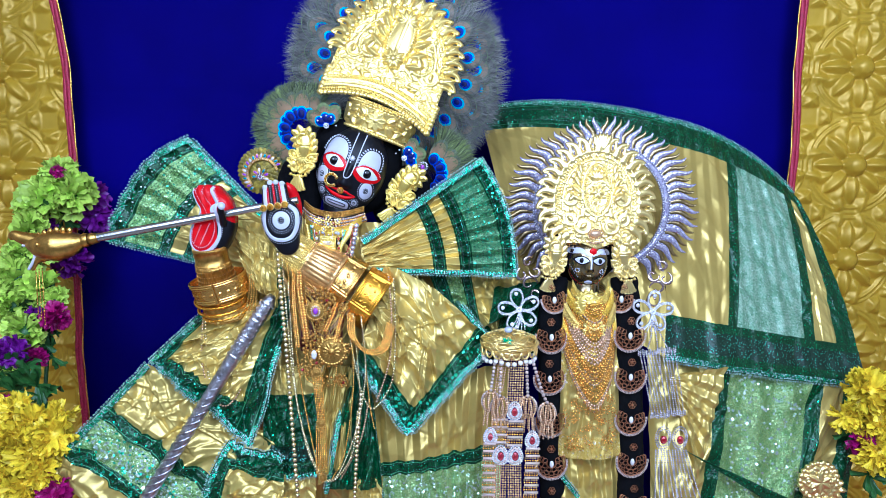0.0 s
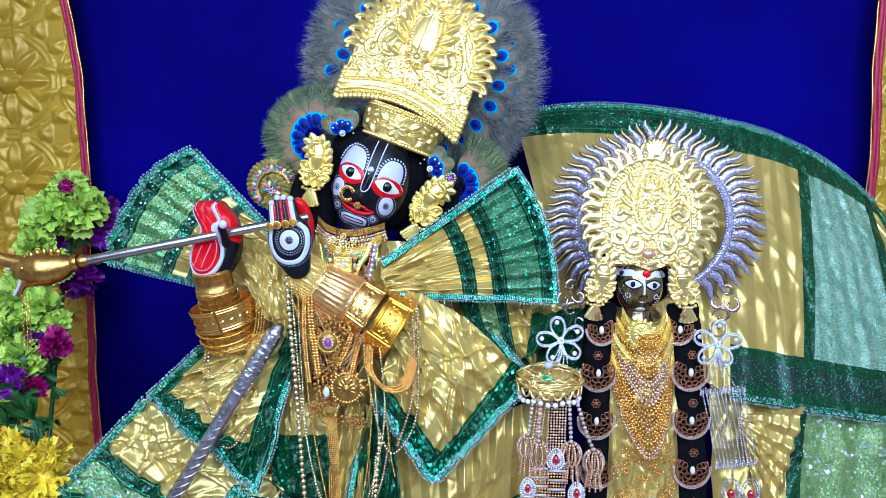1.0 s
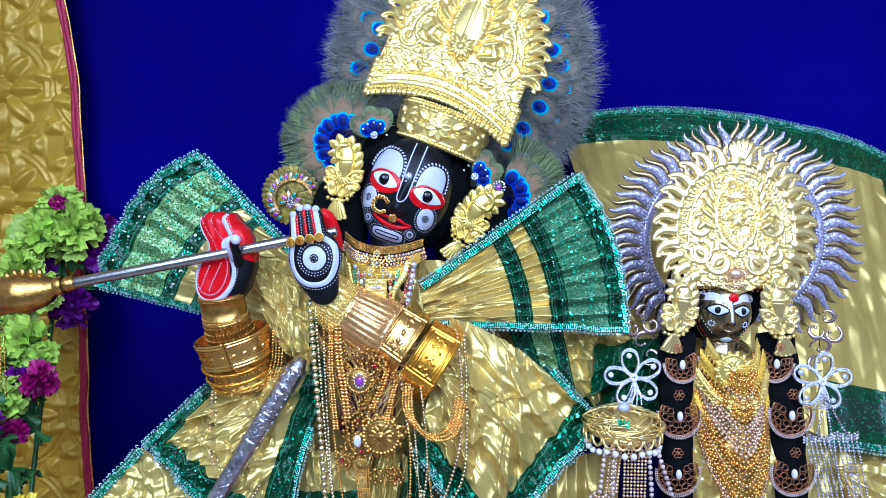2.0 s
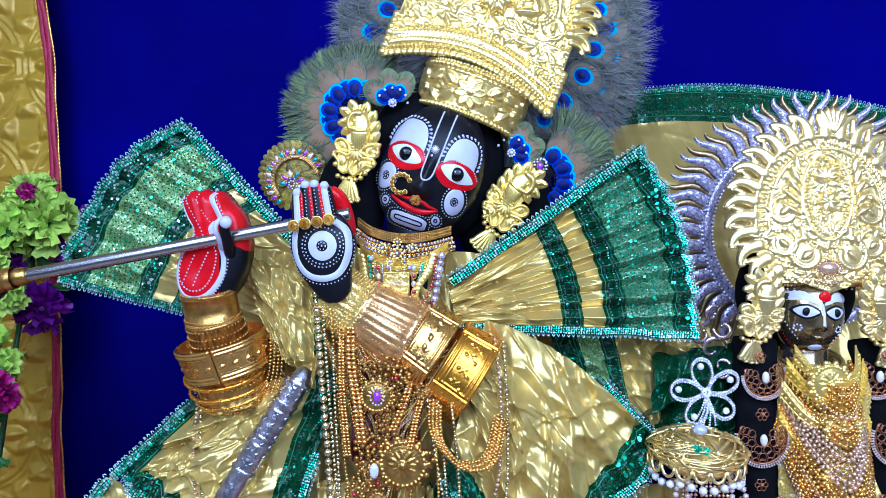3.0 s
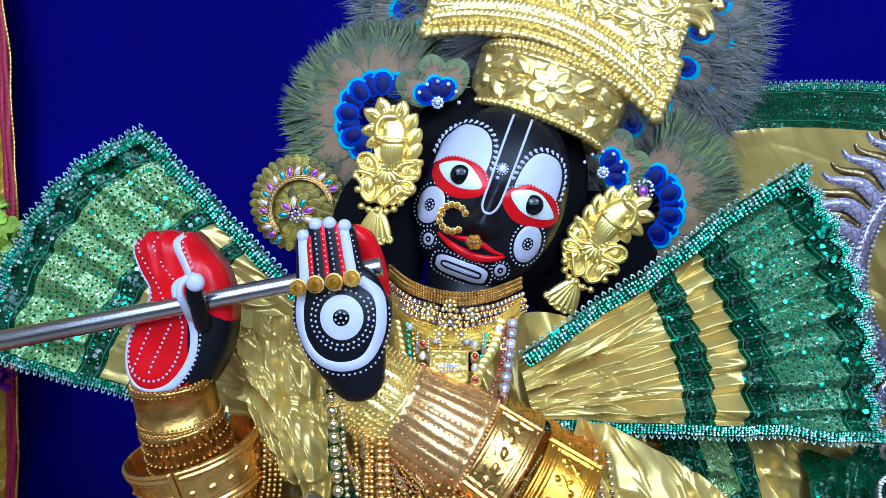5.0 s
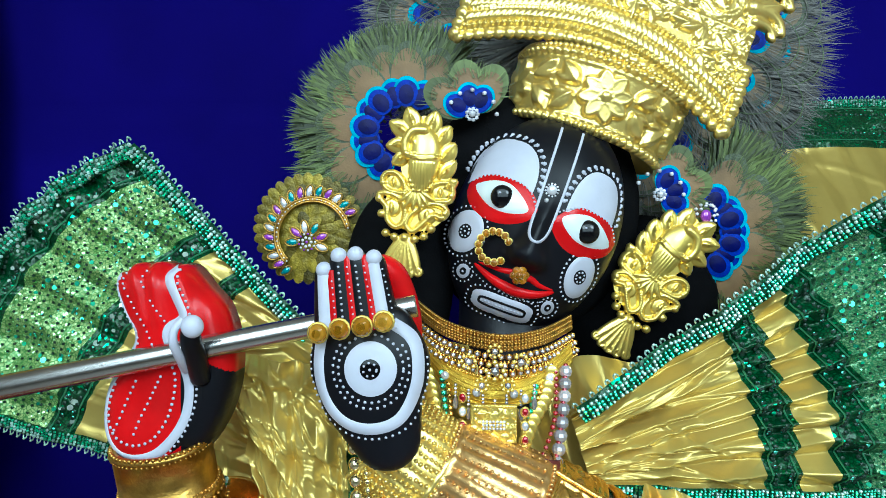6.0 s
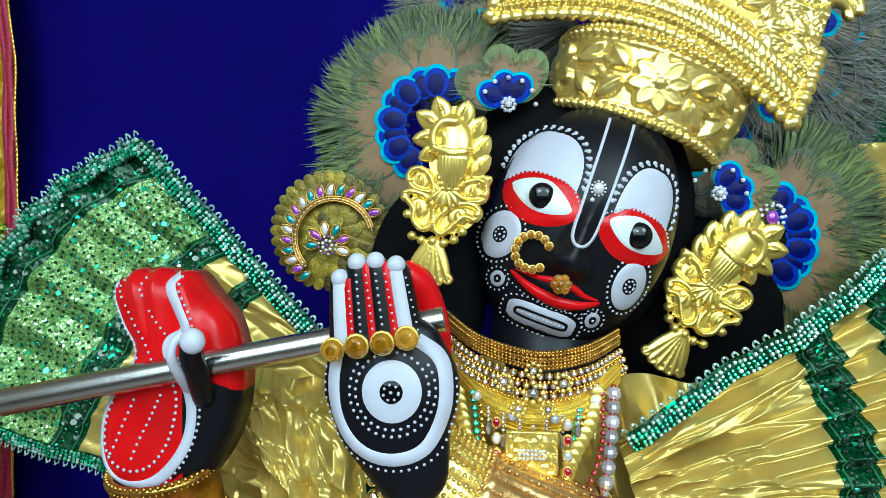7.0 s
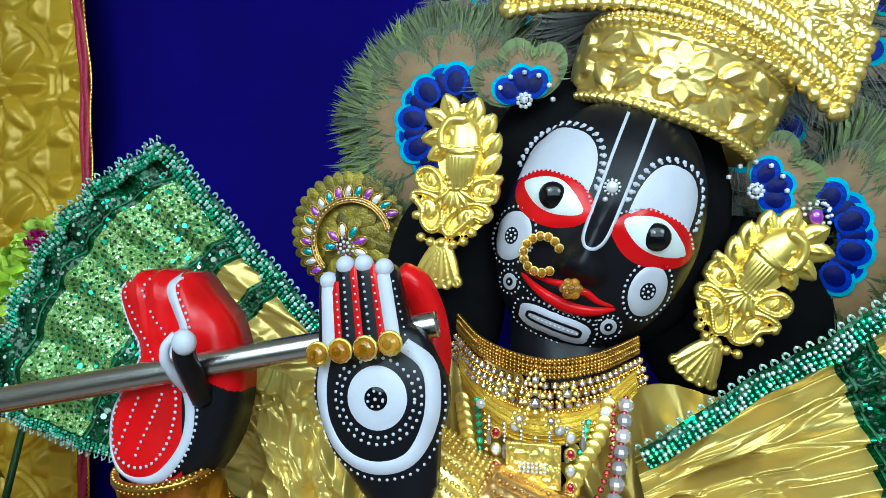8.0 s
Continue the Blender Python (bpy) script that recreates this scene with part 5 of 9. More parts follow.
def big_crown():
    t = thing("crown", (-0.169, 1.580, 1.708), "tall embossed gold crown with flame curls and a beaded band", "crown")
    right, up = turned(20.9)
    # crest plate
    r = Relief(-0.19, 0.19, -0.06, 0.36, 0.0012)
    W, H = 0.124, 0.222
    body = np.minimum(W * 1.04 - np.abs(r.X) + 0.25 * np.clip(0.035 - r.Y, 0, 1), r.Y + 0.004 + 0.030 * (r.X / W) ** 2)
    el = 1 - (r.X / (W * 1.03)) ** 2 - (np.maximum(r.Y - H * 0.40, 0) / (H * 0.60)) ** 2
    r.plate(np.minimum(np.minimum(el * 0.08, 0.05), body))
    for k, (x, y) in enumerate(even(arch(W, H), 0.023)):
        a = np.degrees(np.arctan2((y - H * 0.35) * 0.9, x))
        curl(r, x * 0.95, y * 0.975, a + (8 if x > 0 else -8), 0.036, 1 if x < 0 else -1)
        r.leaf(x * 0.90, y * 0.94, a + (20 if x > 0 else -20), 0.038, 0.011, 0.5, 0.001)
    for s in (-1, 1):
        curl(r, s * W * 1.0, 0.075, 90 - s * 80, 0.024, -s)
        for q in range(7):
            r.disc(s * (W + 0.006), -0.034 + 0.010 * q, 0.0062, 0.7)
    for k in np.linspace(-W * 1.02, W * 1.02, 30):
        r.disc(k, -0.005 - 0.030 * (k / W) ** 2, 0.0052, 0.55)
    for off, rad in ((0.008, 0.0030), (0.018, 0.0024)):
        r.beads(arch(W - off, H - off), rad, 2.0, 1.0, 0.002, False)
    # pressed scales in rows between thin bead lines along the foot
    for off, L, wd in ((0.0105, 0.0115, 0.0052), (0.0235, 0.0105, 0.0044)):
        for k in np.linspace(-W + 0.002, W - 0.002, 46):
            r.leaf(k - 0.003, off - 0.030 * (k / W) ** 2 - 0.003, 62 if k < 0 else 118, L, wd, 0.62, 0.0012, False, sharp=0.5)
    for off, rad in ((0.004, 0.0026), (0.0195, 0.0018), (0.0335, 0.0022)):
        r.beads([(s, off - 0.030 * (s / W) ** 2) for s in np.linspace(-W + 0.003, W - 0.003, 40)], rad, 2.1, 1.0, 0.0022, False)
    r.sweep(arch(W - 0.030, H - 0.032), 0.0035, None, 1, 0.001, False)
    r.sweep([(-W + 0.01, 0.058), (0, 0.056), (W - 0.01, 0.058)], 0.003, None, 1, 0.001, False)
    # a tall leaf in the middle, scrolls and birds' wings at its sides
    r.leaf(0, 0.07, 90, 0.138, 0.032, 0.25, 0.003, False)
    r.beads(oval(0, 0.14, 0.027, 0.060), 0.0030, 2.2, 1.0, 0.006, False)
    for s in (-1, 1):
        r.paisley(s * 0.058, 0.105, 90 + s * 30, 0.042, 0.5, 0.002, False, s)
        r.paisley(s * 0.052, 0.175, 90 - s * 25, 0.034, 0.5, 0.002, False, -s)
        r.paisley(s * 0.092, 0.085, 90, 0.028, 0.6, 0.002, False, -s)
        for j in range(5):
            r.leaf(s * 0.030, 0.085 + 0.022 * j, 90 - s * (70 - 10 * j), 0.045, 0.009, 0.7, 0.002, False)
        for j in range(4):
            r.leaf(s * 0.070, 0.175 + 0.010 * j, 90 - s * (10 + 22 * j), 0.040, 0.008, 0.7, 0.002, False)
    for j in range(8):
        r.leaf(0, 0.093, 45 * j, 0.026, 0.008, 0.8, 0.006, False)
    r.disc(0, 0.093, 0.009, 0.8, 0.008, False)
    for j in range(7):
        r.leaf(0, 0.182, -10 + 33 * j, 0.030, 0.007, 0.8, 0.005, False)
    scatter_ornament(r, (r.F > 0.010) & (r.Y > 0.045) & (np.abs(r.X) < W - 0.022) & (r.H < 0.003), 520, 5, 0.005, 0.011)
    scatter_ornament(r, (r.F > 0.004) & (r.Y > 0.0) & (r.Y < 0.12) & (np.abs(r.X) > W - 0.05) & (r.H < 0.004), 300, 6, 0.004, 0.009)
    g = Geo()
    r.H *= 1.35
    lean = flat_place((-0.145, 1.524, 1.778), right, up, 2.6)

    def bent(P):
        Q = lean(P)
        Q[:, 1] += 0.24 * np.maximum(P[:, 1], 0)
        return Q
    r.into(g, bent, 0.004)
    part("crest_plate", g, PALE_GOLD, t, "embossed pale gold crest with scrolls")
    # head band
    ro, hb = 0.0755, 0.066
    r = Relief(-0.20, 0.20, -hb / 2, hb / 2, 0.0012)
    r.plate(np.minimum(0.2 - np.abs(r.X), hb / 2 - np.abs(r.Y)) + 0.004)
    for s, rad in ((-1, 0.0034), (1, 0.0034)):
        r.beads([(x, s * (hb / 2 - 0.004)) for x in np.linspace(-0.195, 0.195, 40)], rad, 2.2, 1, 0.001, False)
        r.sweep([(x, s * (hb / 2 - 0.0095)) for x in np.linspace(-0.195, 0.195, 10)], 0.0014, None, 1, 0, False)
    for x in np.arange(-0.185, 0.186, 0.0925):
        for k in range(8):
            r.leaf(x + 0.004 * np.cos(k * 0.785), 0.004 * np.sin(k * 0.785), 45 * k + 22, 0.0195, 0.0086, 0.55, 0.0003, False, hollow=True, sharp=0.5)
        r.disc(x, 0, 0.0060, 0.8, 0.0016, False)
        for e in (-1, 1):
            # a waving stem with broad leaves between the flowers
            stem = [(x + e * (0.017 + 0.030 * t), 0.009 * np.sin(3.4 * t) * e) for t in np.linspace(0, 1, 14)]
            r.sweep(stem, 0.0011, None, 1, 0.0006, False)
            r.leaf(x + e * 0.024, 0.003, 90 - e * 46, 0.026, 0.0075, 0.6, 0.0004, False)
            r.leaf(x + e * 0.026, -0.003, -90 + e * 42, 0.027, 0.0078, 0.6, 0.0004, False)
            r.leaf(x + e * 0.030, 0.004, 90 - e * 74, 0.017, 0.0040, 0.8, 0.0008, False)
            r.leaf(x + e * 0.030, -0.004, -90 + e * 80, 0.017, 0.0042, 0.8, 0.0008, False)
            r.disc(x + e * 0.044, 0.010, 0.0026, 0.9, 0.0004, False)
            r.disc(x + e * 0.042, -0.011, 0.0022, 0.9, 0.0004, False)
    r.H *= 1.2
    c0, R_, U_ = np.array((-0.1485, 1.582, 1.7245)), np.array(right), np.array(up)

    def wrap(P):
        a = P[:, :1] / ro
        rad = ro + P[:, 2:3] + 0.10 * (P[:, 1:2] + 0.02)
        return c0 + np.sin(a) * rad * R_ + P[:, 1:2] * U_ - np.cos(a) * rad * np.array((0, 1, 0))
    g = Geo()
    r.into(g, wrap, 0.002)
    part("head_band", g, PALE_GOLD, t, "gold band with rosettes, leaves and bead rims")
    g = Geo()
    for rad, h in ((0.0800, 0.0345),):
        a = np.linspace(0, 2 * np.pi, 90, endpoint=False)
        for x in a:
            g.ball(c0 + np.sin(x) * rad * R_ + h * U_ - np.cos(x) * rad * np.array((0, 1, 0)), 0.0032)
    part("bead_rim", g, PALE_GOLD, t, "row of gold beads")


big_crown()

QUILL = mat("feather_barbs", (0.125, 0.120, 0.105), 0.55, 0.1, 0.5, 25, island=0.7)
BARB_GREEN = mat("green_bronze_barbs", (0.095, 0.125, 0.026), 0.5, 0.1, 0.5, 25, island=0.75)
EYE_RIM = mat("feather_bronze", (0.23, 0.135, 0.055), 0.6, 0.0, 0.2, 60, 0.1, 500)
EYE_GREY = mat("feather_grey_green", (0.085, 0.105, 0.055), 0.5, 0.2, 0.3, 80, 0.4, 500)
EYE_DULL = mat("feather_dull_bronze", (0.19, 0.135, 0.075), 0.5, 0.2, 0.3, 80, 0.4, 500)
EYE_MAUVE = mat("feather_pale_mauve", (0.17, 0.15, 0.14), 0.5, 0.1, 0.3, 80)
EYE_GREEN = mat("feather_moss_green", (0.13, 0.19, 0.07), 0.5, 0.1, 0.3, 80)
EYE_ROYAL = mat("feather_royal_blue", (0.0, 0.026, 0.38), 0.45, 0.0, 0.5, 120, 0.3, 400, spec=0.12)
EYE_CYAN = mat("feather_cyan", (0.0, 0.38, 0.55), 0.5, 0.1, 0.3, 80, 0.3, 400, spec=0.15)
EYE_BLUE = mat("feather_deep_blue", (0.0, 0.002, 0.095), 0.4, 0.0, 0.4, 80, 0.1, 400, spec=0.12)


def ellipse_leaf(g, c, r, u, n, a, b, m, heart=0.0):
    """A flat oval of feather vane: centre c, across r, along u, a and b its half widths."""
    th = np.linspace(0, 2 * np.pi, 22, endpoint=False)
    rows = []
    for k, h in ((1.0, 0.0), (0.55, 0.0006), (0.02, 0.0008)):
        rr = k * (1 - heart * np.exp(-((th + np.pi / 2 - 0.0) % (2 * np.pi) - 0) ** 2))
        rows.append(c + (a * rr * np.cos(th))[:, None] * r + (b * rr * np.sin(th))[:, None] * u + h * n)
    g.grid(np.array(rows), m, True)


def feather(parent, root, tip_dir, length, eye, seed, eye_size=0.02, green=False, rows=150, start=0.30, spread=15, vane=0.03):
    """A peacock feather: a soft vane, long barbs that fan from the quill and an eye near its end."""
    rng = np.random.RandomState(seed)
    root = np.asarray(root, float)
    u = unit(tip_dir)
    n = np.array((0, -1.0, 0))
    r = unit(np.cross(u, n))
    g = Geo()
    for k in range(rows):
        s = start + (0.80 - start) * rng.rand()
        side = rng.uniform(-1, 1)
        b = root + u * length * s + r * side * vane * (0.25 + 0.5 * s)
        ang = radians(side * spread * 1.6 + rng.normal(0, 5 if green else 3))
        L = length * (1.0 - s) * rng.uniform(0.75, 1.12) + 0.004
        d = u * np.cos(ang) + r * np.sin(ang)
        bend = radians(side * (16 if green else 24) + rng.normal(0, 4))
        d2 = d * np.cos(bend) + r * np.sin(bend) + np.array((0, rng.normal(0, 0.15), 0))
        p1 = b + d * L * 0.55
        p2 = p1 + d2 * L * 0.45
        w = np.cross(d, n) * (0.0013 if green else 0.0010)
        lift = np.array((0, -rng.uniform(0.001, 0.010), 0))
        g.add([b - w + lift, b + w + lift, p1 + w + lift * 1.2, p1 - w + lift * 1.2, p2 + lift], [(0, 1, 2, 3), (3, 2, 4)])
    f = part("barb_fringe", g, BARB_GREEN if green else QUILL, parent, "loose fine barbs", smooth=False, kind="stuff")
    q = Geo()
    q.tube([root, root + u * length * 0.5, root + u * length * 0.9], [0.0016, 0.0012, 0.0006], 5)
    ellipse_leaf(q, root + u * length * 0.46 + np.array((0, 0.002, 0)), r, u, n, vane * 0.95, length * 0.42, 1)
    part("vane", q, [EYE_GREY, BARB_GREEN if green else QUILL], f)
    if eye:
        e = Geo()
        c = root + u * length * eye + np.array((0, -0.019, 0))
        z = eye_size
        ellipse_leaf(e, c, r, u, n, z * 1.25, z * 1.55, 0)
        ellipse_leaf(e, c + n * 0.0012, r, u, n, z * 1.0, z * 1.25, 1)
        ellipse_leaf(e, c + n * 0.0024 - u * z * 0.15, r, u, n, z * 0.66, z * 0.78, 2)
        ellipse_leaf(e, c + n * 0.0036 - u * z * 0.22, r, u, n, z * 0.50, z * 0.60, 3)
        ellipse_leaf(e, c + n * 0.0046 - u * z * 0.30, r, u, n, z * 0.28, z * 0.34, 4)
        a = np.linspace(0, 2 * np.pi, 28, endpoint=False)
        for k, (rx, rz, m) in enumerate(((1.15, 1.45, 5), (1.5, 1.9, 6))):
            e.tube(c + n * 0.0016 + u * z * 0.18 * k + (z * rx * np.cos(a))[:, None] * r + (z * rz * np.sin(a))[:, None] * u, 0.0006, 4, m, True)
        part("eye", e, [EYE_GREY, EYE_DULL, EYE_CYAN, EYE_ROYAL, EYE_BLUE, EYE_MAUVE, EYE_GREEN], f, "bronze, cyan and blue eye with pale rings")
        g = Geo()
        for k in range(80):
            a = rng.uniform(-2.6, 2.6)
            d = u * np.cos(a) + r * np.sin(a)
            b = c - u * z * 0.2 + d * z * rng.uniform(0.55, 1.25) + n * rng.uniform(0.001, 0.004)
            w = np.cross(d, n) * 0.0005
            g.add([b - w, b + w, b + unit(d + 0.8 * u) * z * rng.uniform(0.9, 2.0)], [(0, 1, 2)])
        part("eye_fringe", g, QUILL, f, kind="stuff", smooth=False)


def feather_disc():
    t = thing("peacock_fan", (-0.118, 1.700, 1.740), "large round fan of grey-green peacock feathers behind the crown", "feather fan")
    rng = np.random.RandomState(8)
    c = np.array((-0.119, 1.720, 1.863))
    k = 0
    for ring, (rad, count, eye) in enumerate(((0.272, 26, 0.66), (0.235, 20, 0.66), (0.17, 16, 0.7))):
        for i in range(count):
            a = 2 * np.pi * (i + 0.5 * (ring % 2)) / count + rng.normal(0, 0.04)
            d = np.array((np.cos(a) * 1.02, 0.0, np.sin(a)))
            root = c + d * 0.07 + np.array((0, -0.012 * ring + 0.01 * rng.rand(), 0))
            feather(t, root, d, (rad - 0.07) * rng.uniform(0.94, 1.06), eye if ring != 2 else 0, 100 + k, 0.025 if ring == 0 else 0.022, rows=300 if ring == 0 else 260, start=0.15, spread=17, vane=0.034)
            k += 1


feather_disc()


def side_tuft(at, a0, a1, count, length, label, seed, eyes=True, inner=0.026):
    t = thing("feather_tuft", at, label, "feather tuft", "feather tufts beside the face")
    rng = np.random.RandomState(seed)
    c = np.array(at, float)
    for i in range(count):
        a = radians(a0 + (a1 - a0) * i / (count - 1)) + rng.normal(0, 0.03)
        d = np.array((np.cos(a), 0, np.sin(a)))
        feather(t, c + d * inner + np.array((0, -0.002 * (i % 3), 0)), d, length * rng.uniform(0.94, 1.05), 0, seed + i, rows=190, green=True, spread=12, start=0.12, vane=0.017)
        if eyes:
            e = Geo()
            n = np.array((0, -1.0, 0))
            r = unit(np.cross(d, n))
            b = c + d * (inner + length * 0.20) + np.array((0, -0.018 - 0.0015 * (i % 2), 0))
            z = 0.0125
            ellipse_leaf(e, b + d * z * 1.35, r, d, n, z * 1.50, z * 2.45, 0)
            ellipse_leaf(e, b + d * z * 1.10 + n * 0.0008, r, d, n, z * 1.32, z * 2.10, 1)
            ellipse_leaf(e, b - d * z * 0.25 + n * 0.004, r, d, n, z * 1.05, z * 1.20, 2)
            ellipse_leaf(e, b - d * z * 0.42 + n * 0.005, r, d, n, z * 0.92, z * 1.06, 3)
            ellipse_leaf(e, b - d * z * 0.52 + n * 0.006, r, d, n, z * 0.60, z * 0.76, 4)
            part("eye", e, [EYE_GREY, EYE_RIM, EYE_CYAN, EYE_ROYAL, EYE_BLUE], t, "cut blue peacock eye")
            h = Geo()
            for _ in range(46):
                an = rng.uniform(-1.5, 1.5)
                v = d * np.cos(an) + r * np.sin(an)
                p0 = b + d * z * 1.2 + v * z * rng.uniform(0.9, 2.0) + n * rng.uniform(0.0012, 0.003)
                p1 = p0 + unit(v + 0.9 * d) * z * rng.uniform(0.8, 2.2)
                w = np.cross(v, n) * 0.00045
                h.add([p0 - w, p0 + w, p1], [(0, 1, 2)])
            part("eye_fringe", h, BARB_GREEN, t, kind="stuff", smooth=False)
    return t


side_tuft((-0.328, 1.600, 1.708), 68, 232, 9, 0.088, "ruffled green peacock tuft with a row of blue eyes", 300)
side_tuft((-0.044, 1.625, 1.609), -70, 58, 8, 0.095, "dark peacock tuft with a row of blue eyes", 340)


def small_feather_bow(at, lean, label, seed):
    """Three small blue eyes with crystals, tucked under the crown."""
    t = thing("feather_bow", at, label, "feather ornament", "feather bows")
    c, n = np.array(at, float), np.array((0, -1.0, 0))
    for k, a in enumerate((135, 90, 50)):
        d = np.array((np.cos(radians(a - lean)), 0, np.sin(radians(a - lean))))
        r = unit(np.cross(d, n))
        e = Geo()
        b = c + d * 0.020
        ellipse_leaf(e, b + d * 0.008, r, d, n, 0.017, 0.024, 0)
        ellipse_leaf(e, b + d * 0.005 + n * 0.001, r, d, n, 0.014, 0.019, 1)
        ellipse_leaf(e, b - d * 0.003 + n * 0.002, r, d, n, 0.0115, 0.0135, 2)
        ellipse_leaf(e, b - d * 0.0045 + n * 0.003, r, d, n, 0.0100, 0.0120, 3)
        ellipse_leaf(e, b - d * 0.0045 + n * 0.004, r, d, n, 0.0060, 0.0075, 4)
        part("eye", e, [BARB_GREEN, EYE_RIM, EYE_CYAN, EYE_ROYAL, EYE_BLUE], t, "blue peacock eye")
        h = Geo()
        rng = np.random.RandomState(seed + k)
        for _ in range(22):
            an = rng.uniform(-1.6, 1.6)
            v = d * np.cos(an) + r * np.sin(an)
            p0 = b + d * 0.006 + v * rng.uniform(0.010, 0.018) + n * rng.uniform(0.002, 0.004)
            w = np.cross(v, n) * 0.0006
            h.add([p0 - w, p0 + w, p0 + unit(v + 0.5 * d) * rng.uniform(0.008, 0.016)], [(0, 1, 2)])
        part("eye_fringe", h, BARB_GREEN, t, kind="stuff", smooth=False)
    g = Geo()
    for k in range(6):
        a = radians(30 * k)
        g.ball(c + np.array((np.cos(a) * 0.022, -0.006, np.sin(a) * 0.022)), 0.0022)
    for k in range(9):
        g.ball(c + np.array((0.005 * np.cos(k * 0.7), -0.007, 0.005 * np.sin(k * 0.7))), 0.002)
    g.ball(c + np.array((0, -0.009, 0)), 0.0035)
    part("crystal_spray", g, CRYSTAL, t, "small crystals", smooth=False, kind="stuff")


small_feather_bow((-0.262, 1.535, 1.716), -10, "small blue feather bow with crystals under the crown", 5)
small_feather_bow((-0.089, 1.560, 1.645), 75, "small blue feather bow with crystals under the crown", 6)


def ear_ornament(at, lean, size, label, seed, category="earring", group="fish earrings", material=None, stones=True, flip=1, bow=3.0):
    """A pressed gold fish with a curled snout, a crest of leaves, beaded scrolls below it and a fluted tail with rings."""
    material = material or GOLD
    t = thing("earring", at, label, category, group)
    s = size / 0.146
    r = Relief(-0.045 * s, 0.045 * s, -0.08 * s, 0.08 * s, 0.00075 * s)
    m = -flip

    def q(pts):
        return [(m * x * s, y * s) for x, y in pts]

    def ang(a):
        return a if m > 0 else 180 - a
    # backing plate
    for cx, cy, rx, ry in ((0.004, 0.034, 0.021, 0.034), (0.0, -0.012, 0.028, 0.022)):
        r.plate((1 - np.hypot((r.X - m * cx * s) / (rx * s), (r.Y - cy * s) / (ry * s))) * 0.02 * s)
    # crest leaves with a raised rim
    for x, y, a, L, W in ((-0.004, 0.053, 112, 0.021, 0.0062), (0.008, 0.050, 78, 0.021, 0.0062), (0.016, 0.042, 62, 0.019, 0.0055), (0.020, 0.028, 58, 0.019, 0.0056), (0.019, 0.013, 52, 0.020, 0.0050),
                          (0.022, 0.004, 35, 0.015, 0.0042), (-0.008, 0.050, 150, 0.021, 0.0058), (-0.008, 0.042, 186, 0.020, 0.0054), (-0.009, 0.034, 214, 0.016, 0.0045)):
        r.leaf(m * x * s, y * s, ang(a), 1.12 * L * s, 1.35 * W * s, 0.3, 0.0012, sharp=0.62)
        r.leaf(m * (x + 0.16 * L * np.cos(radians(a))) * s, (y + 0.16 * L * np.sin(radians(a))) * s, ang(a), L * 0.66 * s, W * 0.5 * s, 0.7, 0.0028 * s, False, sharp=0.7)
        r.disc(m * (x + 0.55 * L * np.cos(radians(a))) * s, (y + 0.55 * L * np.sin(radians(a))) * s, 0.0014 * s, 1, 0.0048 * s, False)
    # smooth swelling body
    for x, y in even(catmull([(0.001, 0.052), (0.005, 0.040), (0.005, 0.026), (0.003, 0.012), (0.001, 0.003)], 10), 0.0008):
        k = (0.052 - y) / 0.049
        rad = 0.0090 + 0.0052 * np.sin(np.pi * min(k * 1.05, 1) ** 0.8) - 0.001 * k
        r.disc(m * x * s, y * s, rad * s, 0.36, 0.003 * s + 0.0025 * s * np.sin(np.pi * k))
    # snout that curls back over the body
    r.sweep(q(catmull([(0.004, 0.054), (-0.006, 0.053), (-0.012, 0.044), (-0.011, 0.034), (-0.006, 0.031), (-0.002, 0.037), (-0.004, 0.044)], 8)), 0.0046 * s, 0.0028 * s, 0.9, 0.0060 * s)
    for y0 in (0.030, 0.0325):
        r.beads(q(catmull([(-0.011, y0 + 0.003), (0.003, y0), (0.019, y0 + 0.001)], 8)), 0.0007 * s, 2.1, 1, 0.0092 * s, False)
    for k in range(11):
        x = -0.008 + 0.0022 * k
        r.sweep(q([(x, 0.012), (x * 0.9, 0.001)]), 0.0005 * s, None, 1, 0.0070 * s, False)
    # engraved collar and fine ribs on the body
    X, Y = m * r.X / s, r.Y / s
    on = (np.hypot((X - 0.004) / 0.0125, (Y - 0.020) / 0.026) < 1) & (r.H > 0.004 * s)
    r.H += np.where(on & (Y < 0.026) & (Y > -0.004), 0.0006 * s * np.abs(np.sin(X * 1150)), 0)
    r.H += np.where(on & (np.abs(Y - 0.030 - 12 * (X - 0.004) ** 2) < 0.0022), 0.0011 * s, 0)
    # flower of narrow leaves under the body
    for a in (-140, -118, -96, -74, -52, -30):
        r.leaf(0.0, 0.003 * s, ang(a), 0.020 * s, 0.0030 * s, 0.7, 0.004 * s, False)

    def scroll(pts, tip):
        line = q(catmull(pts, 6, True))
        cx, cy = np.mean(line, 0)
        r.disc(cx, cy, 0.0075 * s, 0.12, 0.0020 * s)
        r.sweep(line + [line[0]], 0.0026 * s, None, 0.8, 0.0022 * s)
        r.beads(line, 0.0009 * s, 2.5, 1, 0.0040 * s, False)
        r.disc(m * tip[0] * s, tip[1] * s, 0.0034 * s, 0.9, 0.002 * s)
        r.leaf(cx, cy - 0.004 * s, 90, 0.009 * s, 0.0024 * s, 0.8, 0.0028 * s, False)
    scroll([(-0.017, -0.001), (-0.027, 0.002), (-0.031, 0.010), (-0.027, 0.016), (-0.019, 0.016), (-0.012, 0.009), (-0.010, 0.000)], (-0.030, 0.007))
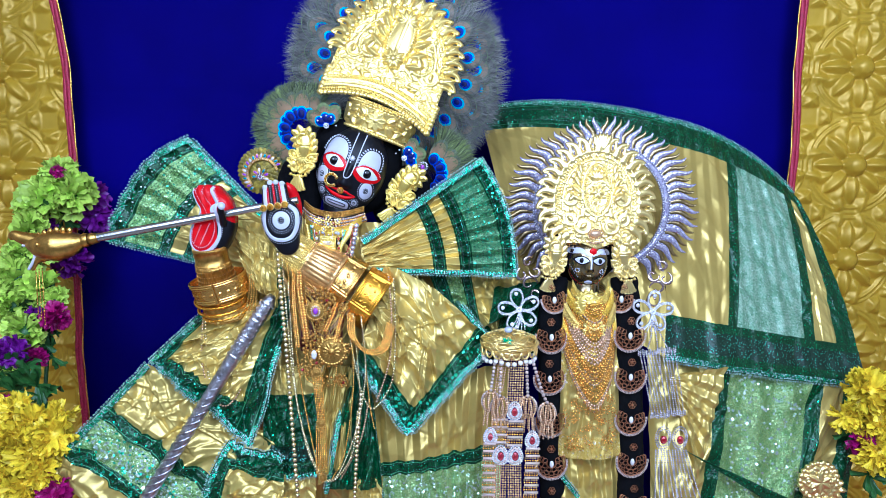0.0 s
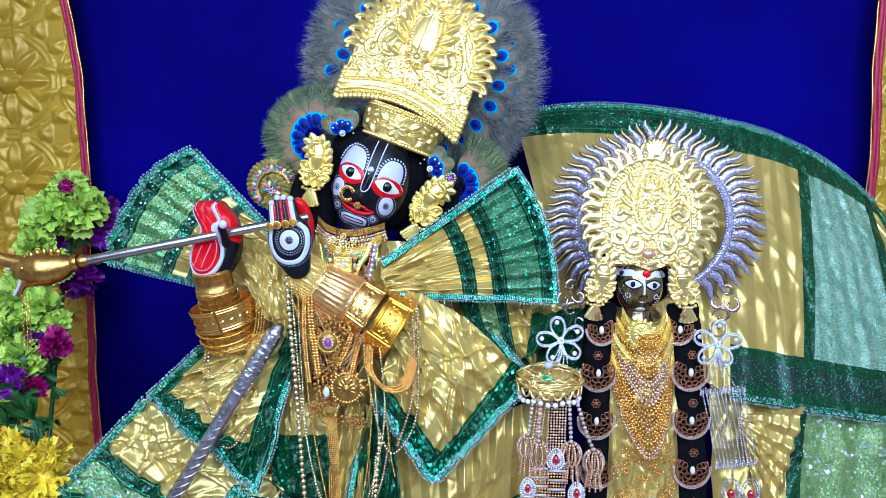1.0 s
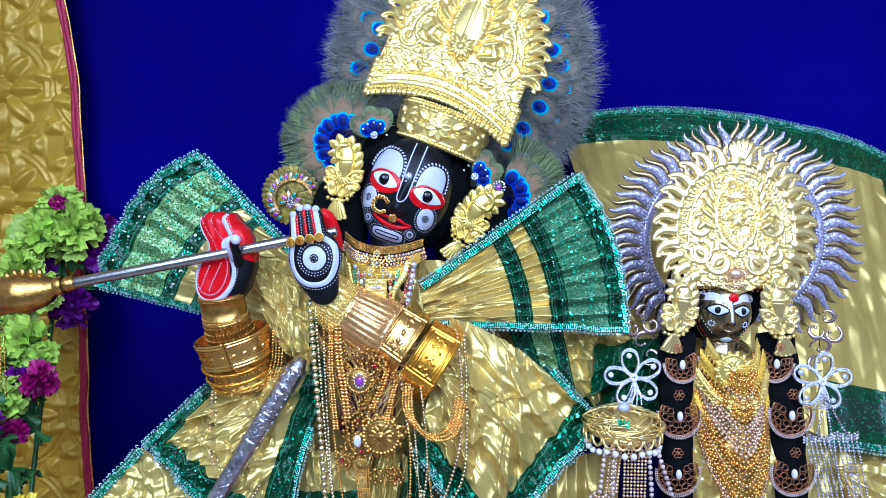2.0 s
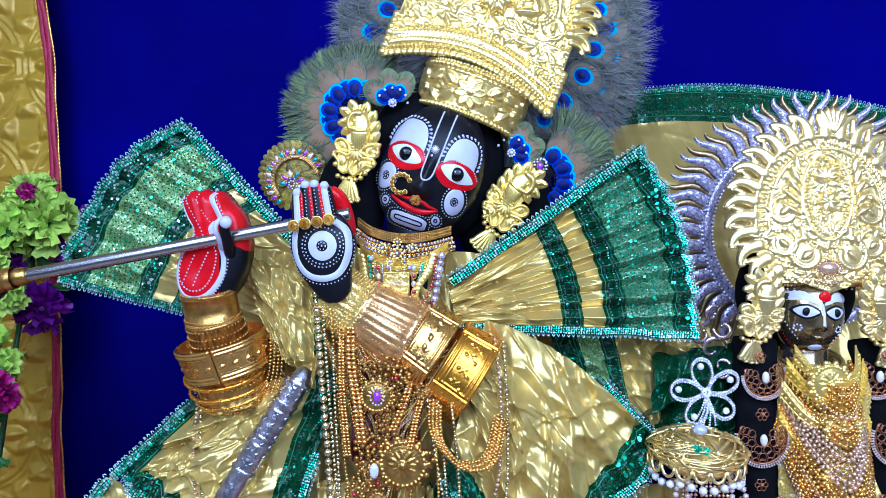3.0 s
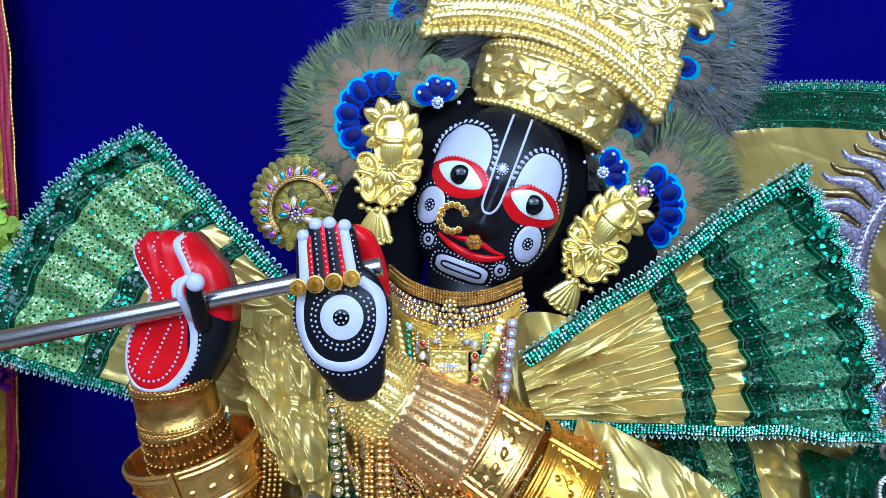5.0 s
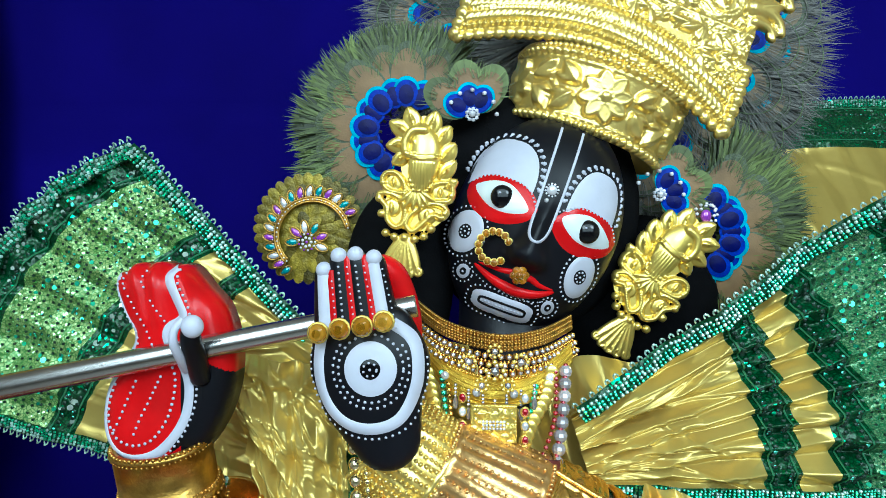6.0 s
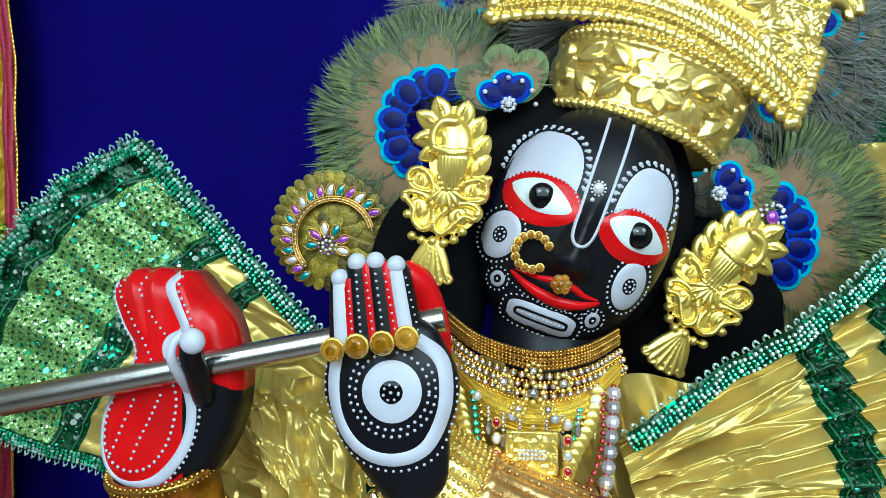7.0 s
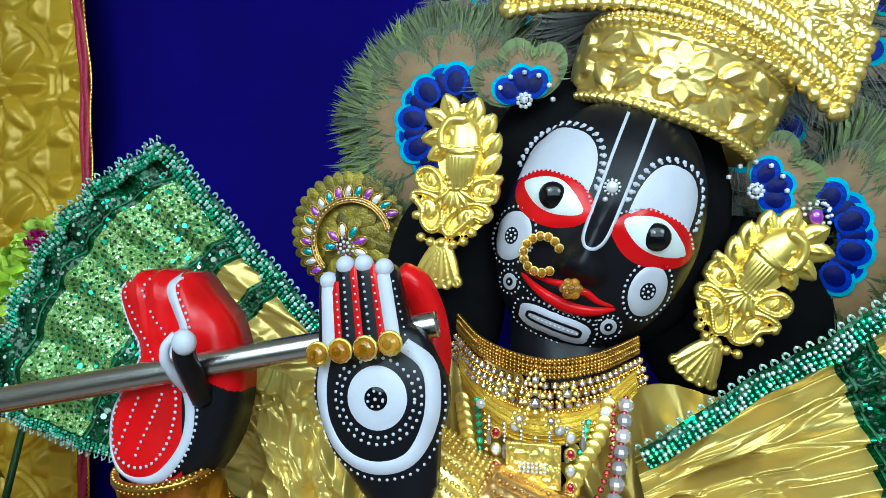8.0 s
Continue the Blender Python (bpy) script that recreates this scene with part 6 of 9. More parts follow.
    scroll([(0.009, -0.006), (0.010, 0.003), (0.018, 0.009), (0.028, 0.010), (0.032, 0.003), (0.030, -0.005), (0.021, -0.007)], (0.031, -0.001))
    scroll([(-0.030, -0.009), (-0.033, -0.003), (-0.026, -0.002), (-0.016, -0.005), (-0.009, -0.014), (-0.010, -0.027), (-0.017, -0.031), (-0.024, -0.025), (-0.025, -0.015)], (-0.033, -0.007))
    scroll([(0.023, -0.010), (0.028, -0.015), (0.024, -0.021), (0.016, -0.019), (0.008, -0.026), (-0.001, -0.034), (-0.007, -0.029), (-0.004, -0.020), (0.006, -0.012), (0.015, -0.009)], (0.026, -0.017))
    for x, y in ((-0.030, -0.020), (-0.025, -0.037), (-0.017, -0.040), (-0.008, -0.040), (0.001, -0.041), (0.009, -0.038), (0.015, -0.031)):
        r.disc(m * x * s, y * s, 0.0038 * s, 0.8, 0.001)
    # tail
    for a in np.linspace(-26, 26, 6):
        r.leaf(m * -0.007 * s, -0.036 * s, ang(-95 + a), 0.040 * s, 0.0052 * s, 0.4, 0.0006, sharp=0.45)
    for a in np.linspace(-27, 27, 5):
        x, y = (-0.007 + 0.035 * np.sin(radians(a - 5))), (-0.038 - 0.034 * np.cos(radians(a - 5)))
        th = np.linspace(0, 2 * np.pi, 14)
        r.disc(m * x * s, y * s, 0.0046 * s, 0.15, 0.0004)
        r.sweep([(m * x * s + 0.0030 * s * np.cos(b), y * s + 0.0030 * s * np.sin(b)) for b in th], 0.0016 * s, None, 1, 0.0008)
    g = Geo()
    right, up = turned(lean)
    r.H *= 1.2
    r.into(g, flat_place(at, right, up, bow), 0.0025)
    part("gold_fish", g, material, t, "pressed gold fish with leaf crest")
    if stones:
        g = Geo()
        R, U = np.array(right), np.array(up)
        for x0, y0 in ((-0.015, 0.058), (-0.019, 0.028)):
            for k in range(12):
                p = np.array(at) + m * (x0 + 0.0045 * np.cos(k * 2.4) * (k / 12) ** 0.5) * s * R + (y0 + 0.0055 * np.sin(k * 2.4) * (k / 12) ** 0.5) * s * U
                g.ball(p + np.array((0, 0.002, 0)), 0.0015 * s)
        part("stone_leaf", g, CRYSTAL, t, "small crystal leaves behind the crest", kind="stuff")
    return t, np.array(right), np.array(up)


ear_ornament((-0.309, 1.492, 1.643), 4, 0.141, "large gold fish earring with leaf crest and fluted tail", 1, flip=-1)
t, R_, U_ = ear_ornament((-0.097, 1.552, 1.566), 39, 0.150, "large gold fish earring with leaf crest and fluted tail", 2, flip=1)
g = Geo()
c = np.array((-0.047, 1.556, 1.625))
for k in range(26):
    a = 2 * np.pi * k / 26
    g.ball(c + R_ * 0.007 * np.cos(a) * (1 + 0.5 * (k % 2)) + U_ * 0.012 * np.sin(a), 0.0018, 0)
g.orb(c + np.array((0, -0.003, 0)), (0.005, 0.003, 0.006), 1)
part("stone_tip", g, [CRYSTAL, AMETHYST], t, "crystal tip with a magenta stone", kind="stuff")


# jewelled crescent beside the face
def crescent_brooch():
    at = (-0.420, 1.556, 1.614)
    t = thing("crescent_brooch", at, "round olive feather brooch with a crescent of crystals", "brooch")
    c = np.array(at)
    OLIVE = mat("olive_feather", (0.20, 0.150, 0.010), 0.4, 0.35, 0.5, 120, 0.4, 500, island=0.6)
    g = Geo()
    n = np.array((0, -1.0, 0))
    for ring, (rad, cnt) in enumerate(((0.043, 32), (0.032, 24), (0.019, 14), (0.006, 5))):
        for k in range(cnt):
            a = 2 * np.pi * (k + 0.5 * ring) / cnt
            d = np.array((np.cos(a), 0, np.sin(a)))
            ellipse_leaf(g, c + d * rad + np.array((0, 0.004 - 0.002 * ring, 0)), unit(np.cross(d, n)), d, n, 0.0062, 0.011, 0)
    part("feather_disc", g, OLIVE, t, "olive scale feathers", kind="stuff")
    hub = c + np.array((0.007, -0.006, -0.007))

    def stone(g, at, d, half, slot):
        """A pointed oval stone in a beaded gold setting, its long axis along d."""
        side = unit(np.cross(d, n))
        th = np.linspace(0, 2 * np.pi, 21)
        rim = at + np.outer(np.cos(th) * half * 1.15, d) + np.outer(np.sin(th) * np.abs(np.sin(th)) ** 0.25 * half * 0.66, side)
        g.tube(rim, 0.0007, 5, 4)
        for e in range(9):
            b = 2 * np.pi * e / 9
            g.ball(at + d * np.cos(b) * half * 0.78 + side * np.sin(b) * half * 0.38, 0.0006, 4)
        top = at + n * 0.0022
        ring = [at + d * np.cos(b) * half * 0.95 + side * np.sin(b) * abs(np.sin(b)) ** 0.25 * half * 0.48 for b in np.arange(10) * np.pi / 5]
        g.add([top, *ring], [(0, 1 + q, 1 + (q + 1) % 10) for q in range(10)], slot)

    g = Geo()
    arc = lambda a, r, y: hub + np.stack([r * np.cos(a), y + 0 * a, r * np.sin(a)], 1)
    a = np.radians(np.arange(12, 226, 4))
    for r in (0.0325, 0.0365):
        g.tube(arc(a, r, -0.001), 0.0009, 6, 4)
    g.tube(arc(a, 0.0345, 0.0008), 0.0018, 6, 4)
    bead_string(g, arc(a, 0.0345, -0.0012), 0.0010, 4.2, 3)
    part("crescent_rim", g, [CRYSTAL, AMETHYST, TEAL_GEM, PEARL, OLD_GOLD], t, "gold channel set with pearls", kind="stuff")
    g = Geo()
    for k, b in enumerate(np.radians(np.linspace(32, 232, 17))):
        d = np.array((np.cos(b), 0, np.sin(b)))
        stone(g, hub + d * 0.0420, unit(d + np.array((0.35 * np.sin(b), 0, -0.35 * np.cos(b)))), 0.0056, (1, 2, 0)[k % 3])
        for e in (-1, 1):
            g.ball(hub + d * 0.0388 + np.cross(d, n) * 0.002 * e, 0.0009, 0)
    part("crystal_crescent", g, [CRYSTAL, AMETHYST, TEAL_GEM, PEARL, OLD_GOLD], t, "pointed crystals with violet and teal stones", kind="stuff")
    g = Geo()
    cc = hub + np.array((-0.005, -0.002, -0.006))
    for k, b in enumerate(np.radians(np.arange(-20, 220, 40))):
        d = np.array((np.cos(b), 0, np.sin(b)))
        stone(g, cc + d * 0.0145, d, 0.0058, (0, 1, 2)[k % 3])
    for r, cnt in ((0.0, 1), (0.0042, 7), (0.0078, 13)):
        for k in range(cnt):
            b = 2 * np.pi * k / cnt
            g.ball(cc + np.array((r * np.cos(b), -0.002 + 0.2 * r, r * np.sin(b))), 0.0017 if r < 0.006 else 0.0013, 1 if r == 0 or (r > 0.006 and k % 2) else 3)
    part("crystal_flower", g, [CRYSTAL, AMETHYST, TEAL_GEM, PEARL, OLD_GOLD], t, "crystal flower with a lilac heart", kind="stuff")


crescent_brooch()


# flute with a bird-headed end
def flute():
    a, b = np.array((-0.302, 1.403, 1.5555)), np.array((-0.716, 1.352, 1.476))
    t = thing("flute", tuple((a + b) / 2), "long steel flute with a gold bird-headed end held in both palms", "flute")
    g = Geo()
    g.tube(np.linspace(a, b, 12), np.linspace(0.0082, 0.0086, 12), 24, 0, caps=False)
    ax = unit(b - a)
    g.lathe([(0.0082, 0.0), (0.0078, -0.0012), (0.0066, -0.0012), (0.0064, 0.012), (0.0001, 0.0125)], a, ax, 0, 24)
    part("tube", g, STEEL, t, "brushed steel tube")
    g = Geo()
    d = unit(b - a)
    w = np.array((0, 0, 1.0)) - d * d[2]
    w = unit(w)
    p = lambda s, h: b + d * s + w * h
    line = catmull([p(-0.02, 0), p(0.01, 0), p(0.045, -0.002), p(0.085, 0.004), p(0.115, 0.018)], 6)
    k = np.linspace(0, 1, len(line))
    g.tube(line, np.interp(k, [0, 0.12, 0.2, 0.35, 0.6, 0.8, 1], [0.010, 0.012, 0.009, 0.022, 0.032, 0.024, 0.008]), 18, 0)
    g.tube(catmull([p(0.09, 0.014), p(0.118, 0.026), p(0.134, 0.036), p(0.138, 0.032)], 6), np.linspace(0.016, 0.006, 19), 10, 0)
    g.ball(p(0.138, 0.034), 0.0085, 0)
    g.tube(catmull([p(0.085, -0.016), p(0.105, -0.022), p(0.118, -0.040)], 6), np.linspace(0.012, 0.003, 13), 8, 0)
    for q in range(7):
        g.orb(p(0.03 + 0.012 * q, 0.024 + 0.006 * np.sin(q * 0.6)), (0.006, 0.004, 0.008), 0, nu=8, nv=6)
    g.lathe([(0.0135, -0.006), (0.0145, 0.0), (0.0135, 0.006)], b + d * 0.004, d, 0)
    g.orb(p(0.082, 0.008) - np.array((0, 0.026, 0)), (0.005, 0.003, 0.005), 0)
    part("bird_head", g, OLD_GOLD, t, "chased gold bird head with crest and beak")
    g = Geo()
    g.tube(catmull([p(0.115, 0.012), p(0.094, 0.004), p(0.100, -0.018), p(0.116, -0.038)], 6) + np.array((-0.006, -0.006, 0)), 0.0032, 6, 0)
    part("beak_lining", g, WHITE, t, "white rim of the open beak")
    g = Geo()
    for sx in (0.0, 0.006, 0.012):
        q = p(0.112 - sx, -0.040)
        g.tube([q, q + np.array((0, -0.002, -0.09 - sx * 2))], 0.0009, 4)
        bead_string(g, np.array([q, q + np.array((0, -0.002, -0.09 - sx * 2))]), 0.0017, 4.0)
    part("chain_drop", g, GOLD_BEAD, t, "thin hanging gold chains")


flute()


def staff():
    a, b = np.array((-0.3575, 1.396, 1.356)), np.array((-0.63, 1.30, 0.46))
    low = np.array((-0.614, 1.335, 0.938))
    d = unit(low - a)
    b = a + d * ((a[2] - 0.46) / -d[2])
    t = thing("staff", tuple(b), "chased silver ceremonial staff leaning against the robe", "staff")
    g = Geo()
    g.tube(np.linspace(a, b, 60), np.interp(np.linspace(0, 1, 60), [0, 0.02, 0.12, 0.3, 1], [0.008, 0.0155, 0.0155, 0.0130, 0.0115]), 20)
    L = np.linalg.norm(b - a)
    for s in (0.02, 0.05, 0.062, 0.10, 0.112, 0.15):
        g.lathe([(0.0145, -0.004), (0.0172, 0), (0.0145, 0.004)], a + d * s, d)
    part("shaft", g, SILVER, t, "silver shaft")
    g = Geo()
    s1, s2 = unit(np.cross(d, (0, 1, 0))), None
    s2 = np.cross(d, s1)
    for ph in range(4):
        s = np.linspace(0.16, min(L, 0.95), 190)
        an = s * 75 + ph * np.pi / 2
        g.tube(a + s[:, None] * d + 0.0120 * (np.cos(an)[:, None] * s1 + np.sin(an)[:, None] * s2), 0.0028, 5)
    for s in np.arange(0.024, 0.155, 0.014):
        for k in range(7):
            an = k * 0.898 + s * 60
            q = np.cos(an) * s1 + np.sin(an) * s2
            q2 = np.cos(an + 0.35) * s1 + np.sin(an + 0.35) * s2
            g.tube([a + (s - 0.005) * d + 0.0145 * q, a + s * d + 0.0156 * q2, a + (s + 0.005) * d + 0.0145 * q], [0.0008, 0.0020, 0.0008], 5)
    part("spiral_chasing", g, SILVER, t, "spiral ribs and chased collar")


staff()


# ---- jewels of the dark statue ----
def cuff(parent, name, a, b, r0, r1, material, rows, seed, label="", oval_=1.0, segments=26, gems=0.0016, bead=None):
    """A cuff round the arm between a and b: ribs along it, bead rims, and small pressed bosses in rows."""
    a, b = np.asarray(a, float), np.asarray(b, float)
    d = unit(b - a)
    L = np.linalg.norm(b - a)
    s = unit(np.cross(d, (0, 1, 0)))
    n = np.cross(s, d)
    n = n if n[1] < 0 else -n
    g = Geo()
    th = np.linspace(0, 2 * np.pi, segments * 6, endpoint=False)
    prof = [(-0.0025, 0), (0.0, 0.0), (0.002, 0.03), (0.002, 0.08), (0.0, 0.1), (0.0, 0.9), (0.002, 0.92), (0.002, 0.97), (0, 1.0), (-0.0025, 1.0)]
    P = []
    for h, k in prof:
        R = r0 + (r1 - r0) * k + h + (0.0016 * np.abs(np.sin(th * segments / 2)) if 0.05 < k < 0.95 else 0)
        R = np.broadcast_to(R, th.shape)
        P.append(a + d * L * k + (R * np.cos(th))[:, None] * s + (R * np.sin(th) * oval_)[:, None] * n)
    g.grid(np.array(P), 0, True)
    body = part(name, g, material, parent, label)
    q = Geo()
    rng = np.random.RandomState(seed)
    for k in np.linspace(0.12, 0.88, rows):
        R = r0 + (r1 - r0) * k + 0.002
        cnt = int(2 * np.pi * R / (gems * 3.1))
        for x in np.linspace(0, 2 * np.pi, cnt, endpoint=False):
            if np.sin(x) < -0.35:
                continue
            q.ball(a + d * L * k + R * np.cos(x) * s + R * np.sin(x) * oval_ * n, gems * rng.uniform(0.8, 1.1))
    if not rows:
        # small stones along every second flute
        for x in np.linspace(0, 2 * np.pi, segments, endpoint=False):
            if np.sin(x) > -0.2:
                for k in np.linspace(0.1, 0.9, 13):
                    R = r0 + (r1 - r0) * k + 0.0016
                    q.ball(a + d * L * k + R * np.cos(x) * s + R * np.sin(x) * oval_ * n, gems * (1.25 if rng.rand() < 0.25 else 0.85), 0)
    for k in (0.0, 1.0):
        R = r0 + (r1 - r0) * k + 0.001
        for x in np.linspace(0, 2 * np.pi, int(2 * np.pi * R / 0.0042), endpoint=False):
            q.ball(a + d * L * k + R * np.cos(x) * s + R * np.sin(x) * oval_ * n, 0.0019)
    part("beadwork", q, bead or material, body, kind="stuff")
    return body

def plated_bracelet(parent, a, b, r0, r1, material, label, turn=0.0, plates=5, oval_=0.9, chevrons=True):
    """A wide bracelet of hinged curved plates, each pressed with a frame, slanting lines and small bosses."""
    a, b = np.asarray(a, float), np.asarray(b, float)
    d, L = unit(b - a), np.linalg.norm(b - a)
    s = unit(np.cross(d, (0, 1, 0)))
    n = np.cross(s, d)
    n = n if n[1] < 0 else -n
    holder = None
    for k in range(plates):
        span = 2 * np.pi / plates
        w = span * (r0 + r1) / 2
        r = Relief(-w / 2, w / 2, 0, L, 0.0011)
        r.plate(np.minimum(w / 2 - 0.0006 - np.abs(r.X), 0.5 * L - np.abs(r.Y - L / 2)))
        hw = w / 2 - 0.003
        for e in (0.0025, 0.0075):
            r.sweep([(-hw, e), (hw, e)], 0.0017, None, 1, 0.0004, False)
            r.sweep([(-hw, L - e), (hw, L - e)], 0.0017, None, 1, 0.0004, False)
        for e in (-1, 1):
            r.sweep([(e * hw, 0.002), (e * hw, L - 0.002)], 0.0016, None, 1, 0.0003, False)
        r.beads([(-hw, 0.0118), (hw, 0.0118)], 0.0011, 2.3, 1, 0, False)
        r.beads([(-hw, L - 0.0118), (hw, L - 0.0118)], 0.0011, 2.3, 1, 0, False)
        if chevrons:
            for x in np.linspace(-hw + 0.006, hw - 0.006, 5):
                r.leaf(x - 0.004, L * 0.5, 20, 0.010, 0.0030, 0.7, 0.0, False)
                r.sweep([(x, L * 0.32), (x + 0.005, L * 0.40)], 0.0009, None, 1, 0, False)
                r.sweep([(x, L * 0.68), (x + 0.005, L * 0.60)], 0.0009, None, 1, 0, False)
        else:
            for x in np.linspace(-hw + 0.008, hw - 0.008, 4):
                r.disc(x, L * 0.36, 0.0022, 0.9, 0, False)
                r.disc(x + 0.005, L * 0.64, 0.0022, 0.9, 0, False)
                r.sweep([(x - 0.004, L * 0.42), (x + 0.004, L * 0.58)], 0.0009, None, 1, 0, False)
                r.sweep([(x + 0.004, L * 0.42), (x - 0.004, L * 0.58)], 0.0009, None, 1, 0, False)

        def round_arm(P, k=k):
            th = radians(turn) + span * k + P[:, :1] / ((r0 + r1) / 2)
            R = r0 + (r1 - r0) * P[:, 1:2] / L + P[:, 2:3]
            return a + d * P[:, 1:2] + R * np.cos(th) * s + R * np.sin(th) * oval_ * n
        g = Geo()
        r.into(g, round_arm, 0.0022)
        holder = part("plate", g, material, parent, label if k == 0 else "")
    return holder


ORANGE_GOLD = mat("orange_gold", (0.98, 0.47, 0.03), 0.26, 0.95, 0.2, 40, 0.2, 120)
PLATE_GOLD = mat("pressed_gold_plate", (0.95, 0.56, 0.13), 0.27, 1.0, 0.25, 60, 0.25, 200)
KNURLED = mat("knurled_gold", (0.92, 0.62, 0.07), 0.42, 0.75, 0.2, 60, 0.5, 900)
ROSE_GOLD = mat("rose_gold", (0.88, 0.54, 0.20), 0.32, 0.92, 0.25, 80, 0.3, 260)
t = thing("arm_cuffs", (-0.212, 1.430, 1.379), "stack of wide embossed gold cuffs on the bent forearm", "bracelet", "arm cuffs")
cuff(t, "filigree_cuff", (-0.333, 1.430, 1.455), (-0.290, 1.430, 1.423), 0.037, 0.043, PALE_GOLD, 11, 1, "pierced gold cuff", 0.9, 22, 0.0019)
cuff(t, "fluted_cuff", (-0.291, 1.432, 1.425), (-0.226, 1.432, 1.389), 0.044, 0.054, ROSE_GOLD, 0, 2, "fluted rose gold cuff set with beads", 0.9, 30, 0.0013, ROSE_GOLD)
plated_bracelet(t, (-0.234, 1.440, 1.391), (-0.193, 1.440, 1.363), 0.058, 0.062, PLATE_GOLD, "pressed gold bracelet plates", 62)
plated_bracelet(t, (-0.186, 1.445, 1.358), (-0.141, 1.445, 1.329), 0.062, 0.066, ORANGE_GOLD, "pressed orange gold bracelet plates", 66, 5, 0.9, False)
t = thing("arm_cuffs", (-0.472, 1.420, 1.388), "gold cuff and loose bangles on the raised forearm", "bracelet", "arm cuffs")
cuff(t, "leaf_cuff", (-0.488, 1.402, 1.457), (-0.485, 1.410, 1.418), 0.034, 0.034, OLD_GOLD, 2, 5, "smooth old gold cuff", 0.9, 4, 0.0012)
cuff(t, "plaited_cuff", (-0.485, 1.410, 1.419), (-0.477, 1.425, 1.366), 0.0345, 0.039, OLD_GOLD, 5, 6, "plaited old gold cuff", 0.9, 26, 0.0018)
plated_bracelet(t, (-0.484, 1.428, 1.390), (-0.474, 1.436, 1.345), 0.061, 0.056, PLATE_GOLD, "wide loose bangle of pressed plates", 40, 4)
cuff(t, "forearm_band", (-0.477, 1.430, 1.365), (-0.471, 1.450, 1.302), 0.040, 0.046, OLD_GOLD, 5, 8, "dull gold forearm band", 0.9, 20, 0.002)
for k, (x, y, r, tilt) in enumerate(((372, 720, 0.052, 14), (382, 742, 0.051, 20), (394, 756, 0.050, 26))):
    g = Geo()
    c0 = np.array((((-0.483, 1.440, 1.341)), ((-0.479, 1.445, 1.324)), ((-0.473, 1.450, 1.313)))[k])
    a = np.linspace(0, 2 * np.pi, 60, endpoint=False)
    pts = c0 + np.stack([r * np.cos(a), -0.8 * r * np.sin(a), 0.35 * r * np.cos(a) * np.tan(radians(tilt)) - 0.016 * np.sin(a)], 1)
    g.tube(pts, 0.0035, 8, 0, True)
    for a1 in a[::2]:
        g.ball(c0 + np.array((r * 1.03 * np.cos(a1), -0.84 * r * np.sin(a1), 0.35 * r * np.cos(a1) * np.tan(radians(tilt)) - 0.016 * np.sin(a1))), 0.0026)
    part("bangle", g, ORANGE_GOLD, t, "slim loose gold bangle set with bosses")
g = Geo()
for k in range(4):
    a0, b0 = np.array((-0.415, 1.430, 1.393)) + np.array((0.004 * k, 0.003 * k, 0)), np.array((-0.438, 1.440, 1.294)) + np.array((0.006 * k, 0, -0.002 * k))
    bead_string(g, catmull([a0, (a0 + b0) / 2 + np.array((0.008, -0.004, 0)), b0], 10), 0.0023, 2.1, 0, k)
part("bead_strand", g, GOLD_BEAD, t, "beaded gold strands", kind="stuff")

# nose ring, forehead stone and finger rings
f = Face()
t = thing("nose_ring", tuple(f.at(np.array(-0.028), np.array(-0.041), 0.01)), "open nose ring of yellow stones with a hanging stone", "nose ring")
for k, a in enumerate(np.linspace(42, 318, 12)):
    p = f.at(np.array(-0.028 + 0.0128 * np.cos(radians(a))), np.array(-0.041 + 0.0128 * np.sin(radians(a))), 0)
    p[1] = f.at(np.array(-0.03), np.array(-0.041), 0.009)[1]
    g = Geo()
    g.orb(p, (0.0029, 0.0028, 0.0029), 0, nu=8, nv=6)
    a2 = np.linspace(0, 2 * np.pi, 10, endpoint=False)
    g.tube(p + np.stack([0.0030 * np.cos(a2), 0 * a2 + 0.0005, 0.0030 * np.sin(a2)], 1), 0.0006, 4, 1, True)
    part("stone", g, [TOPAZ, GOLD], t)
g = Geo()
a = np.radians(np.linspace(42, 318, 30))
pts = f.at(-0.028 + 0.0118 * np.cos(a), -0.041 + 0.0118 * np.sin(a), 0)
pts[:, 1] = f.at(np.array(-0.03), np.array(-0.041), 0.007)[1]
g.tube(pts, 0.0010, 6)
part("wire", g, OLD_GOLD, t)
c = f.at(np.array(0.0), np.array(-0.0545), 0.012)
g = Geo()
for k in range(6):
    g.orb(c + np.array((0.0045 * np.cos(k * 1.047), 0.001, 0.0045 * np.sin(k * 1.047))), (0.0038, 0.002, 0.0034), 0, nu=8, nv=6)
g.orb(c, (0.004, 0.003, 0.004), 0, nu=8, nv=6)
part("hanging_stone", g, TOPAZ, t, "yellow flower stone")
t = thing("forehead_stone", tuple(f.at(np.array(-0.002), np.array(0.020), 0.001)), "small round crystal set on the brow mark", "jewel")
g = Geo()
c = f.at(np.array(-0.002), np.array(0.020), 0.001)
g.orb(c, (0.0042, 0.003, 0.0042), 0)
for k in range(12):
    g.ball(c + np.array((0.0052 * np.cos(k * 0.524), 0, 0.0052 * np.sin(k * 0.524))), 0.0011, 0)
g.ball(f.at(np.array(-0.003), np.array(0.0105), 0.0), 0.0022, 0)
part("stone", g, CRYSTAL, t)
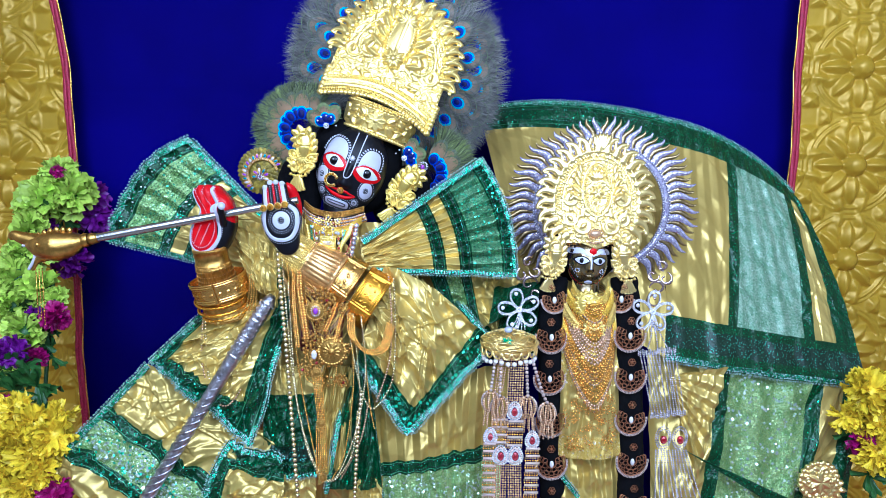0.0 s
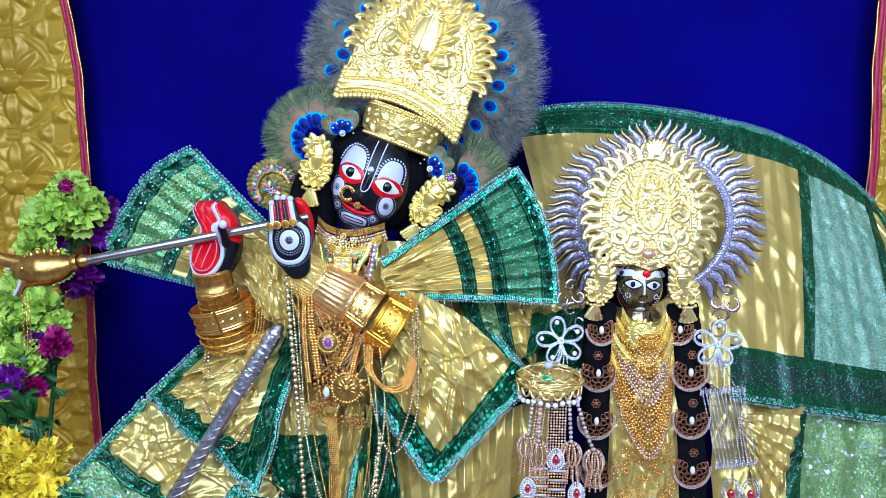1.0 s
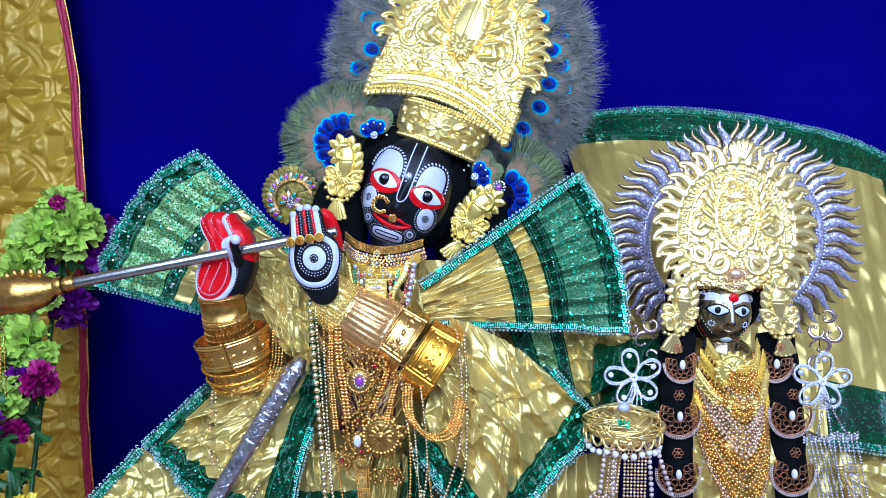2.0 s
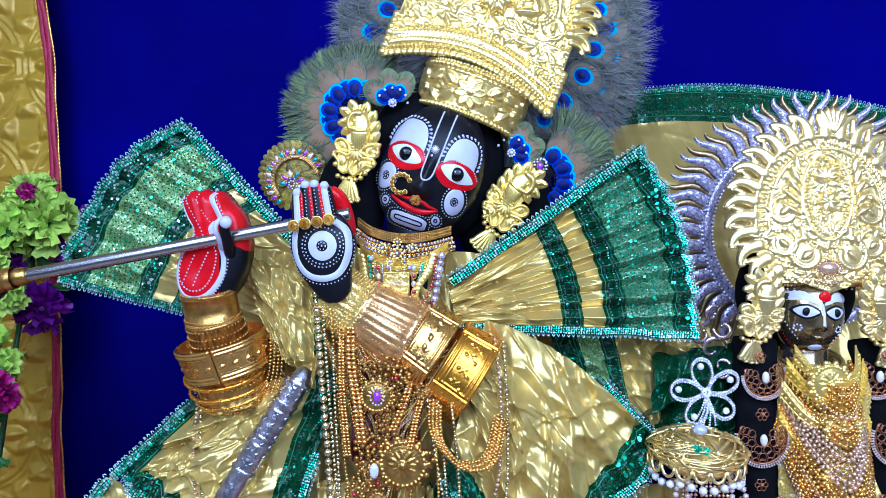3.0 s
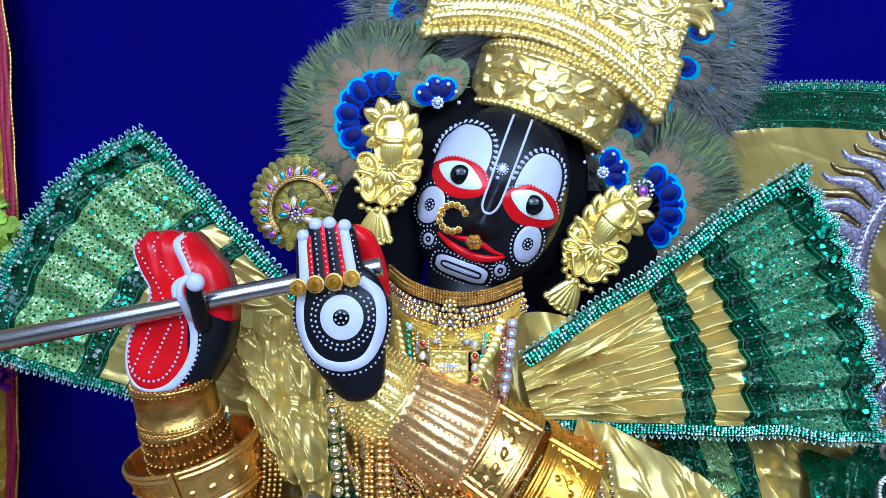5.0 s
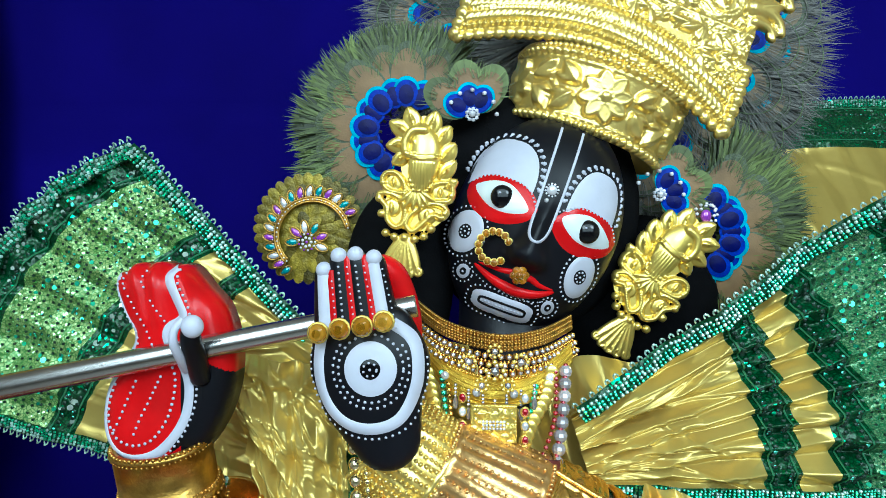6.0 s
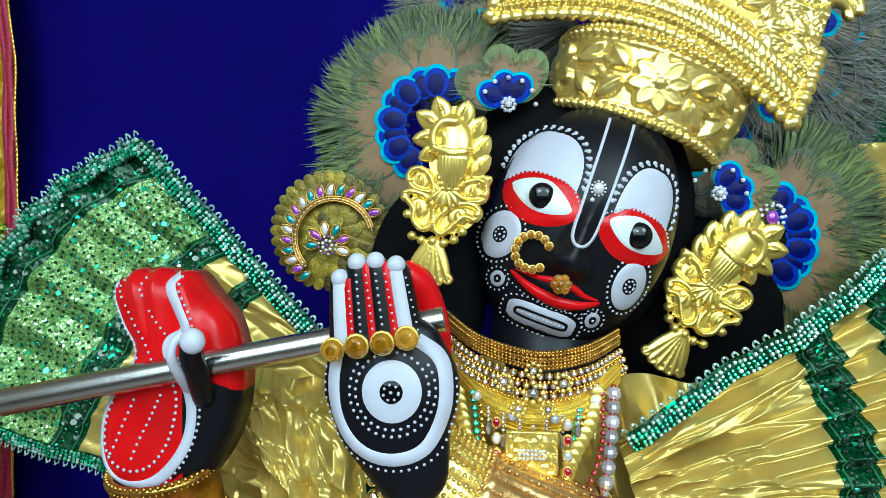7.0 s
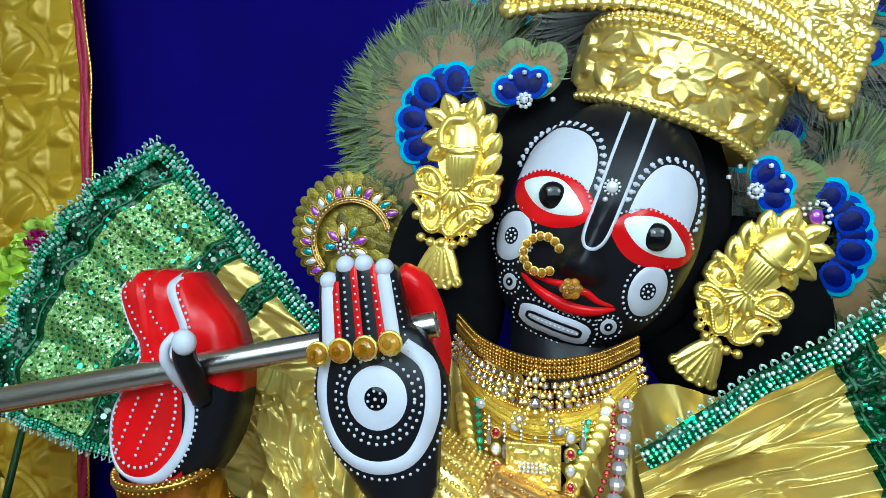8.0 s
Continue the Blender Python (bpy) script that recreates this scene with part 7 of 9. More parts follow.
for k, p in enumerate(((-0.363, 1.364, 1.541), (-0.348, 1.361, 1.544), (-0.333, 1.361, 1.546), (-0.319, 1.363, 1.549))):
    t = thing("finger_ring", p, "gold ring with a round topaz stone", "ring", "finger rings")
    g = Geo()
    c = np.array(p)
    th = np.linspace(0, 2 * np.pi, 12, endpoint=False)
    # brilliant cut: a rim, two turned rows of facets and a table
    rows = [c + np.stack([r * np.cos(th + o), np.full(12, -h), r * np.sin(th + o)], 1) for r, h, o in ((0.0062, 0.0, 0.0), (0.0063, 0.0012, 0.0), (0.0050, 0.0034, 0.26), (0.0030, 0.0046, 0.52), (0.0001, 0.0046, 0.52))]
    for lo, hi in zip(rows, rows[1:]):
        g.add(np.concatenate([lo, hi]), [f for i in range(12) for f in ((i, (i + 1) % 12, 12 + i), ((i + 1) % 12, 12 + (i + 1) % 12, 12 + i))])
    part("stone", g, TOPAZ, t, "round faceted yellow stone", smooth=False)
    g = Geo()
    g.tube(c + np.stack([0.0066 * np.cos(th), 0.001 + 0 * th, 0.0066 * np.sin(th)], 1), 0.001, 5, 0, True)
    part("setting", g, GOLD, t)


# necklaces
def between(lo, hi, n=40, m=5):
    """A curved strip between two lines."""
    A, B = even(catmull(lo, 10), 1e9), None
    A = catmull(lo, 10)
    B = catmull(hi, 10)
    ia, ib = np.linspace(0, len(A) - 1, n), np.linspace(0, len(B) - 1, n)
    A = np.stack([np.interp(ia, range(len(A)), A[:, k]) for k in range(3)], 1)
    B = np.stack([np.interp(ib, range(len(B)), B[:, k]) for k in range(3)], 1)
    return np.stack([A * (1 - s) + B * s + np.array((0, -0.006 * np.sin(np.pi * s), 0)) for s in np.linspace(0, 1, m)])


NECK = [(-0.310, 1.512, 1.543), (-0.282, 1.470, 1.530), (-0.243, 1.452, 1.522), (-0.207, 1.468, 1.524), (-0.177, 1.510, 1.531)]
NECK = [np.array(q) for q in NECK]
t = thing("necklace_set", tuple(NECK[2]), "layered gold and crystal necklaces with a crescent collar and pendants", "necklace")
g = Geo()
line = catmull(NECK, 14)
for k in range(3):
    off = np.array((0, -0.003 * np.sin(k), -0.0042 * k + 0.005))
    g.tube(line + off, 0.0022, 6)
    bead_string(g, line + off + np.array((0, -0.002, 0.001)), 0.0016, 1.9, 0, k)
    bead_string(g, line + off + np.array((0, -0.002, -0.0012)), 0.0016, 1.9, 0, k + 9)
part("rope_choker", g, OLD_GOLD, t, "braided old gold choker")
g = Geo()
for k in range(3):
    w = np.array([(q - NECK[2]) * np.array((1.02 + 0.03 * k, 1, 1 + 0.04 * k)) + NECK[2] + np.array((0, -0.004, -0.0105 - 0.0066 * k)) for q in NECK])
    ln = catmull(w, 14)
    bead_string(g, ln + np.array((0, 0.0012, 0)), 0.0031, 2.05, 1, k)
    bead_string(g, ln + np.array((0, -0.0016, 0)), 0.0020, 2.05 * 0.0031 / 0.0020, 0, k)
    bead_string(g, ln + np.array((0, 0.001, -0.0040)), 0.0014, 2.2, 1, k)
part("crystal_collar", g, [SMOKY, GOLD_BEAD], t, "three rows of crystals in gold", smooth=False, kind="stuff")
g = Geo()
P = between([(-0.305, 1.490, 1.520), (-0.277, 1.462, 1.502), (-0.244, 1.452, 1.493), (-0.210, 1.462, 1.498), (-0.179, 1.490, 1.515)],
            [(-0.301, 1.485, 1.501), (-0.278, 1.458, 1.482), (-0.246, 1.448, 1.473), (-0.208, 1.458, 1.479), (-0.179, 1.485, 1.503)], 60, 7)
g.grid(P)
g.grid((P + np.array((0, 0.003, 0)))[:, ::-1])
for row in (P[0], P[-1]):
    g.tube(row, 0.0018, 6)
for s in (1, 2, 3, 4, 5):
    g.tube(P[s] + np.array((0, -0.0004, 0)), 0.0005, 4)
part("crescent_collar", g, KNURLED, t, "plain gold crescent collar")
g = Geo()
for i, j in ((12, 3), (48, 3), (24, 3), (36, 3)):
    g.orb(P[j, i] + np.array((0, -0.003, 0)), (0.0036, 0.0028, 0.0036), 0, nu=8, nv=6)
part("collar_stud", g, CRYSTAL, t, "crystal studs", kind="stuff")
# flower cluster with drops
c = np.array((-0.244, 1.436, 1.504))
g = Geo()
for cx, cz, s in ((-0.020, 0.006, 1), (0.0, -0.001, 1.25), (0.020, 0.006, 1), (-0.010, -0.012, 0.9), (0.010, -0.012, 0.9), (0.0, 0.014, 0.9)):
    p = c + np.array((cx, 0.0, cz))
    for k in range(8):
        g.ball(p + 0.0052 * s * np.array((np.cos(k * 0.785), 0, np.sin(k * 0.785))), 0.0019 * s, 1)
    g.ball(p + np.array((0, -0.0015, 0)), 0.0030 * s, 0)
for k, (cx, L) in enumerate(((-0.030, 0.014), (-0.020, 0.018), (-0.009, 0.022), (0.0, 0.030), (0.009, 0.022), (0.020, 0.018), (0.030, 0.014))):
    p = c + np.array((cx, 0.0, -0.012 - 0.004 * (3 - abs(k - 3))))
    bead_string(g, np.array([p, p + np.array((0, 0, -L * 0.6))]), 0.0014, 2.0, 0, k)
    g.orb(p + np.array((0, 0, -L)), (0.0022, 0.002, 0.0048), 0, nu=8, nv=6)
part("flower_drop", g, [SMOKY, GOLD], t, "crystal flowers with drop beads", smooth=False, kind="stuff")
# square pendant framed with rubies and pearls
c = np.array((-0.245, 1.430, 1.464))
r = Relief(-0.024, 0.024, -0.02, 0.018, 0.0008)
r.plate(np.minimum(0.0175 - np.abs(r.X), 0.0145 - np.abs(r.Y)))
scatter_ornament(r, r.F > 0.002, 70, 4, 0.002, 0.004, 0.0005)
r.beads([(-0.0165, -0.0135), (0.0165, -0.0135), (0.0165, 0.0135), (-0.0165, 0.0135), (-0.0165, -0.0135)], 0.0011, 2.1, 1, 0.0006)
g = Geo()
r.into(g, flat_place(c), 0.003)
pend = part("square_pendant", g, GOLD, t, "square gold pendant")
g = Geo()
for i in range(7):
    for j in range(3):
        g.ball(c + np.array((-0.0078 + 0.0026 * i, -0.004, -0.0025 + 0.0026 * j)), 0.00125)
part("stone_plaque", g, CRYSTAL, pend, "small bluish crystal plaque", kind="stuff")
g = Geo()
for k, (x, z) in enumerate([(-0.0235, 0.020 - 0.0105 * i) for i in range(5)] + [(0.0235, 0.020 - 0.0105 * i) for i in range(5)] + [(-0.0125 + 0.0083 * i, -0.0245) for i in range(4)]):
    p = c + np.array((x, -0.001, z))
    g.orb(p, (0.0038, 0.0016, 0.0044), 2, nu=10, nv=6)
    g.orb(p + np.array((0, -0.0012, 0)), (0.0028, 0.0018, 0.0034), k % 2, nu=10, nv=6)
part("stone_frame", g, [RUBY, CRYSTAL, GOLD], pend, "ruby and crystal drops in gold", kind="stuff")
# coin strings and ball strings at the sides
g = Geo()
for line in ([(-0.297, 1.460, 1.496), (-0.292, 1.452, 1.476), (-0.287, 1.445, 1.457)], [(-0.198, 1.460, 1.498), (-0.204, 1.452, 1.479), (-0.216, 1.440, 1.461), (-0.223, 1.435, 1.443)]):
    for k, p in enumerate(even(catmull(line, 8), 0.0062)):
        g.orb(p, (0.0058, 0.0016, 0.0058), 0, nu=12, nv=6)
part("coin_string", g, GOLD, t, "overlapping gold coins", kind="stuff")
g = Geo()
for k, p in enumerate(even(catmull([(-0.187, 1.462, 1.498), (-0.190, 1.450, 1.474), (-0.195, 1.440, 1.442), (-0.202, 1.430, 1.415)], 8), 0.0098)):
    g.orb(p, (0.0054, 0.0054, 0.0054), 0, nu=10, nv=7)
    g.ball(p + np.array((0, 0, 0.0049)), 0.0022, 1)
bead_string(g, catmull([(-0.195, 1.460, 1.498), (-0.197, 1.445, 1.467), (-0.207, 1.435, 1.440)], 8), 0.0022, 2.4, 1)
bead_string(g, catmull([(-0.281, 1.460, 1.497), (-0.278, 1.450, 1.467), (-0.274, 1.440, 1.435)], 8), 0.0022, 2.2, 2)
bead_string(g, catmull([(-0.207, 1.455, 1.487), (-0.215, 1.445, 1.467), (-0.229, 1.435, 1.439)], 8), 0.0022, 2.2, 2)
bead_string(g, catmull([(-0.286, 1.458, 1.497), (-0.282, 1.448, 1.468), (-0.280, 1.438, 1.436)], 8), 0.0026, 2.1, 3)
bead_string(g, catmull([(-0.211, 1.452, 1.488), (-0.218, 1.442, 1.464), (-0.227, 1.434, 1.439)], 8), 0.0024, 2.1, 3)
part("ball_string", g, [SMOKY, RUBY, GOLD_BEAD, SEQUIN], t, "strings of faceted balls, red and green beads", smooth=False, kind="stuff")

# long hanging strings
t = thing("bead_garland", (-0.312, 1.370, 1.075), "long strings of silver and gold beads hanging to the knees", "bead garland")
rng = np.random.RandomState(4)
for k, (line, r, mt, lab) in enumerate((
        (((-0.346, 1.402, 1.453), (-0.337, 1.388, 1.360), (-0.324, 1.375, 1.219), (-0.314, 1.365, 1.077), (-0.304, 1.360, 0.906)), 0.0052, STRING_SILVER, "large silvered balls"),
        (((-0.170, 1.378, 1.146), (-0.177, 1.370, 1.050), (-0.185, 1.362, 0.905)), 0.0046, STRING_SILVER, "large silvered balls"))):
    me = None
    for c in even(catmull(line, 10), r * 2.15):
        if me is None:
            g = Geo()
            g.orb((0, 0, 0), (r, r, r), 0, nu=10, nv=7)
            me = g.mesh("bead", mt)
        ob = new("bead", me)
        ob.parent = t
        ob.matrix_parent_inverse = Matrix.Translation(-Vector(t.location))
        ob.location = Vector(c) + Vector((0, rng.normal(0, 0.0006), 0))
STR = [
    (((-0.337, 1.400, 1.448), (-0.325, 1.385, 1.313), (-0.309, 1.372, 1.160), (-0.283, 1.368, 1.026), (-0.252, 1.366, 0.958)), 0.0029, 0),
    (((-0.327, 1.400, 1.442), (-0.312, 1.388, 1.288), (-0.293, 1.375, 1.147), (-0.266, 1.370, 1.001)), 0.0024, 1),
    (((-0.115, 1.425, 1.391), (-0.107, 1.405, 1.309), (-0.111, 1.392, 1.215), (-0.138, 1.385, 1.129)), 0.0030, 2),
    (((-0.170, 1.390, 1.312), (-0.160, 1.378, 1.195), (-0.179, 1.370, 1.075), (-0.218, 1.366, 0.975), (-0.252, 1.366, 0.958)), 0.0026, 0),
    (((-0.194, 1.392, 1.312), (-0.186, 1.378, 1.170), (-0.204, 1.370, 1.026), (-0.231, 1.368, 0.964)), 0.0024, 1),
    (((-0.153, 1.385, 1.143), (-0.171, 1.375, 1.048), (-0.213, 1.368, 0.964)), 0.0026, 2),
    (((-0.518, 1.430, 1.303), (-0.515, 1.405, 1.211), (-0.492, 1.388, 1.142), (-0.459, 1.380, 1.118), (-0.428, 1.388, 1.154), (-0.417, 1.400, 1.212)), 0.0028, 2),
    (((-0.513, 1.430, 1.303), (-0.504, 1.403, 1.211), (-0.491, 1.388, 1.154)), 0.0034, 0),
    (((-0.301, 1.405, 1.405), (-0.282, 1.392, 1.312), (-0.289, 1.382, 1.193), (-0.270, 1.380, 1.169)), 0.0024, 1),
    (((-0.212, 1.392, 1.336), (-0.217, 1.384, 1.241), (-0.229, 1.378, 1.146)), 0.0022, 1),
    (((-0.104, 1.425, 1.388), (-0.099, 1.400, 1.298), (-0.104, 1.385, 1.178), (-0.144, 1.378, 1.116), (-0.170, 1.380, 1.157), (-0.189, 1.386, 1.243), (-0.201, 1.395, 1.316)), 0.0030, 0),
    (((-0.170, 1.396, 1.311), (-0.161, 1.384, 1.217), (-0.151, 1.378, 1.121), (-0.142, 1.376, 1.073)), 0.0022, 1),
    (((-0.322, 1.392, 1.383), (-0.315, 1.380, 1.266), (-0.303, 1.370, 1.124), (-0.270, 1.366, 1.000), (-0.233, 1.364, 0.959), (-0.189, 1.366, 1.018), (-0.177, 1.372, 1.111)), 0.0026, 0),
    (((-0.316, 1.398, 1.418), (-0.299, 1.386, 1.313), (-0.278, 1.378, 1.219)), 0.0020, 1),
    (((-0.187, 1.394, 1.316), (-0.177, 1.382, 1.218), (-0.170, 1.374, 1.123)), 0.0022, 0),
]
for line, r, m in STR:
    g = Geo()
    bead_string(g, catmull(line, 12), r, 2.05, 0, m)
    part("bead_string", g, (STRING_SILVER, GOLD_BEAD, ROSE_BEAD)[m], t, ("silver bead string", "gold bead string", "rose gold bead string")[m], kind="stuff")
g = Geo()
for k in range(3):
    o = np.array((0.005 * k, -0.002 * k, -0.004 * k))
    ln = catmull([np.array(q) + o for q in ((-0.196, 1.395, 1.317), (-0.193, 1.385, 1.277), (-0.163, 1.380, 1.245), (-0.128, 1.384, 1.251), (-0.113, 1.395, 1.299))], 10)
    for i, c in enumerate(even(ln, 0.0042)):
        for e in (-1, 1):
            g.orb(c + np.array((e * 0.0022, -0.001 * (i % 2), 0.0006 * e)), (0.0026, 0.0020, 0.0023), 0, nu=7, nv=5)
part("chain_swag", g, GOLD_BEAD, t, "heavy plaited gold chain swag")

# chest pendants and tassel
t = thing("chest_pendant", (-0.263, 1.375, 1.219), "gold chest pendants with a violet stone, medallion and chain tassel", "pendant")


def rosette(at, s, seed, rings=2):
    r = Relief(-s * 1.25, s * 1.25, -s * 1.25, s * 1.25, s / 26)
    r.disc(0, 0, s, 0.18)
    for q in range(rings):
        rad = s * (0.9 - 0.34 * q)
        r.beads(oval(0, 0, rad, rad, n=60), s * 0.09, 2.1, 1, s * 0.08, q > 0)
    for k in range(12):
        r.leaf(0, 0, 30 * k, s * 0.62, s * 0.12, 0.7, s * 0.12, False)
    for k in range(14):
        a = 2 * np.pi * k / 14
        r.disc(s * 1.04 * np.cos(a), s * 1.04 * np.sin(a), s * 0.14, 0.7)
    r.disc(0, 0, s * 0.2, 1, s * 0.15, False)
    g = Geo()
    r.into(g, flat_place(at), 0.003)
    return g


part("medallion", rosette((-0.231, 1.380, 1.240), 0.031, 1), OLD_GOLD, t, "large round gold medallion")
part("drop_pendant", rosette((-0.264, 1.378, 1.327), 0.021, 2), OLD_GOLD, t, "round gold drop with a stone")
g = Geo()
g.orb(np.array((-0.262, 1.370, 1.328)), (0.0055, 0.004, 0.0075), 0, nu=10, nv=7)
for k in range(14):
    g.ball(np.array((-0.262, 1.370, 1.328)) + np.array((0.0085 * np.cos(k * 0.449), 0, 0.0105 * np.sin(k * 0.449))), 0.0015, 1)
g.orb(np.array((-0.265, 1.362, 1.237)), (0.006, 0.004, 0.010), 1, nu=10, nv=7)
part("stone_cluster", g, [AMETHYST, CRYSTAL], t, "violet stone ringed with crystals", kind="stuff")
for p, s in (((-0.262, 1.368, 1.197), 0.010), ((-0.254, 1.364, 1.087), 0.009), ((-0.251, 1.362, 0.967), 0.008)):
    part("stone_boss", rosette(p, s, 3), OLD_GOLD, t, "small round boss with a brown stone")
g = Geo()
for k in range(6):
    x = -0.010 + 0.004 * k
    a, b = np.array((-0.260, 1.370, 1.190)) + np.array((x, 0, 0)), np.array((-0.253, 1.367, 1.091)) + np.array((x * 0.7, 0, 0))
    bead_string(g, np.array([a, b]), 0.0019, 2.0, 0, k)
    a, b = np.array((-0.254, 1.367, 1.080)) + np.array((x, 0, 0)), np.array((-0.253, 1.365, 0.976)) + np.array((x * 1.1, 0, 0))
    bead_string(g, np.array([a, b]), 0.0021, 2.0, 0, k)
part("chain_tassel", g, GOLD_BEAD, t, "flat tassel of gold bead chains", kind="stuff")
rng = np.random.RandomState(12)
# a tangle of small chest chains
g = Geo()
for k in range(44):
    a, b = np.array((-0.295, 1.405, 1.417)), np.array((-0.218, 1.405, 1.406))
    s0, s1, dz = rng.uniform(-0.05, 0.03), rng.uniform(-0.03, 0.06), rng.uniform(0.05, 0.24)
    p = [a + np.array((s0, 0.0, rng.uniform(-0.06, 0.0))), (a + b) / 2 + np.array((s0 * 0.6, -0.012, -dz * 0.7)), (a + b) / 2 + np.array((s1 * 0.3, -0.018, -dz)), b + np.array((s1, 0.0, rng.uniform(-0.07, 0.0)))]
    bead_string(g, catmull(p, 10), rng.uniform(0.0009, 0.0017), 2.05, k % 3, k)
part("chest_chain", g, [GOLD_BEAD, ROSE_BEAD, GOLD], t, "tangle of fine gold and rose chains", kind="stuff")
for line, r, lab in (([(-0.300, 1.400, 1.425), (-0.297, 1.384, 1.370), (-0.288, 1.374, 1.318), (-0.282, 1.372, 1.270)], 0.0062, "broad plaited gold chain"),
                     ([(-0.312, 1.402, 1.420), (-0.310, 1.386, 1.350), (-0.304, 1.376, 1.290), (-0.300, 1.374, 1.252)], 0.0045, "broad plaited gold chain"),
                     ([(-0.222, 1.400, 1.345), (-0.232, 1.384, 1.312), (-0.244, 1.374, 1.285)], 0.0055, "broad plaited gold chain"),
                     ([(-0.205, 1.398, 1.335), (-0.214, 1.382, 1.300), (-0.222, 1.374, 1.262)], 0.0045, "broad plaited gold chain")):
    g = Geo()
    ln = even(catmull(line, 12), r * 0.9)
    for i, c in enumerate(ln):
        for e in (-1, 1):
            g.orb(c + np.array((e * r * 0.5, -0.001 * (i % 2), 0)), (r * 0.62, r * 0.4, r * 0.48), 0, nu=8, nv=6)
    part("plaited_chain", g, PLATE_GOLD, t, lab, kind="stuff")
c = Cloth((-0.312, 1.425, 1.440), (-0.196, 1.425, 1.440), (-0.215, 1.402, 1.235), (-0.300, 1.402, 1.235), pleats=5, amp=0.003, crease=0.003, seed=44)
part("backing_cloth", c.piece(0, 1, 0, 1, (40, 40)), mat("maroon_brocade", (0.13, 0.022, 0.018), 0.5, 0.2, 0.4, 160, 0.4, 400), t, "dark maroon brocade behind the chains")
g = Geo()
for k in range(34):
    c = np.array((-0.252, 1.382, 1.266)) + np.array((rng.uniform(-0.045, 0.05), rng.uniform(-0.004, 0.004), rng.uniform(-0.10, 0.10)))
    s = rng.uniform(0.006, 0.011)
    for j in range(7):
        g.ball(c + s * np.array((np.cos(j * 0.9), 0, np.sin(j * 0.9))), s * 0.38, 0)
    g.ball(c + np.array((0, -0.002, 0)), s * 0.4, 1 if k % 5 == 0 else 0)
part("chain_boss", g, [OLD_GOLD, RUBY], t, "small gold flower bosses with red stones", kind="stuff")


# ---- the smaller statue with her halo, crown, veil and tassels ----
SKIN = mat("dark_gilt_lacquer", (0.34, 0.26, 0.13), 0.14, 0.9, 0.4, 40, coat=0.5)
LILAC = mat("lilac_white_paint", (0.66, 0.66, 0.78), 0.35, 0, 0.05, 40)


class SmallFace:
    o = np.array((0.333, 1.492, 1.418))
    r, w = (np.array(q) for q in turned(3.0))

    def depth(self, u, v):
        base = 0.042 * np.sqrt(np.maximum(1 - (u / 0.0465) ** 2 - ((v + 0.006) / 0.058) ** 2, 0)) - 0.042
        k = np.clip((0.012 - v) / 0.03, 0, 1)
        nose = (0.001 + 0.009 * k) * np.exp(-(u / (0.0035 + 0.003 * k)) ** 2) * np.clip((0.02 - v) / 0.02, 0, 1) / (1 + np.exp(-(v + 0.022) / 0.0012))
        lip = 0.003 * np.exp(-(u / 0.012) ** 2 - ((v + 0.032) / 0.004) ** 2) + 0.003 * np.exp(-(u / 0.014) ** 2 - ((v + 0.048) / 0.008) ** 2)
        return base + nose + lip

    def at(self, u, v, lift=0.0):
        u, v = np.asarray(u, float), np.asarray(v, float)
        d = self.depth(u, v) + lift
        return self.o + u[..., None] * self.r + v[..., None] * self.w - d[..., None] * np.array((0, 1, 0))


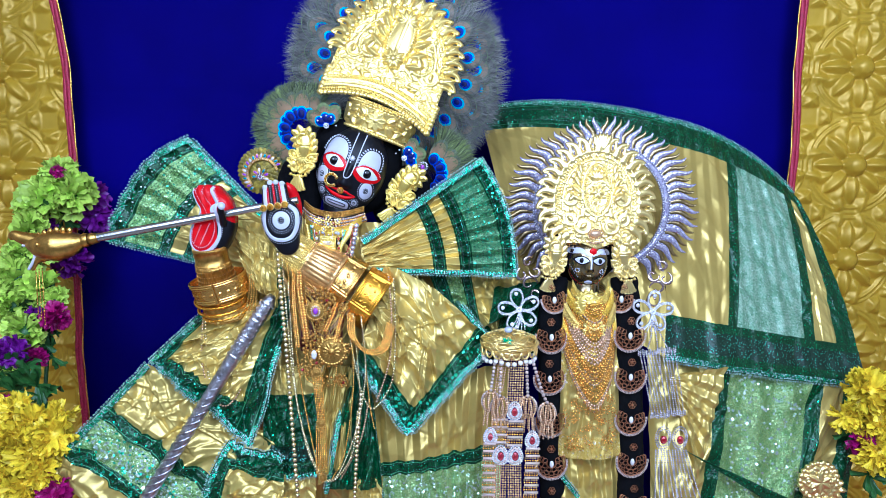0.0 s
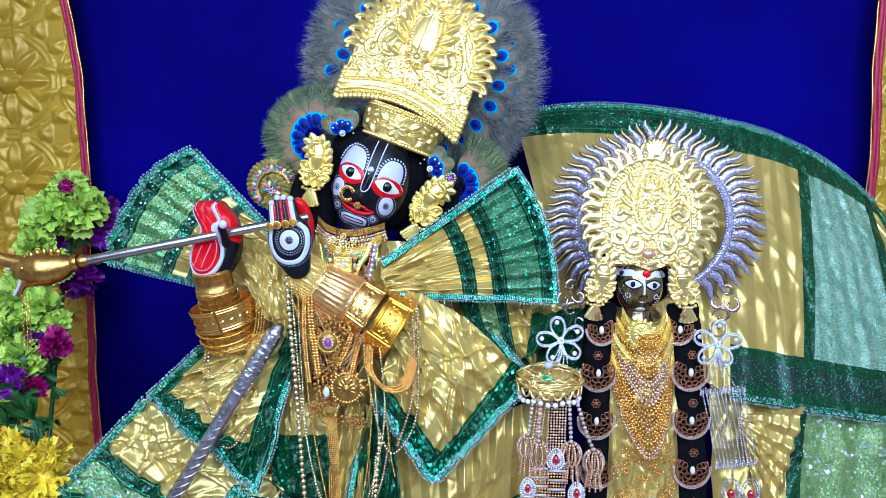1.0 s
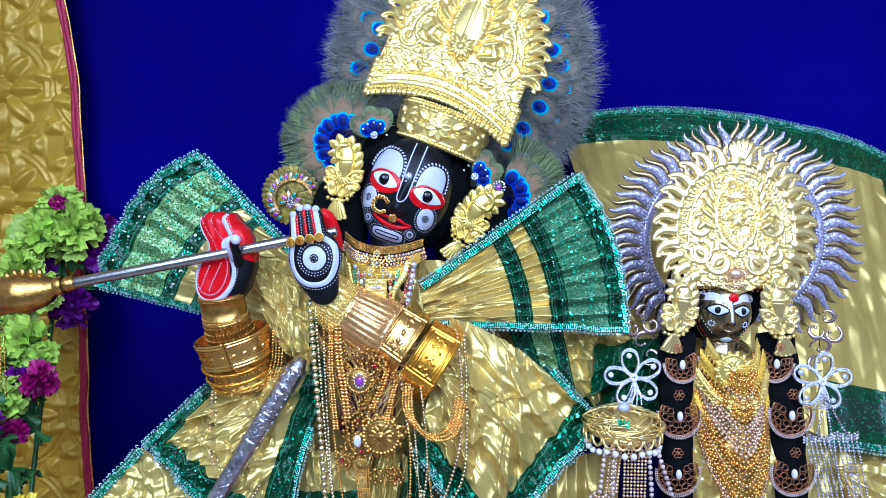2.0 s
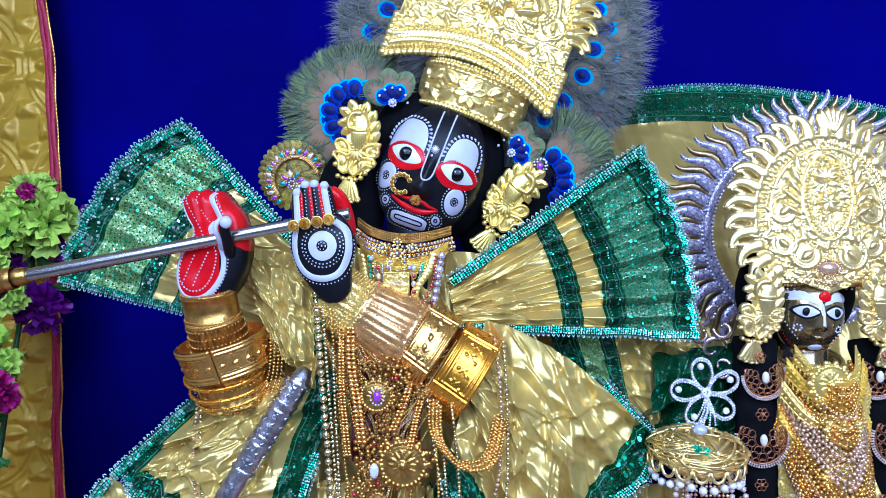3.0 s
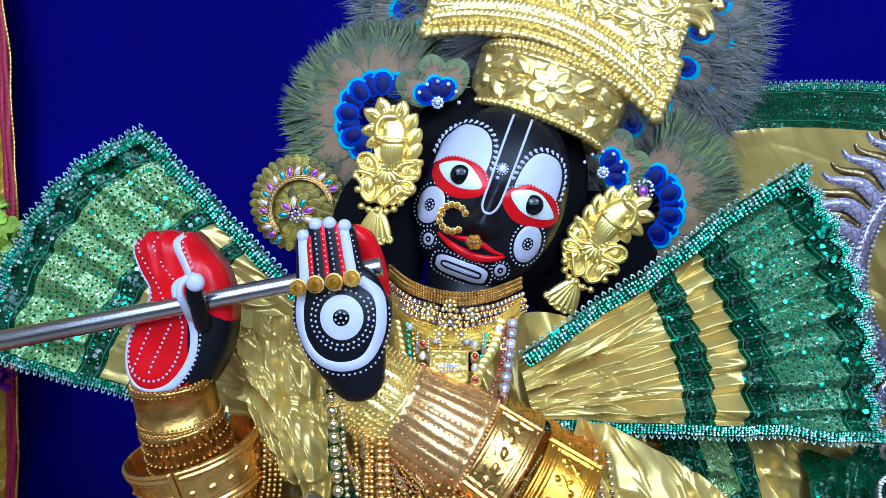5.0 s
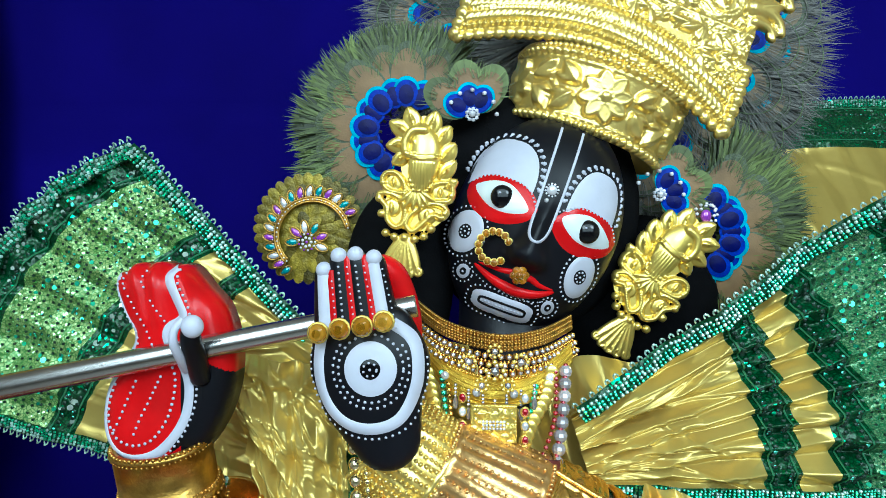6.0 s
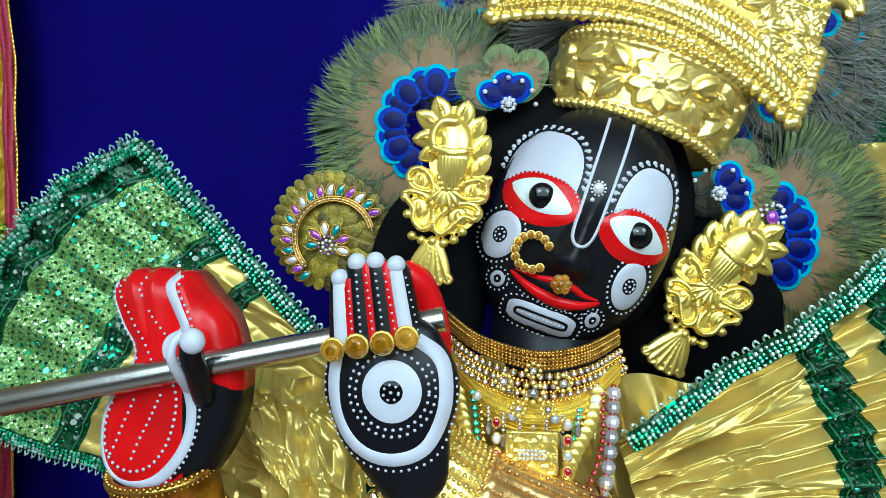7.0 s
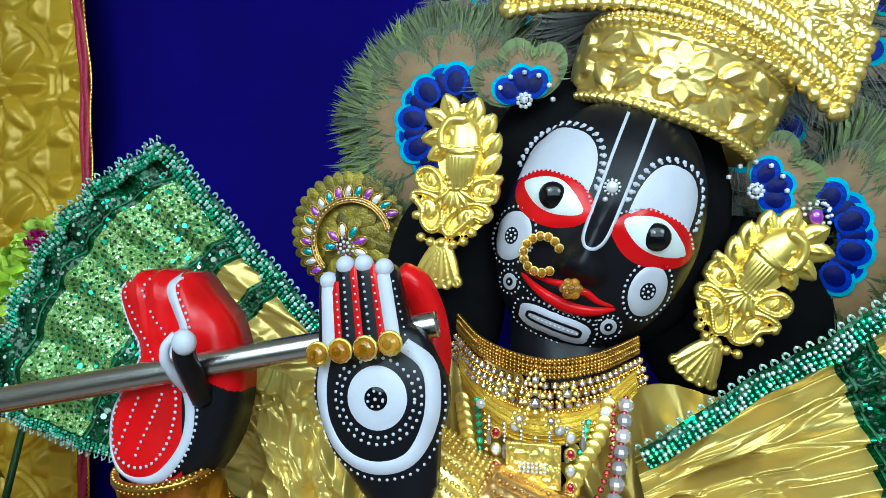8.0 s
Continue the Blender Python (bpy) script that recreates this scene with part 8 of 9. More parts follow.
def build_small_statue():
    g = Geo()                        # 0 gilt, 1 lilac white, 2 red, 3 black, 4 white
    f = SmallFace()
    th, ph = np.meshgrid(np.linspace(0, 2 * np.pi, 64, endpoint=False), np.concatenate([np.linspace(0.001, np.pi / 2, 26), np.linspace(np.pi / 2 + 0.08, np.pi - 0.001, 10)]))
    su, sv, sd = np.sin(ph) * np.cos(th), np.sin(ph) * np.sin(th), np.cos(ph)
    U, V = 0.0465 * su, -0.006 + 0.058 * sv
    P = f.o + U[..., None] * f.r + V[..., None] * f.w - np.where(sd > 0, f.depth(U, V), 0.06 * sd - 0.042)[..., None] * np.array((0, 1, 0))
    g.grid(P, 0, True)
    c = f.o
    g.tube([c + (0, 0.05, -0.03), c + (0, 0.05, -0.085), c + (0.0, 0.05, -0.13), c + (0.0, 0.05, -0.25), c + (0, 0.05, -0.45), c + (0, 0.06, -0.7), (c[0], 1.56, 0.46)],
           [0.030, 0.032, 0.062, 0.058, 0.065, 0.09, 0.12], 20, 0)
    for s in (-1, 1):
        e = s * 0.0200
        brow = catmull([(e - s * 0.017, 0.014), (e, 0.0285), (e + s * 0.024, 0.025), (e + s * 0.028, 0.013), (e, 0.0165), (e - s * 0.015, 0.011)], 5, True)
        fill(g, f, brow, 1, 0.0008, 5)
        eye = catmull([(e - 0.0190, 0.002), (e, 0.0125), (e + 0.0190, 0.002), (e, -0.0100)], 6, True)
        fill(g, f, eye, 3, 0.0010, 5)
        eye = catmull([(e - 0.0172, 0.002), (e, 0.0108), (e + 0.0172, 0.002), (e, -0.0084)], 6, True)
        fill(g, f, eye, 1, 0.0016, 5)
        g.orb(f.at(np.array(e), np.array(0.0012), 0.0012), (0.0056, 0.0024, 0.0060), 3, nu=12, nv=8)
        dots(g, f, catmull([(e + s * 0.022, -0.012), (e + s * 0.014, -0.026), (e + s * 0.004, -0.038)], 6), 0.0052, 0.0013, 1)
        for k in range(7):
            g.ball(f.at(np.array(s * 0.027 + 0.0042 * np.cos(k * 0.9)), np.array(-0.022 + 0.0042 * np.sin(k * 0.9)), 0), 0.0017, 1, (1, 0.5, 1))
    ribbon(g, f, np.array([(0.0, 0.013), (0.0005, 0.0), (0.0, -0.016)]), 0.004, 1, 0.0006)
    g.orb(f.at(np.array(0.004), np.array(0.0215), 0.0), (0.0085, 0.0028, 0.0085), 2)
    g.tube(f.at(np.array([-0.011, -0.004, 0.0, 0.004, 0.011]), np.array([-0.031, -0.0335, -0.033, -0.0335, -0.031]), 0), [0.001, 0.0028, 0.003, 0.0028, 0.001], 8, 0)
    fill(g, f, oval(0, -0.049, 0.010, 0.005, 0, 20), 1, 0.0008, 4)
    dots(g, f, oval(0, -0.008, 0.044, 0.050, 0, 60, 200, 340), 0.005, 0.0013, 2)
    return tagged(part("small_statue", g, [SKIN, LILAC, RED, BLACK, WHITE]), "dark gilt statue with painted eyes and red brow dot", "statue")


build_small_statue()
g = Geo()
g.orb(SmallFace.o + np.array((0, 0.085, 0.02)), (0.085, 0.05, 0.085), 0, nu=24, nv=14)
tagged(part("hair_cap", g, HAIR), "black cloth hair behind the smaller statue's face", "wig")


def small_crown():
    t = thing("crown", (0.348, 1.540, 1.450), "pale gold openwork crown with flame curls above the smaller statue", "crown")
    r = Relief(-0.15, 0.15, -0.02, 0.27, 0.0011)
    W, H = 0.103, 0.219
    el = 1 - (r.X / (W * 0.98)) ** 2 - (np.maximum(r.Y - H * 0.42, 0) / (H * 0.58)) ** 2 - (np.maximum(H * 0.42 - r.Y, 0) / (H * 0.58)) ** 2
    r.plate(np.minimum(np.minimum(el * 0.06, 0.05), r.Y - 0.004 + 0.4 * np.maximum(0.03 - np.abs(r.X), -0.002)))
    th = np.radians(np.linspace(-48, 228, 90))
    ring = np.stack([W * 1.05 * np.cos(th), H * 0.42 + np.where(np.sin(th) > 0, H * 0.60, H * 0.46) * np.sin(th)], 1)
    for k, (x, y) in enumerate(even(ring, 0.0225)):
        if y > 0.0:
            a, e = np.degrees(np.arctan2((y - H * 0.40), x)), 1 if x < 0 else -1
            cx, cy = x * 0.92, H * 0.42 + (y - H * 0.42) * 0.92
            r.leaf(cx, cy, a - e * 18, 0.032, 0.0050, 0.45, 0.0004, True, sharp=0.6)
            curl(r, cx, cy, a, 0.037, e, 0.5)
    for a in (64, 78, 90, 102, 116):
        r.leaf(0.012, H * 0.97, a, 0.042, 0.009, 0.5)
    r.sweep(arch(W - 0.008, H - 0.008), 0.0035, None, 0.9, 0.001, False)
    r.sweep(arch(W - 0.026, H - 0.026), 0.0028, None, 0.9, 0.001, False)
    for x, y in even(arch(W - 0.017, H - 0.017), 0.0065):
        r.leaf(x * 0.94, y * 0.97, np.degrees(np.arctan2(y - H * 0.3, x)) + 25, 0.013, 0.0028, 0.9, 0.001, False)
    r.beads(oval(0.0, 0.125, 0.027, 0.052), 0.0022, 2.2, 1, 0.003, False)
    r.sweep(oval(0.0, 0.125, 0.033, 0.060), 0.0024, None, 0.9, 0.002, False)
    for s in (-1, 1):
        for x, y, z, q in ((0.030, 0.045, 0.030, 1), (0.060, 0.060, 0.026, -1), (0.058, 0.105, 0.026, 1), (0.022, 0.078, 0.018, -1)):
            r.paisley(s * x, y, 90 + s * q * 50, z, 0.5, 0.002, False, s * q)
        for j in range(5):
            r.leaf(s * 0.036, 0.10 + 0.014 * j, 90 - s * (60 - 12 * j), 0.030, 0.006, 0.7, 0.002, False)
    for j in range(6):
        r.leaf(0, 0.118, 60 * j, 0.016, 0.0055, 0.8, 0.003, False)
        r.leaf(0, 0.150, 15 + 30 * j, 0.020, 0.0045, 0.8, 0.003, False)
    scatter_ornament(r, (r.F > 0.003) & (r.H < 0.002), 420, 9, 0.004, 0.009)
    g = Geo()
    r.H *= 1.25
    base = flat_place((0.345, 1.500, 1.453), *turned(1.0), 1.6)

    def bent(P):
        Q = base(P)
        Q[:, 1] += 0.16 * np.maximum(P[:, 1], 0)
        return Q
    r.into(g, bent, 0.003)
    part("crest_plate", g, WHITE_GOLD, t, "pressed pale gold crest")
    g = Geo()
    c = np.array((0.341, 1.495, 1.480))
    rows = []
    for s, h in ((1.0, 0.0), (0.8, 0.005), (0.02, 0.006)):
        rows.append(c + np.stack([0.013 * s * np.cos(np.linspace(0, 6.283, 24, endpoint=False)), np.full(24, -h), 0.009 * s * np.sin(np.linspace(0, 6.283, 24, endpoint=False))], 1))
    g.grid(np.array(rows), 0, True)
    for k in range(20):
        g.ball(c + np.array((0.016 * np.cos(k * 0.314), -0.002, 0.011 * np.sin(k * 0.314))), 0.0019, 0)
    for k in range(9):
        g.ball(c + np.array((-0.016 + 0.004 * k, -0.004, -0.020 + 0.0006 * (k - 4) ** 2 * 0.3)), 0.0024, 0)
    part("brow_jewel", g, ROSE_BEAD, t, "rose crystal brow jewel")
    g = Geo()
    for k in range(40):
        x = -0.085 + 0.17 * k / 39
        p = np.array((0.342, 1.512, 1.453)) + np.array((x, 6 * x * x * 0.4, 0.004 - 0.9 * x * x))
        g.ball(p, 0.0034, k % 3 // 2)
        if k % 2:
            g.ball(p + np.array((0, 0, -0.006)), 0.0022, 1)
    part("bead_fringe", g, [GOLD_BEAD, ROSE_BEAD], t, "fringe of small gold beads", kind="stuff")


small_crown()


def halo():
    c = np.array((0.391, 1.665, 1.527))
    t = thing("halo", tuple(c), "sunburst halo of wavy silver and gold rays behind the smaller crown", "halo")
    a = np.linspace(0, 2 * np.pi, 120, endpoint=False)
    g = Geo()
    ro, ri = 0.169, 0.151
    rows = [c + np.stack([r * np.cos(a), np.full(120, -h), r * 0.95 * np.sin(a)], 1) for r, h in ((ri, 0.0), (ri, 0.006), ((ri + ro) / 2, 0.010), (ro, 0.006), (ro, 0.0))]
    g.grid(np.array(rows), 0, True)
    part("ring", g, PINK_SILVER, t, "broad lilac silver foil ring")
    g = Geo()
    for k in range(150):
        b = 2 * np.pi * k / 150
        for r in (0.152, 0.168):
            g.ball(c + np.array((r * np.cos(b), -0.009, r * 0.95 * np.sin(b))), 0.0022)
    part("stone_ring", g, CRYSTAL, t, "small crystals on the ring", kind="stuff")
    PALE = mat("gold_foil_ray", (0.42, 0.31, 0.14), 0.3, 0.95, 0.3, 100, 0.5, 160)

    def ray_mesh(name, L, w, m):
        g = Geo()
        s = np.linspace(0, 1, 18)
        off = 0.0080 * np.sin(s * 5.4) * (0.3 + s)
        wid = w * (1 - 0.85 * s ** 2.6)
        rows = [np.stack([off + wid * q, np.full(18, -h), L * s], 1) for q, h in ((-1, 0.0), (-0.75, 0.002), (0, 0.004), (0.75, 0.002), (1, 0.0))]
        g.grid(np.array(rows).transpose(1, 0, 2))
        rows = [np.stack([off + wid * q, np.full(18, 0.001), L * s], 1) for q in (1, -1)]
        g.grid(np.array(rows).transpose(1, 0, 2))
        return g.mesh(name, m)
    silver, gold = ray_mesh("ray", 0.080, 0.0092, PINK_SILVER), ray_mesh("ray", 0.076, 0.0086, PALE)
    n = 42
    for k in range(n):
        b = 2 * np.pi * (k + 0.5) / n - np.pi / 2
        if abs((np.degrees(b) + 90 + 180) % 360 - 180) < 38:
            continue
        for me, dy, db in ((silver, 0.0, 0.0), (gold, 0.006, np.pi / n)):
            ob = new("ray", me)
            ob.parent = t
            ob.matrix_parent_inverse = Matrix.Translation(-Vector(t.location))
            an = b + db
            p = c + np.array((0.166 * np.cos(an), dy, 0.166 * 0.95 * np.sin(an)))
            flip = 1 if np.cos(an) < 0 else -1
            ob.matrix_basis = Matrix.Translation(p) @ Matrix.Rotation(-(an - np.pi / 2), 4, "Y") @ Matrix.Diagonal((flip, 1, 1 - 0.22 * abs(np.sin(an)) + 0.06 * np.sin(k * 7.3), 1))


halo()
for p, fl, ln in (((0.247, 1.482, 1.416), -1, 3), ((0.406, 1.482, 1.413), 1, -2)):
    ear_ornament(p, ln, 0.128, "pale gold fish earring of the smaller statue", 3, material=WHITE_GOLD, flip=fl)


def crystal_flower(at, s, label, turn=0):
    t = thing("crystal_flower", at, label, "brooch", "crystal flower brooches")
    c = np.array(at)
    for k in range(5):
        a0 = radians(90 + turn + 72 * k)
        d, e = np.array((np.cos(a0), 0, np.sin(a0))), np.array((-np.sin(a0), 0, np.cos(a0)))
        loop = catmull([c + d * 0.004, c + d * s * 0.45 + e * s * 0.26, c + d * s * 0.85 + e * s * 0.24, c + d * s, c + d * s * 0.85 - e * s * 0.24, c + d * s * 0.45 - e * s * 0.26], 7, True)
        loop[:, 1] -= 0.006
        g = Geo()
        g.tube(loop, 0.0028, 6, 0, True)
        for q in (-0.0018, 0.0018):
            bead_string(g, np.concatenate([loop, loop[:1]]) + np.array((0, -0.0022, q)), 0.0017, 2.0, 1, k)
        g.orb(c + d * s * 0.78 + np.array((0, -0.007, 0)), (0.0048, 0.0035, 0.0048), 1, nu=10, nv=7)
        part("petal", g, [SILVER, CRYSTAL], t, "open petal loop of crystals")
    g = Geo()
    for k in range(9):
        g.ball(c + np.array((0.005 * np.cos(k * 0.7), -0.009, 0.005 * np.sin(k * 0.7))), 0.0024)
    for k in range(5):
        bead_string(g, catmull([c + (0, -0.008, 0), c + (-0.006 + 0.004 * k, -0.008, -s * 0.5), c + (-0.018 + 0.008 * k, -0.006, -s * 0.95)], 6), 0.0017, 2.0)
    part("stem", g, CRYSTAL, t, "crystal stem")


crystal_flower((0.172, 1.478, 1.312), 0.047, "open five-petal crystal flower brooch on the shoulder", 12)
crystal_flower((0.467, 1.472, 1.311), 0.046, "open five-petal crystal flower brooch on the shoulder", -5)


def scroll_spray(at, flip):
    t = thing("scroll_spray", at, "rose silver scroll ornament below the halo", "ornament", "scroll sprays")
    c = np.array(at)
    for k, (x, z, s, ph) in enumerate(((0, 0.0, 0.020, 0), (-0.016, 0.022, 0.016, 1.8), (0.014, 0.030, 0.015, 3.0), (0.012, -0.024, 0.017, 4.0), (-0.004, 0.052, 0.013, 0.8))):
        th = np.linspace(0, 5.4, 26)
        g = Geo()
        pts = c + np.stack([flip * (x + s * (1 - th / 8) * np.cos(th + ph)), -0.004 * np.sin(th) - 0.002 * k, z + s * (1 - th / 8) * np.sin(th + ph)], 1)
        g.tube(pts, np.interp(np.linspace(0, 1, 26), [0, 0.35, 1], [0.0012, 0.0042, 0.0016]), 7, flat=0.5)
        g.ball(pts[-1], 0.0034)
        part("scroll", g, ROSE_SILVER, t, "rose silver scroll" if k % 2 else "")


scroll_spray((0.200, 1.530, 1.360), 1)
scroll_spray((0.497, 1.530, 1.352), -1)

# braids with filigree crescents
COPPER = mat("copper_filigree", (0.50, 0.22, 0.10), 0.3, 1.0, 0.25, 120, 0.2, 300)


def filigree(at, s, lean):
    t = thing("filigree_crescent", at, "copper filigree crescent with a pearl drop and bead fringe", "hair jewel", "filigree crescents")
    c = np.array(at)
    R_, U_ = (np.array(q) for q in turned(lean))
    P = lambda x, z, h=0.0: c + s * x * R_ + s * z * U_ + np.array((0, -h, 0))
    g = Geo()

    def loop(x, z, r, m=0, n=9, w=0.0007):
        a = np.linspace(0, 2 * np.pi, n, endpoint=False)
        g.tube(np.array([P(x + r * np.cos(b), z + r * np.sin(b), 0.002) for b in a]), w, 5, m, True)
    for k in range(6):
        loop(0.15 * np.cos(k * 1.047), 0.80 + 0.15 * np.sin(k * 1.047), 0.085)
    g.ball(P(0, 0.80, 0.003), 0.0028)
    for rad, n, r in ((0.46, 6, 0.14), (0.68, 9, 0.14), (0.86, 13, 0.11)):
        for k in range(n):
            b = radians(-205 + 230 * k / (n - 1))
            loop(rad * 0.92 * np.cos(b), -0.10 + rad * np.sin(b), r)
    for rad in (0.30, 0.93):
        g.tube(np.array([P(rad * 0.92 * np.cos(b), -0.10 + rad * np.sin(b), 0.002) for b in np.radians(np.linspace(-210, 30, 30))]), 0.0014, 5)
    f = part("filigree", g, COPPER, t, "copper wire openwork")
    g = Geo()
    for row in range(2):
        for b in np.radians(np.linspace(-190, 10, 38)):
            g.ball(P((1.0 + 0.075 * row) * 0.92 * np.cos(b), -0.10 + (1.0 + 0.075 * row) * np.sin(b), 0.002), 0.0016, 0)
    part("bead_fringe", g, TINY_PEARL, t, "fringe of tiny pale beads", kind="stuff")
    g = Geo()
    g.orb(P(0, -0.12, 0.006), (0.0048, 0.0042, 0.0080), 0)
    part("pearl_drop", g, PEARL, t, "white pearl drop")


for pts in (((0.258, 1.530, 1.376), (0.251, 1.500, 1.290), (0.251, 1.475, 1.114), (0.257, 1.450, 0.873)),
            ((0.418, 1.530, 1.376), (0.421, 1.500, 1.290), (0.426, 1.475, 1.114), (0.432, 1.450, 0.873))):
    g = Geo()
    ln = catmull([*pts, np.array(pts[-1]) + np.array((0, -0.01, -0.2))], 14)
    g.tube(ln, 0.030 + 0.0025 * np.abs(np.sin(np.arange(len(ln)) * 0.55)), 14, flat=0.6)
    tagged(part("braid", g, HAIR), "thick black cloth braid hanging over the chest", "braid", "braids")
LEFT_Z = [(0.243, 1.460, 1.258), (0.240, 1.450, 1.166), (0.243, 1.440, 1.072), (0.246, 1.430, 0.977), (0.248, 1.420, 0.884)]
RIGHT_Z = [(0.416, 1.455, 1.264), (0.418, 1.445, 1.173), (0.420, 1.435, 1.079), (0.424, 1.425, 0.986), (0.428, 1.420, 0.891)]
for k, p in enumerate(LEFT_Z):
    filigree(p, 0.0365, -2)
for k, p in enumerate(RIGHT_Z):
    filigree(p, 0.0360, 4)
filigree((0.249, 1.475, 1.338), 0.030, -12)
filigree((0.399, 1.475, 1.341), 0.030, 14)

# bodice with layered necklaces
BROCADE = glitter("gold_brocade", (0.60, 0.40, 0.05), (0.92, 0.72, 0.22), 300, 0.35, 0.7, 0.34, 0.7, 240, (1.0, 0.95, 0.7))
t = thing("bodice", (0.337, 1.450, 0.992), "gold brocade bodice and gathered skirt front", "dress")
c = Cloth((0.272, 1.468, 1.345), (0.390, 1.468, 1.345), (0.402, 1.418, 0.987), (0.263, 1.418, 0.987), crease=0.004, k=12, seed=5, bulge=0.012, wrap=0.022)
bands(t, c, [("brocade_front", 0, 0.55, BROCADE, "gold brocade"), ("satin_apron", 0.55, 0.86, SATIN, "creased pale gold satin"), ("brocade_hem", 0.86, 1.0, BROCADE, "gold fringe hem")], n=50, fine=90)
c = Cloth((0.257, 1.460, 0.988), (0.435, 1.460, 0.988), (0.463, 1.420, 0.730), (0.255, 1.420, 0.730), pleats=7, amp=0.006, crease=0.003, seed=6)
bands(t, c, [("satin_skirt", 0, 0.55, SATIN_DEEP, "pleated gold satin"), ("lace_band", 0.55, 0.75, LACE, "green lace band"), ("satin_hem", 0.75, 1, SATIN, "gold hem")], n=90, fine=60)
edge(t, Cloth((0.273, 1.440, 0.941), (0.311, 1.435, 0.894), (0.312, 1.435, 0.867), (0.274, 1.440, 0.905)), [(0, 0), (1, 0)], (1, 0, 1), 33)
t = thing("necklace_set", (0.322, 1.420, 1.208), "many layered gold and rose bead necklaces over the bodice", "necklace")
rng = np.random.RandomState(3)
top = np.array((0.329, 1.470, 1.366))
for k, (w0, z0, z1, mt) in enumerate(((0.040, -0.004, -0.040, GOLD), (0.050, -0.022, -0.066, KNURLED), (0.056, -0.050, -0.102, PALE_GOLD), (0.058, -0.094, -0.150, KNURLED))):
    # pressed crescent collars, one below the other
    P = between([top + np.array(q) for q in ((-w0, 0.006, z0 + 0.016), (-w0 * 0.6, -0.022, (z0 * 2 + z1) / 3), (0, -0.032 - 0.003 * k, (z0 + z1) / 2 + 0.006), (w0 * 0.6, -0.022, (z0 * 2 + z1) / 3), (w0, 0.006, z0 + 0.016))],
                [top + np.array(q) for q in ((-w0 - 0.003, 0.004, z0 - 0.006), (-w0 * 0.66, -0.025, (z0 + z1 * 2) / 3), (0, -0.036 - 0.003 * k, z1), (w0 * 0.66, -0.025, (z0 + z1 * 2) / 3), (w0 + 0.003, 0.004, z0 - 0.006))], 48, 7)
    g = Geo()
    g.grid(P)
    g.grid((P + np.array((0, 0.002, 0)))[:, ::-1])
    for row in (P[0], P[3], P[-1]):
        g.tube(row, 0.0014, 6)
    for i in range(1, 47, 2):
        g.ball(P[2, i] + np.array((0, -0.001, 0)), 0.0021)
        g.ball(P[5, i] + np.array((0, -0.001, 0)), 0.0024)
        g.orb(P[-1, i] + np.array((0, -0.001, -0.004)), (0.0018, 0.0016, 0.0038), 0, nu=8, nv=6)
    part("crescent_collar", g, mt, t, "pressed gold crescent collar with a drop fringe")
for k in range(26):
    w = 0.034 + 0.0011 * k + 0.004 * rng.rand()
    dz = 0.035 + 0.0088 * k
    y = -0.036 - 0.0012 * k
    z0 = -0.012 - 0.004 * k
    p = [top + np.array(q) for q in ((-w, 0.012, z0), (-w * 0.66, y * 0.7, -dz * 0.60 + z0 * 0.4), (0, y - 0.012, -dz), (w * 0.66, y * 0.7, -dz * 0.60 + z0 * 0.4), (w, 0.012, z0))]
    g = Geo()
    ln = catmull(p, 12)
    r = rng.uniform(0.0026, 0.0040)
    bead_string(g, ln, r, 2.0, 0, k)
    if k % 3 == 0:
        bead_string(g, ln + np.array((0, -0.001, -2.0 * r)), r * 0.8, 2.0, 0, k)
        for q in even(ln, 0.010):
            g.orb(q + np.array((0, -0.001, -3.6 * r)), (0.002, 0.0018, 0.004), 0, nu=8, nv=6)
    part("bead_string", g, (ROSE_BEAD if 9 < k < 15 or k % 5 == 4 else GOLD_BEAD), t, "rose bead necklace" if 9 < k < 15 or k % 5 == 4 else "gold bead necklace", kind="stuff")
part("medallion", rosette((0.324, 1.418, 1.218), 0.019, 2), GOLD, t, "round gold sun medallion")
part("collar_plate", rosette((0.318, 1.437, 1.335), 0.026, 2), GOLD, t, "round gold collar plate")
part("chest_plate", rosette((0.330, 1.425, 1.278), 0.022, 1), PALE_GOLD, t, "pale gold pressed chest plate")
g = Geo()
for k in range(7):
    p = np.array((0.325, 1.420, 1.189)) + np.array((-0.012 + 0.004 * k, 0, 0))
    bead_string(g, np.array([p, p + np.array((0, 0, -0.022 - 0.004 * (3 - abs(k - 3))))]), 0.0019, 2.0)
part("medallion_fringe", g, ROSE_BEAD, t, "bead fringe", kind="stuff")
g = Geo()
for k in range(3):
    a = np.linspace(0, 2 * np.pi, 50, endpoint=False)
    c0 = np.array((0.343, 1.540, 1.345)) + np.array((0, 0, 0.006 - 0.007 * k))
    ln = c0 + np.stack([(0.036 + 0.003 * k) * np.cos(a), -(0.050 + 0.004 * k) * np.sin(a), -0.008 * np.sin(a)], 1)
    g.tube(ln, 0.0028, 6, 0, True)
    bead_string(g, ln + np.array((0, 0, -0.003)), 0.0022, 2.1, 1)
part("choker", g, [GOLD, ROSE_BEAD], t, "triple gold and coral choker", kind="stuff")
g = Geo()
for k in range(90):
    p = np.array((0.323, 1.400, 1.089)) + np.array((rng.uniform(-0.055, 0.055), 0.012 + rng.uniform(-0.006, 0.004), rng.uniform(-0.075, 0.055)))
    s = rng.uniform(0.003, 0.006)
    for j in range(5):
        g.ball(p + s * np.array((np.cos(j * 1.256), 0, np.sin(j * 1.256))), s * 0.42)
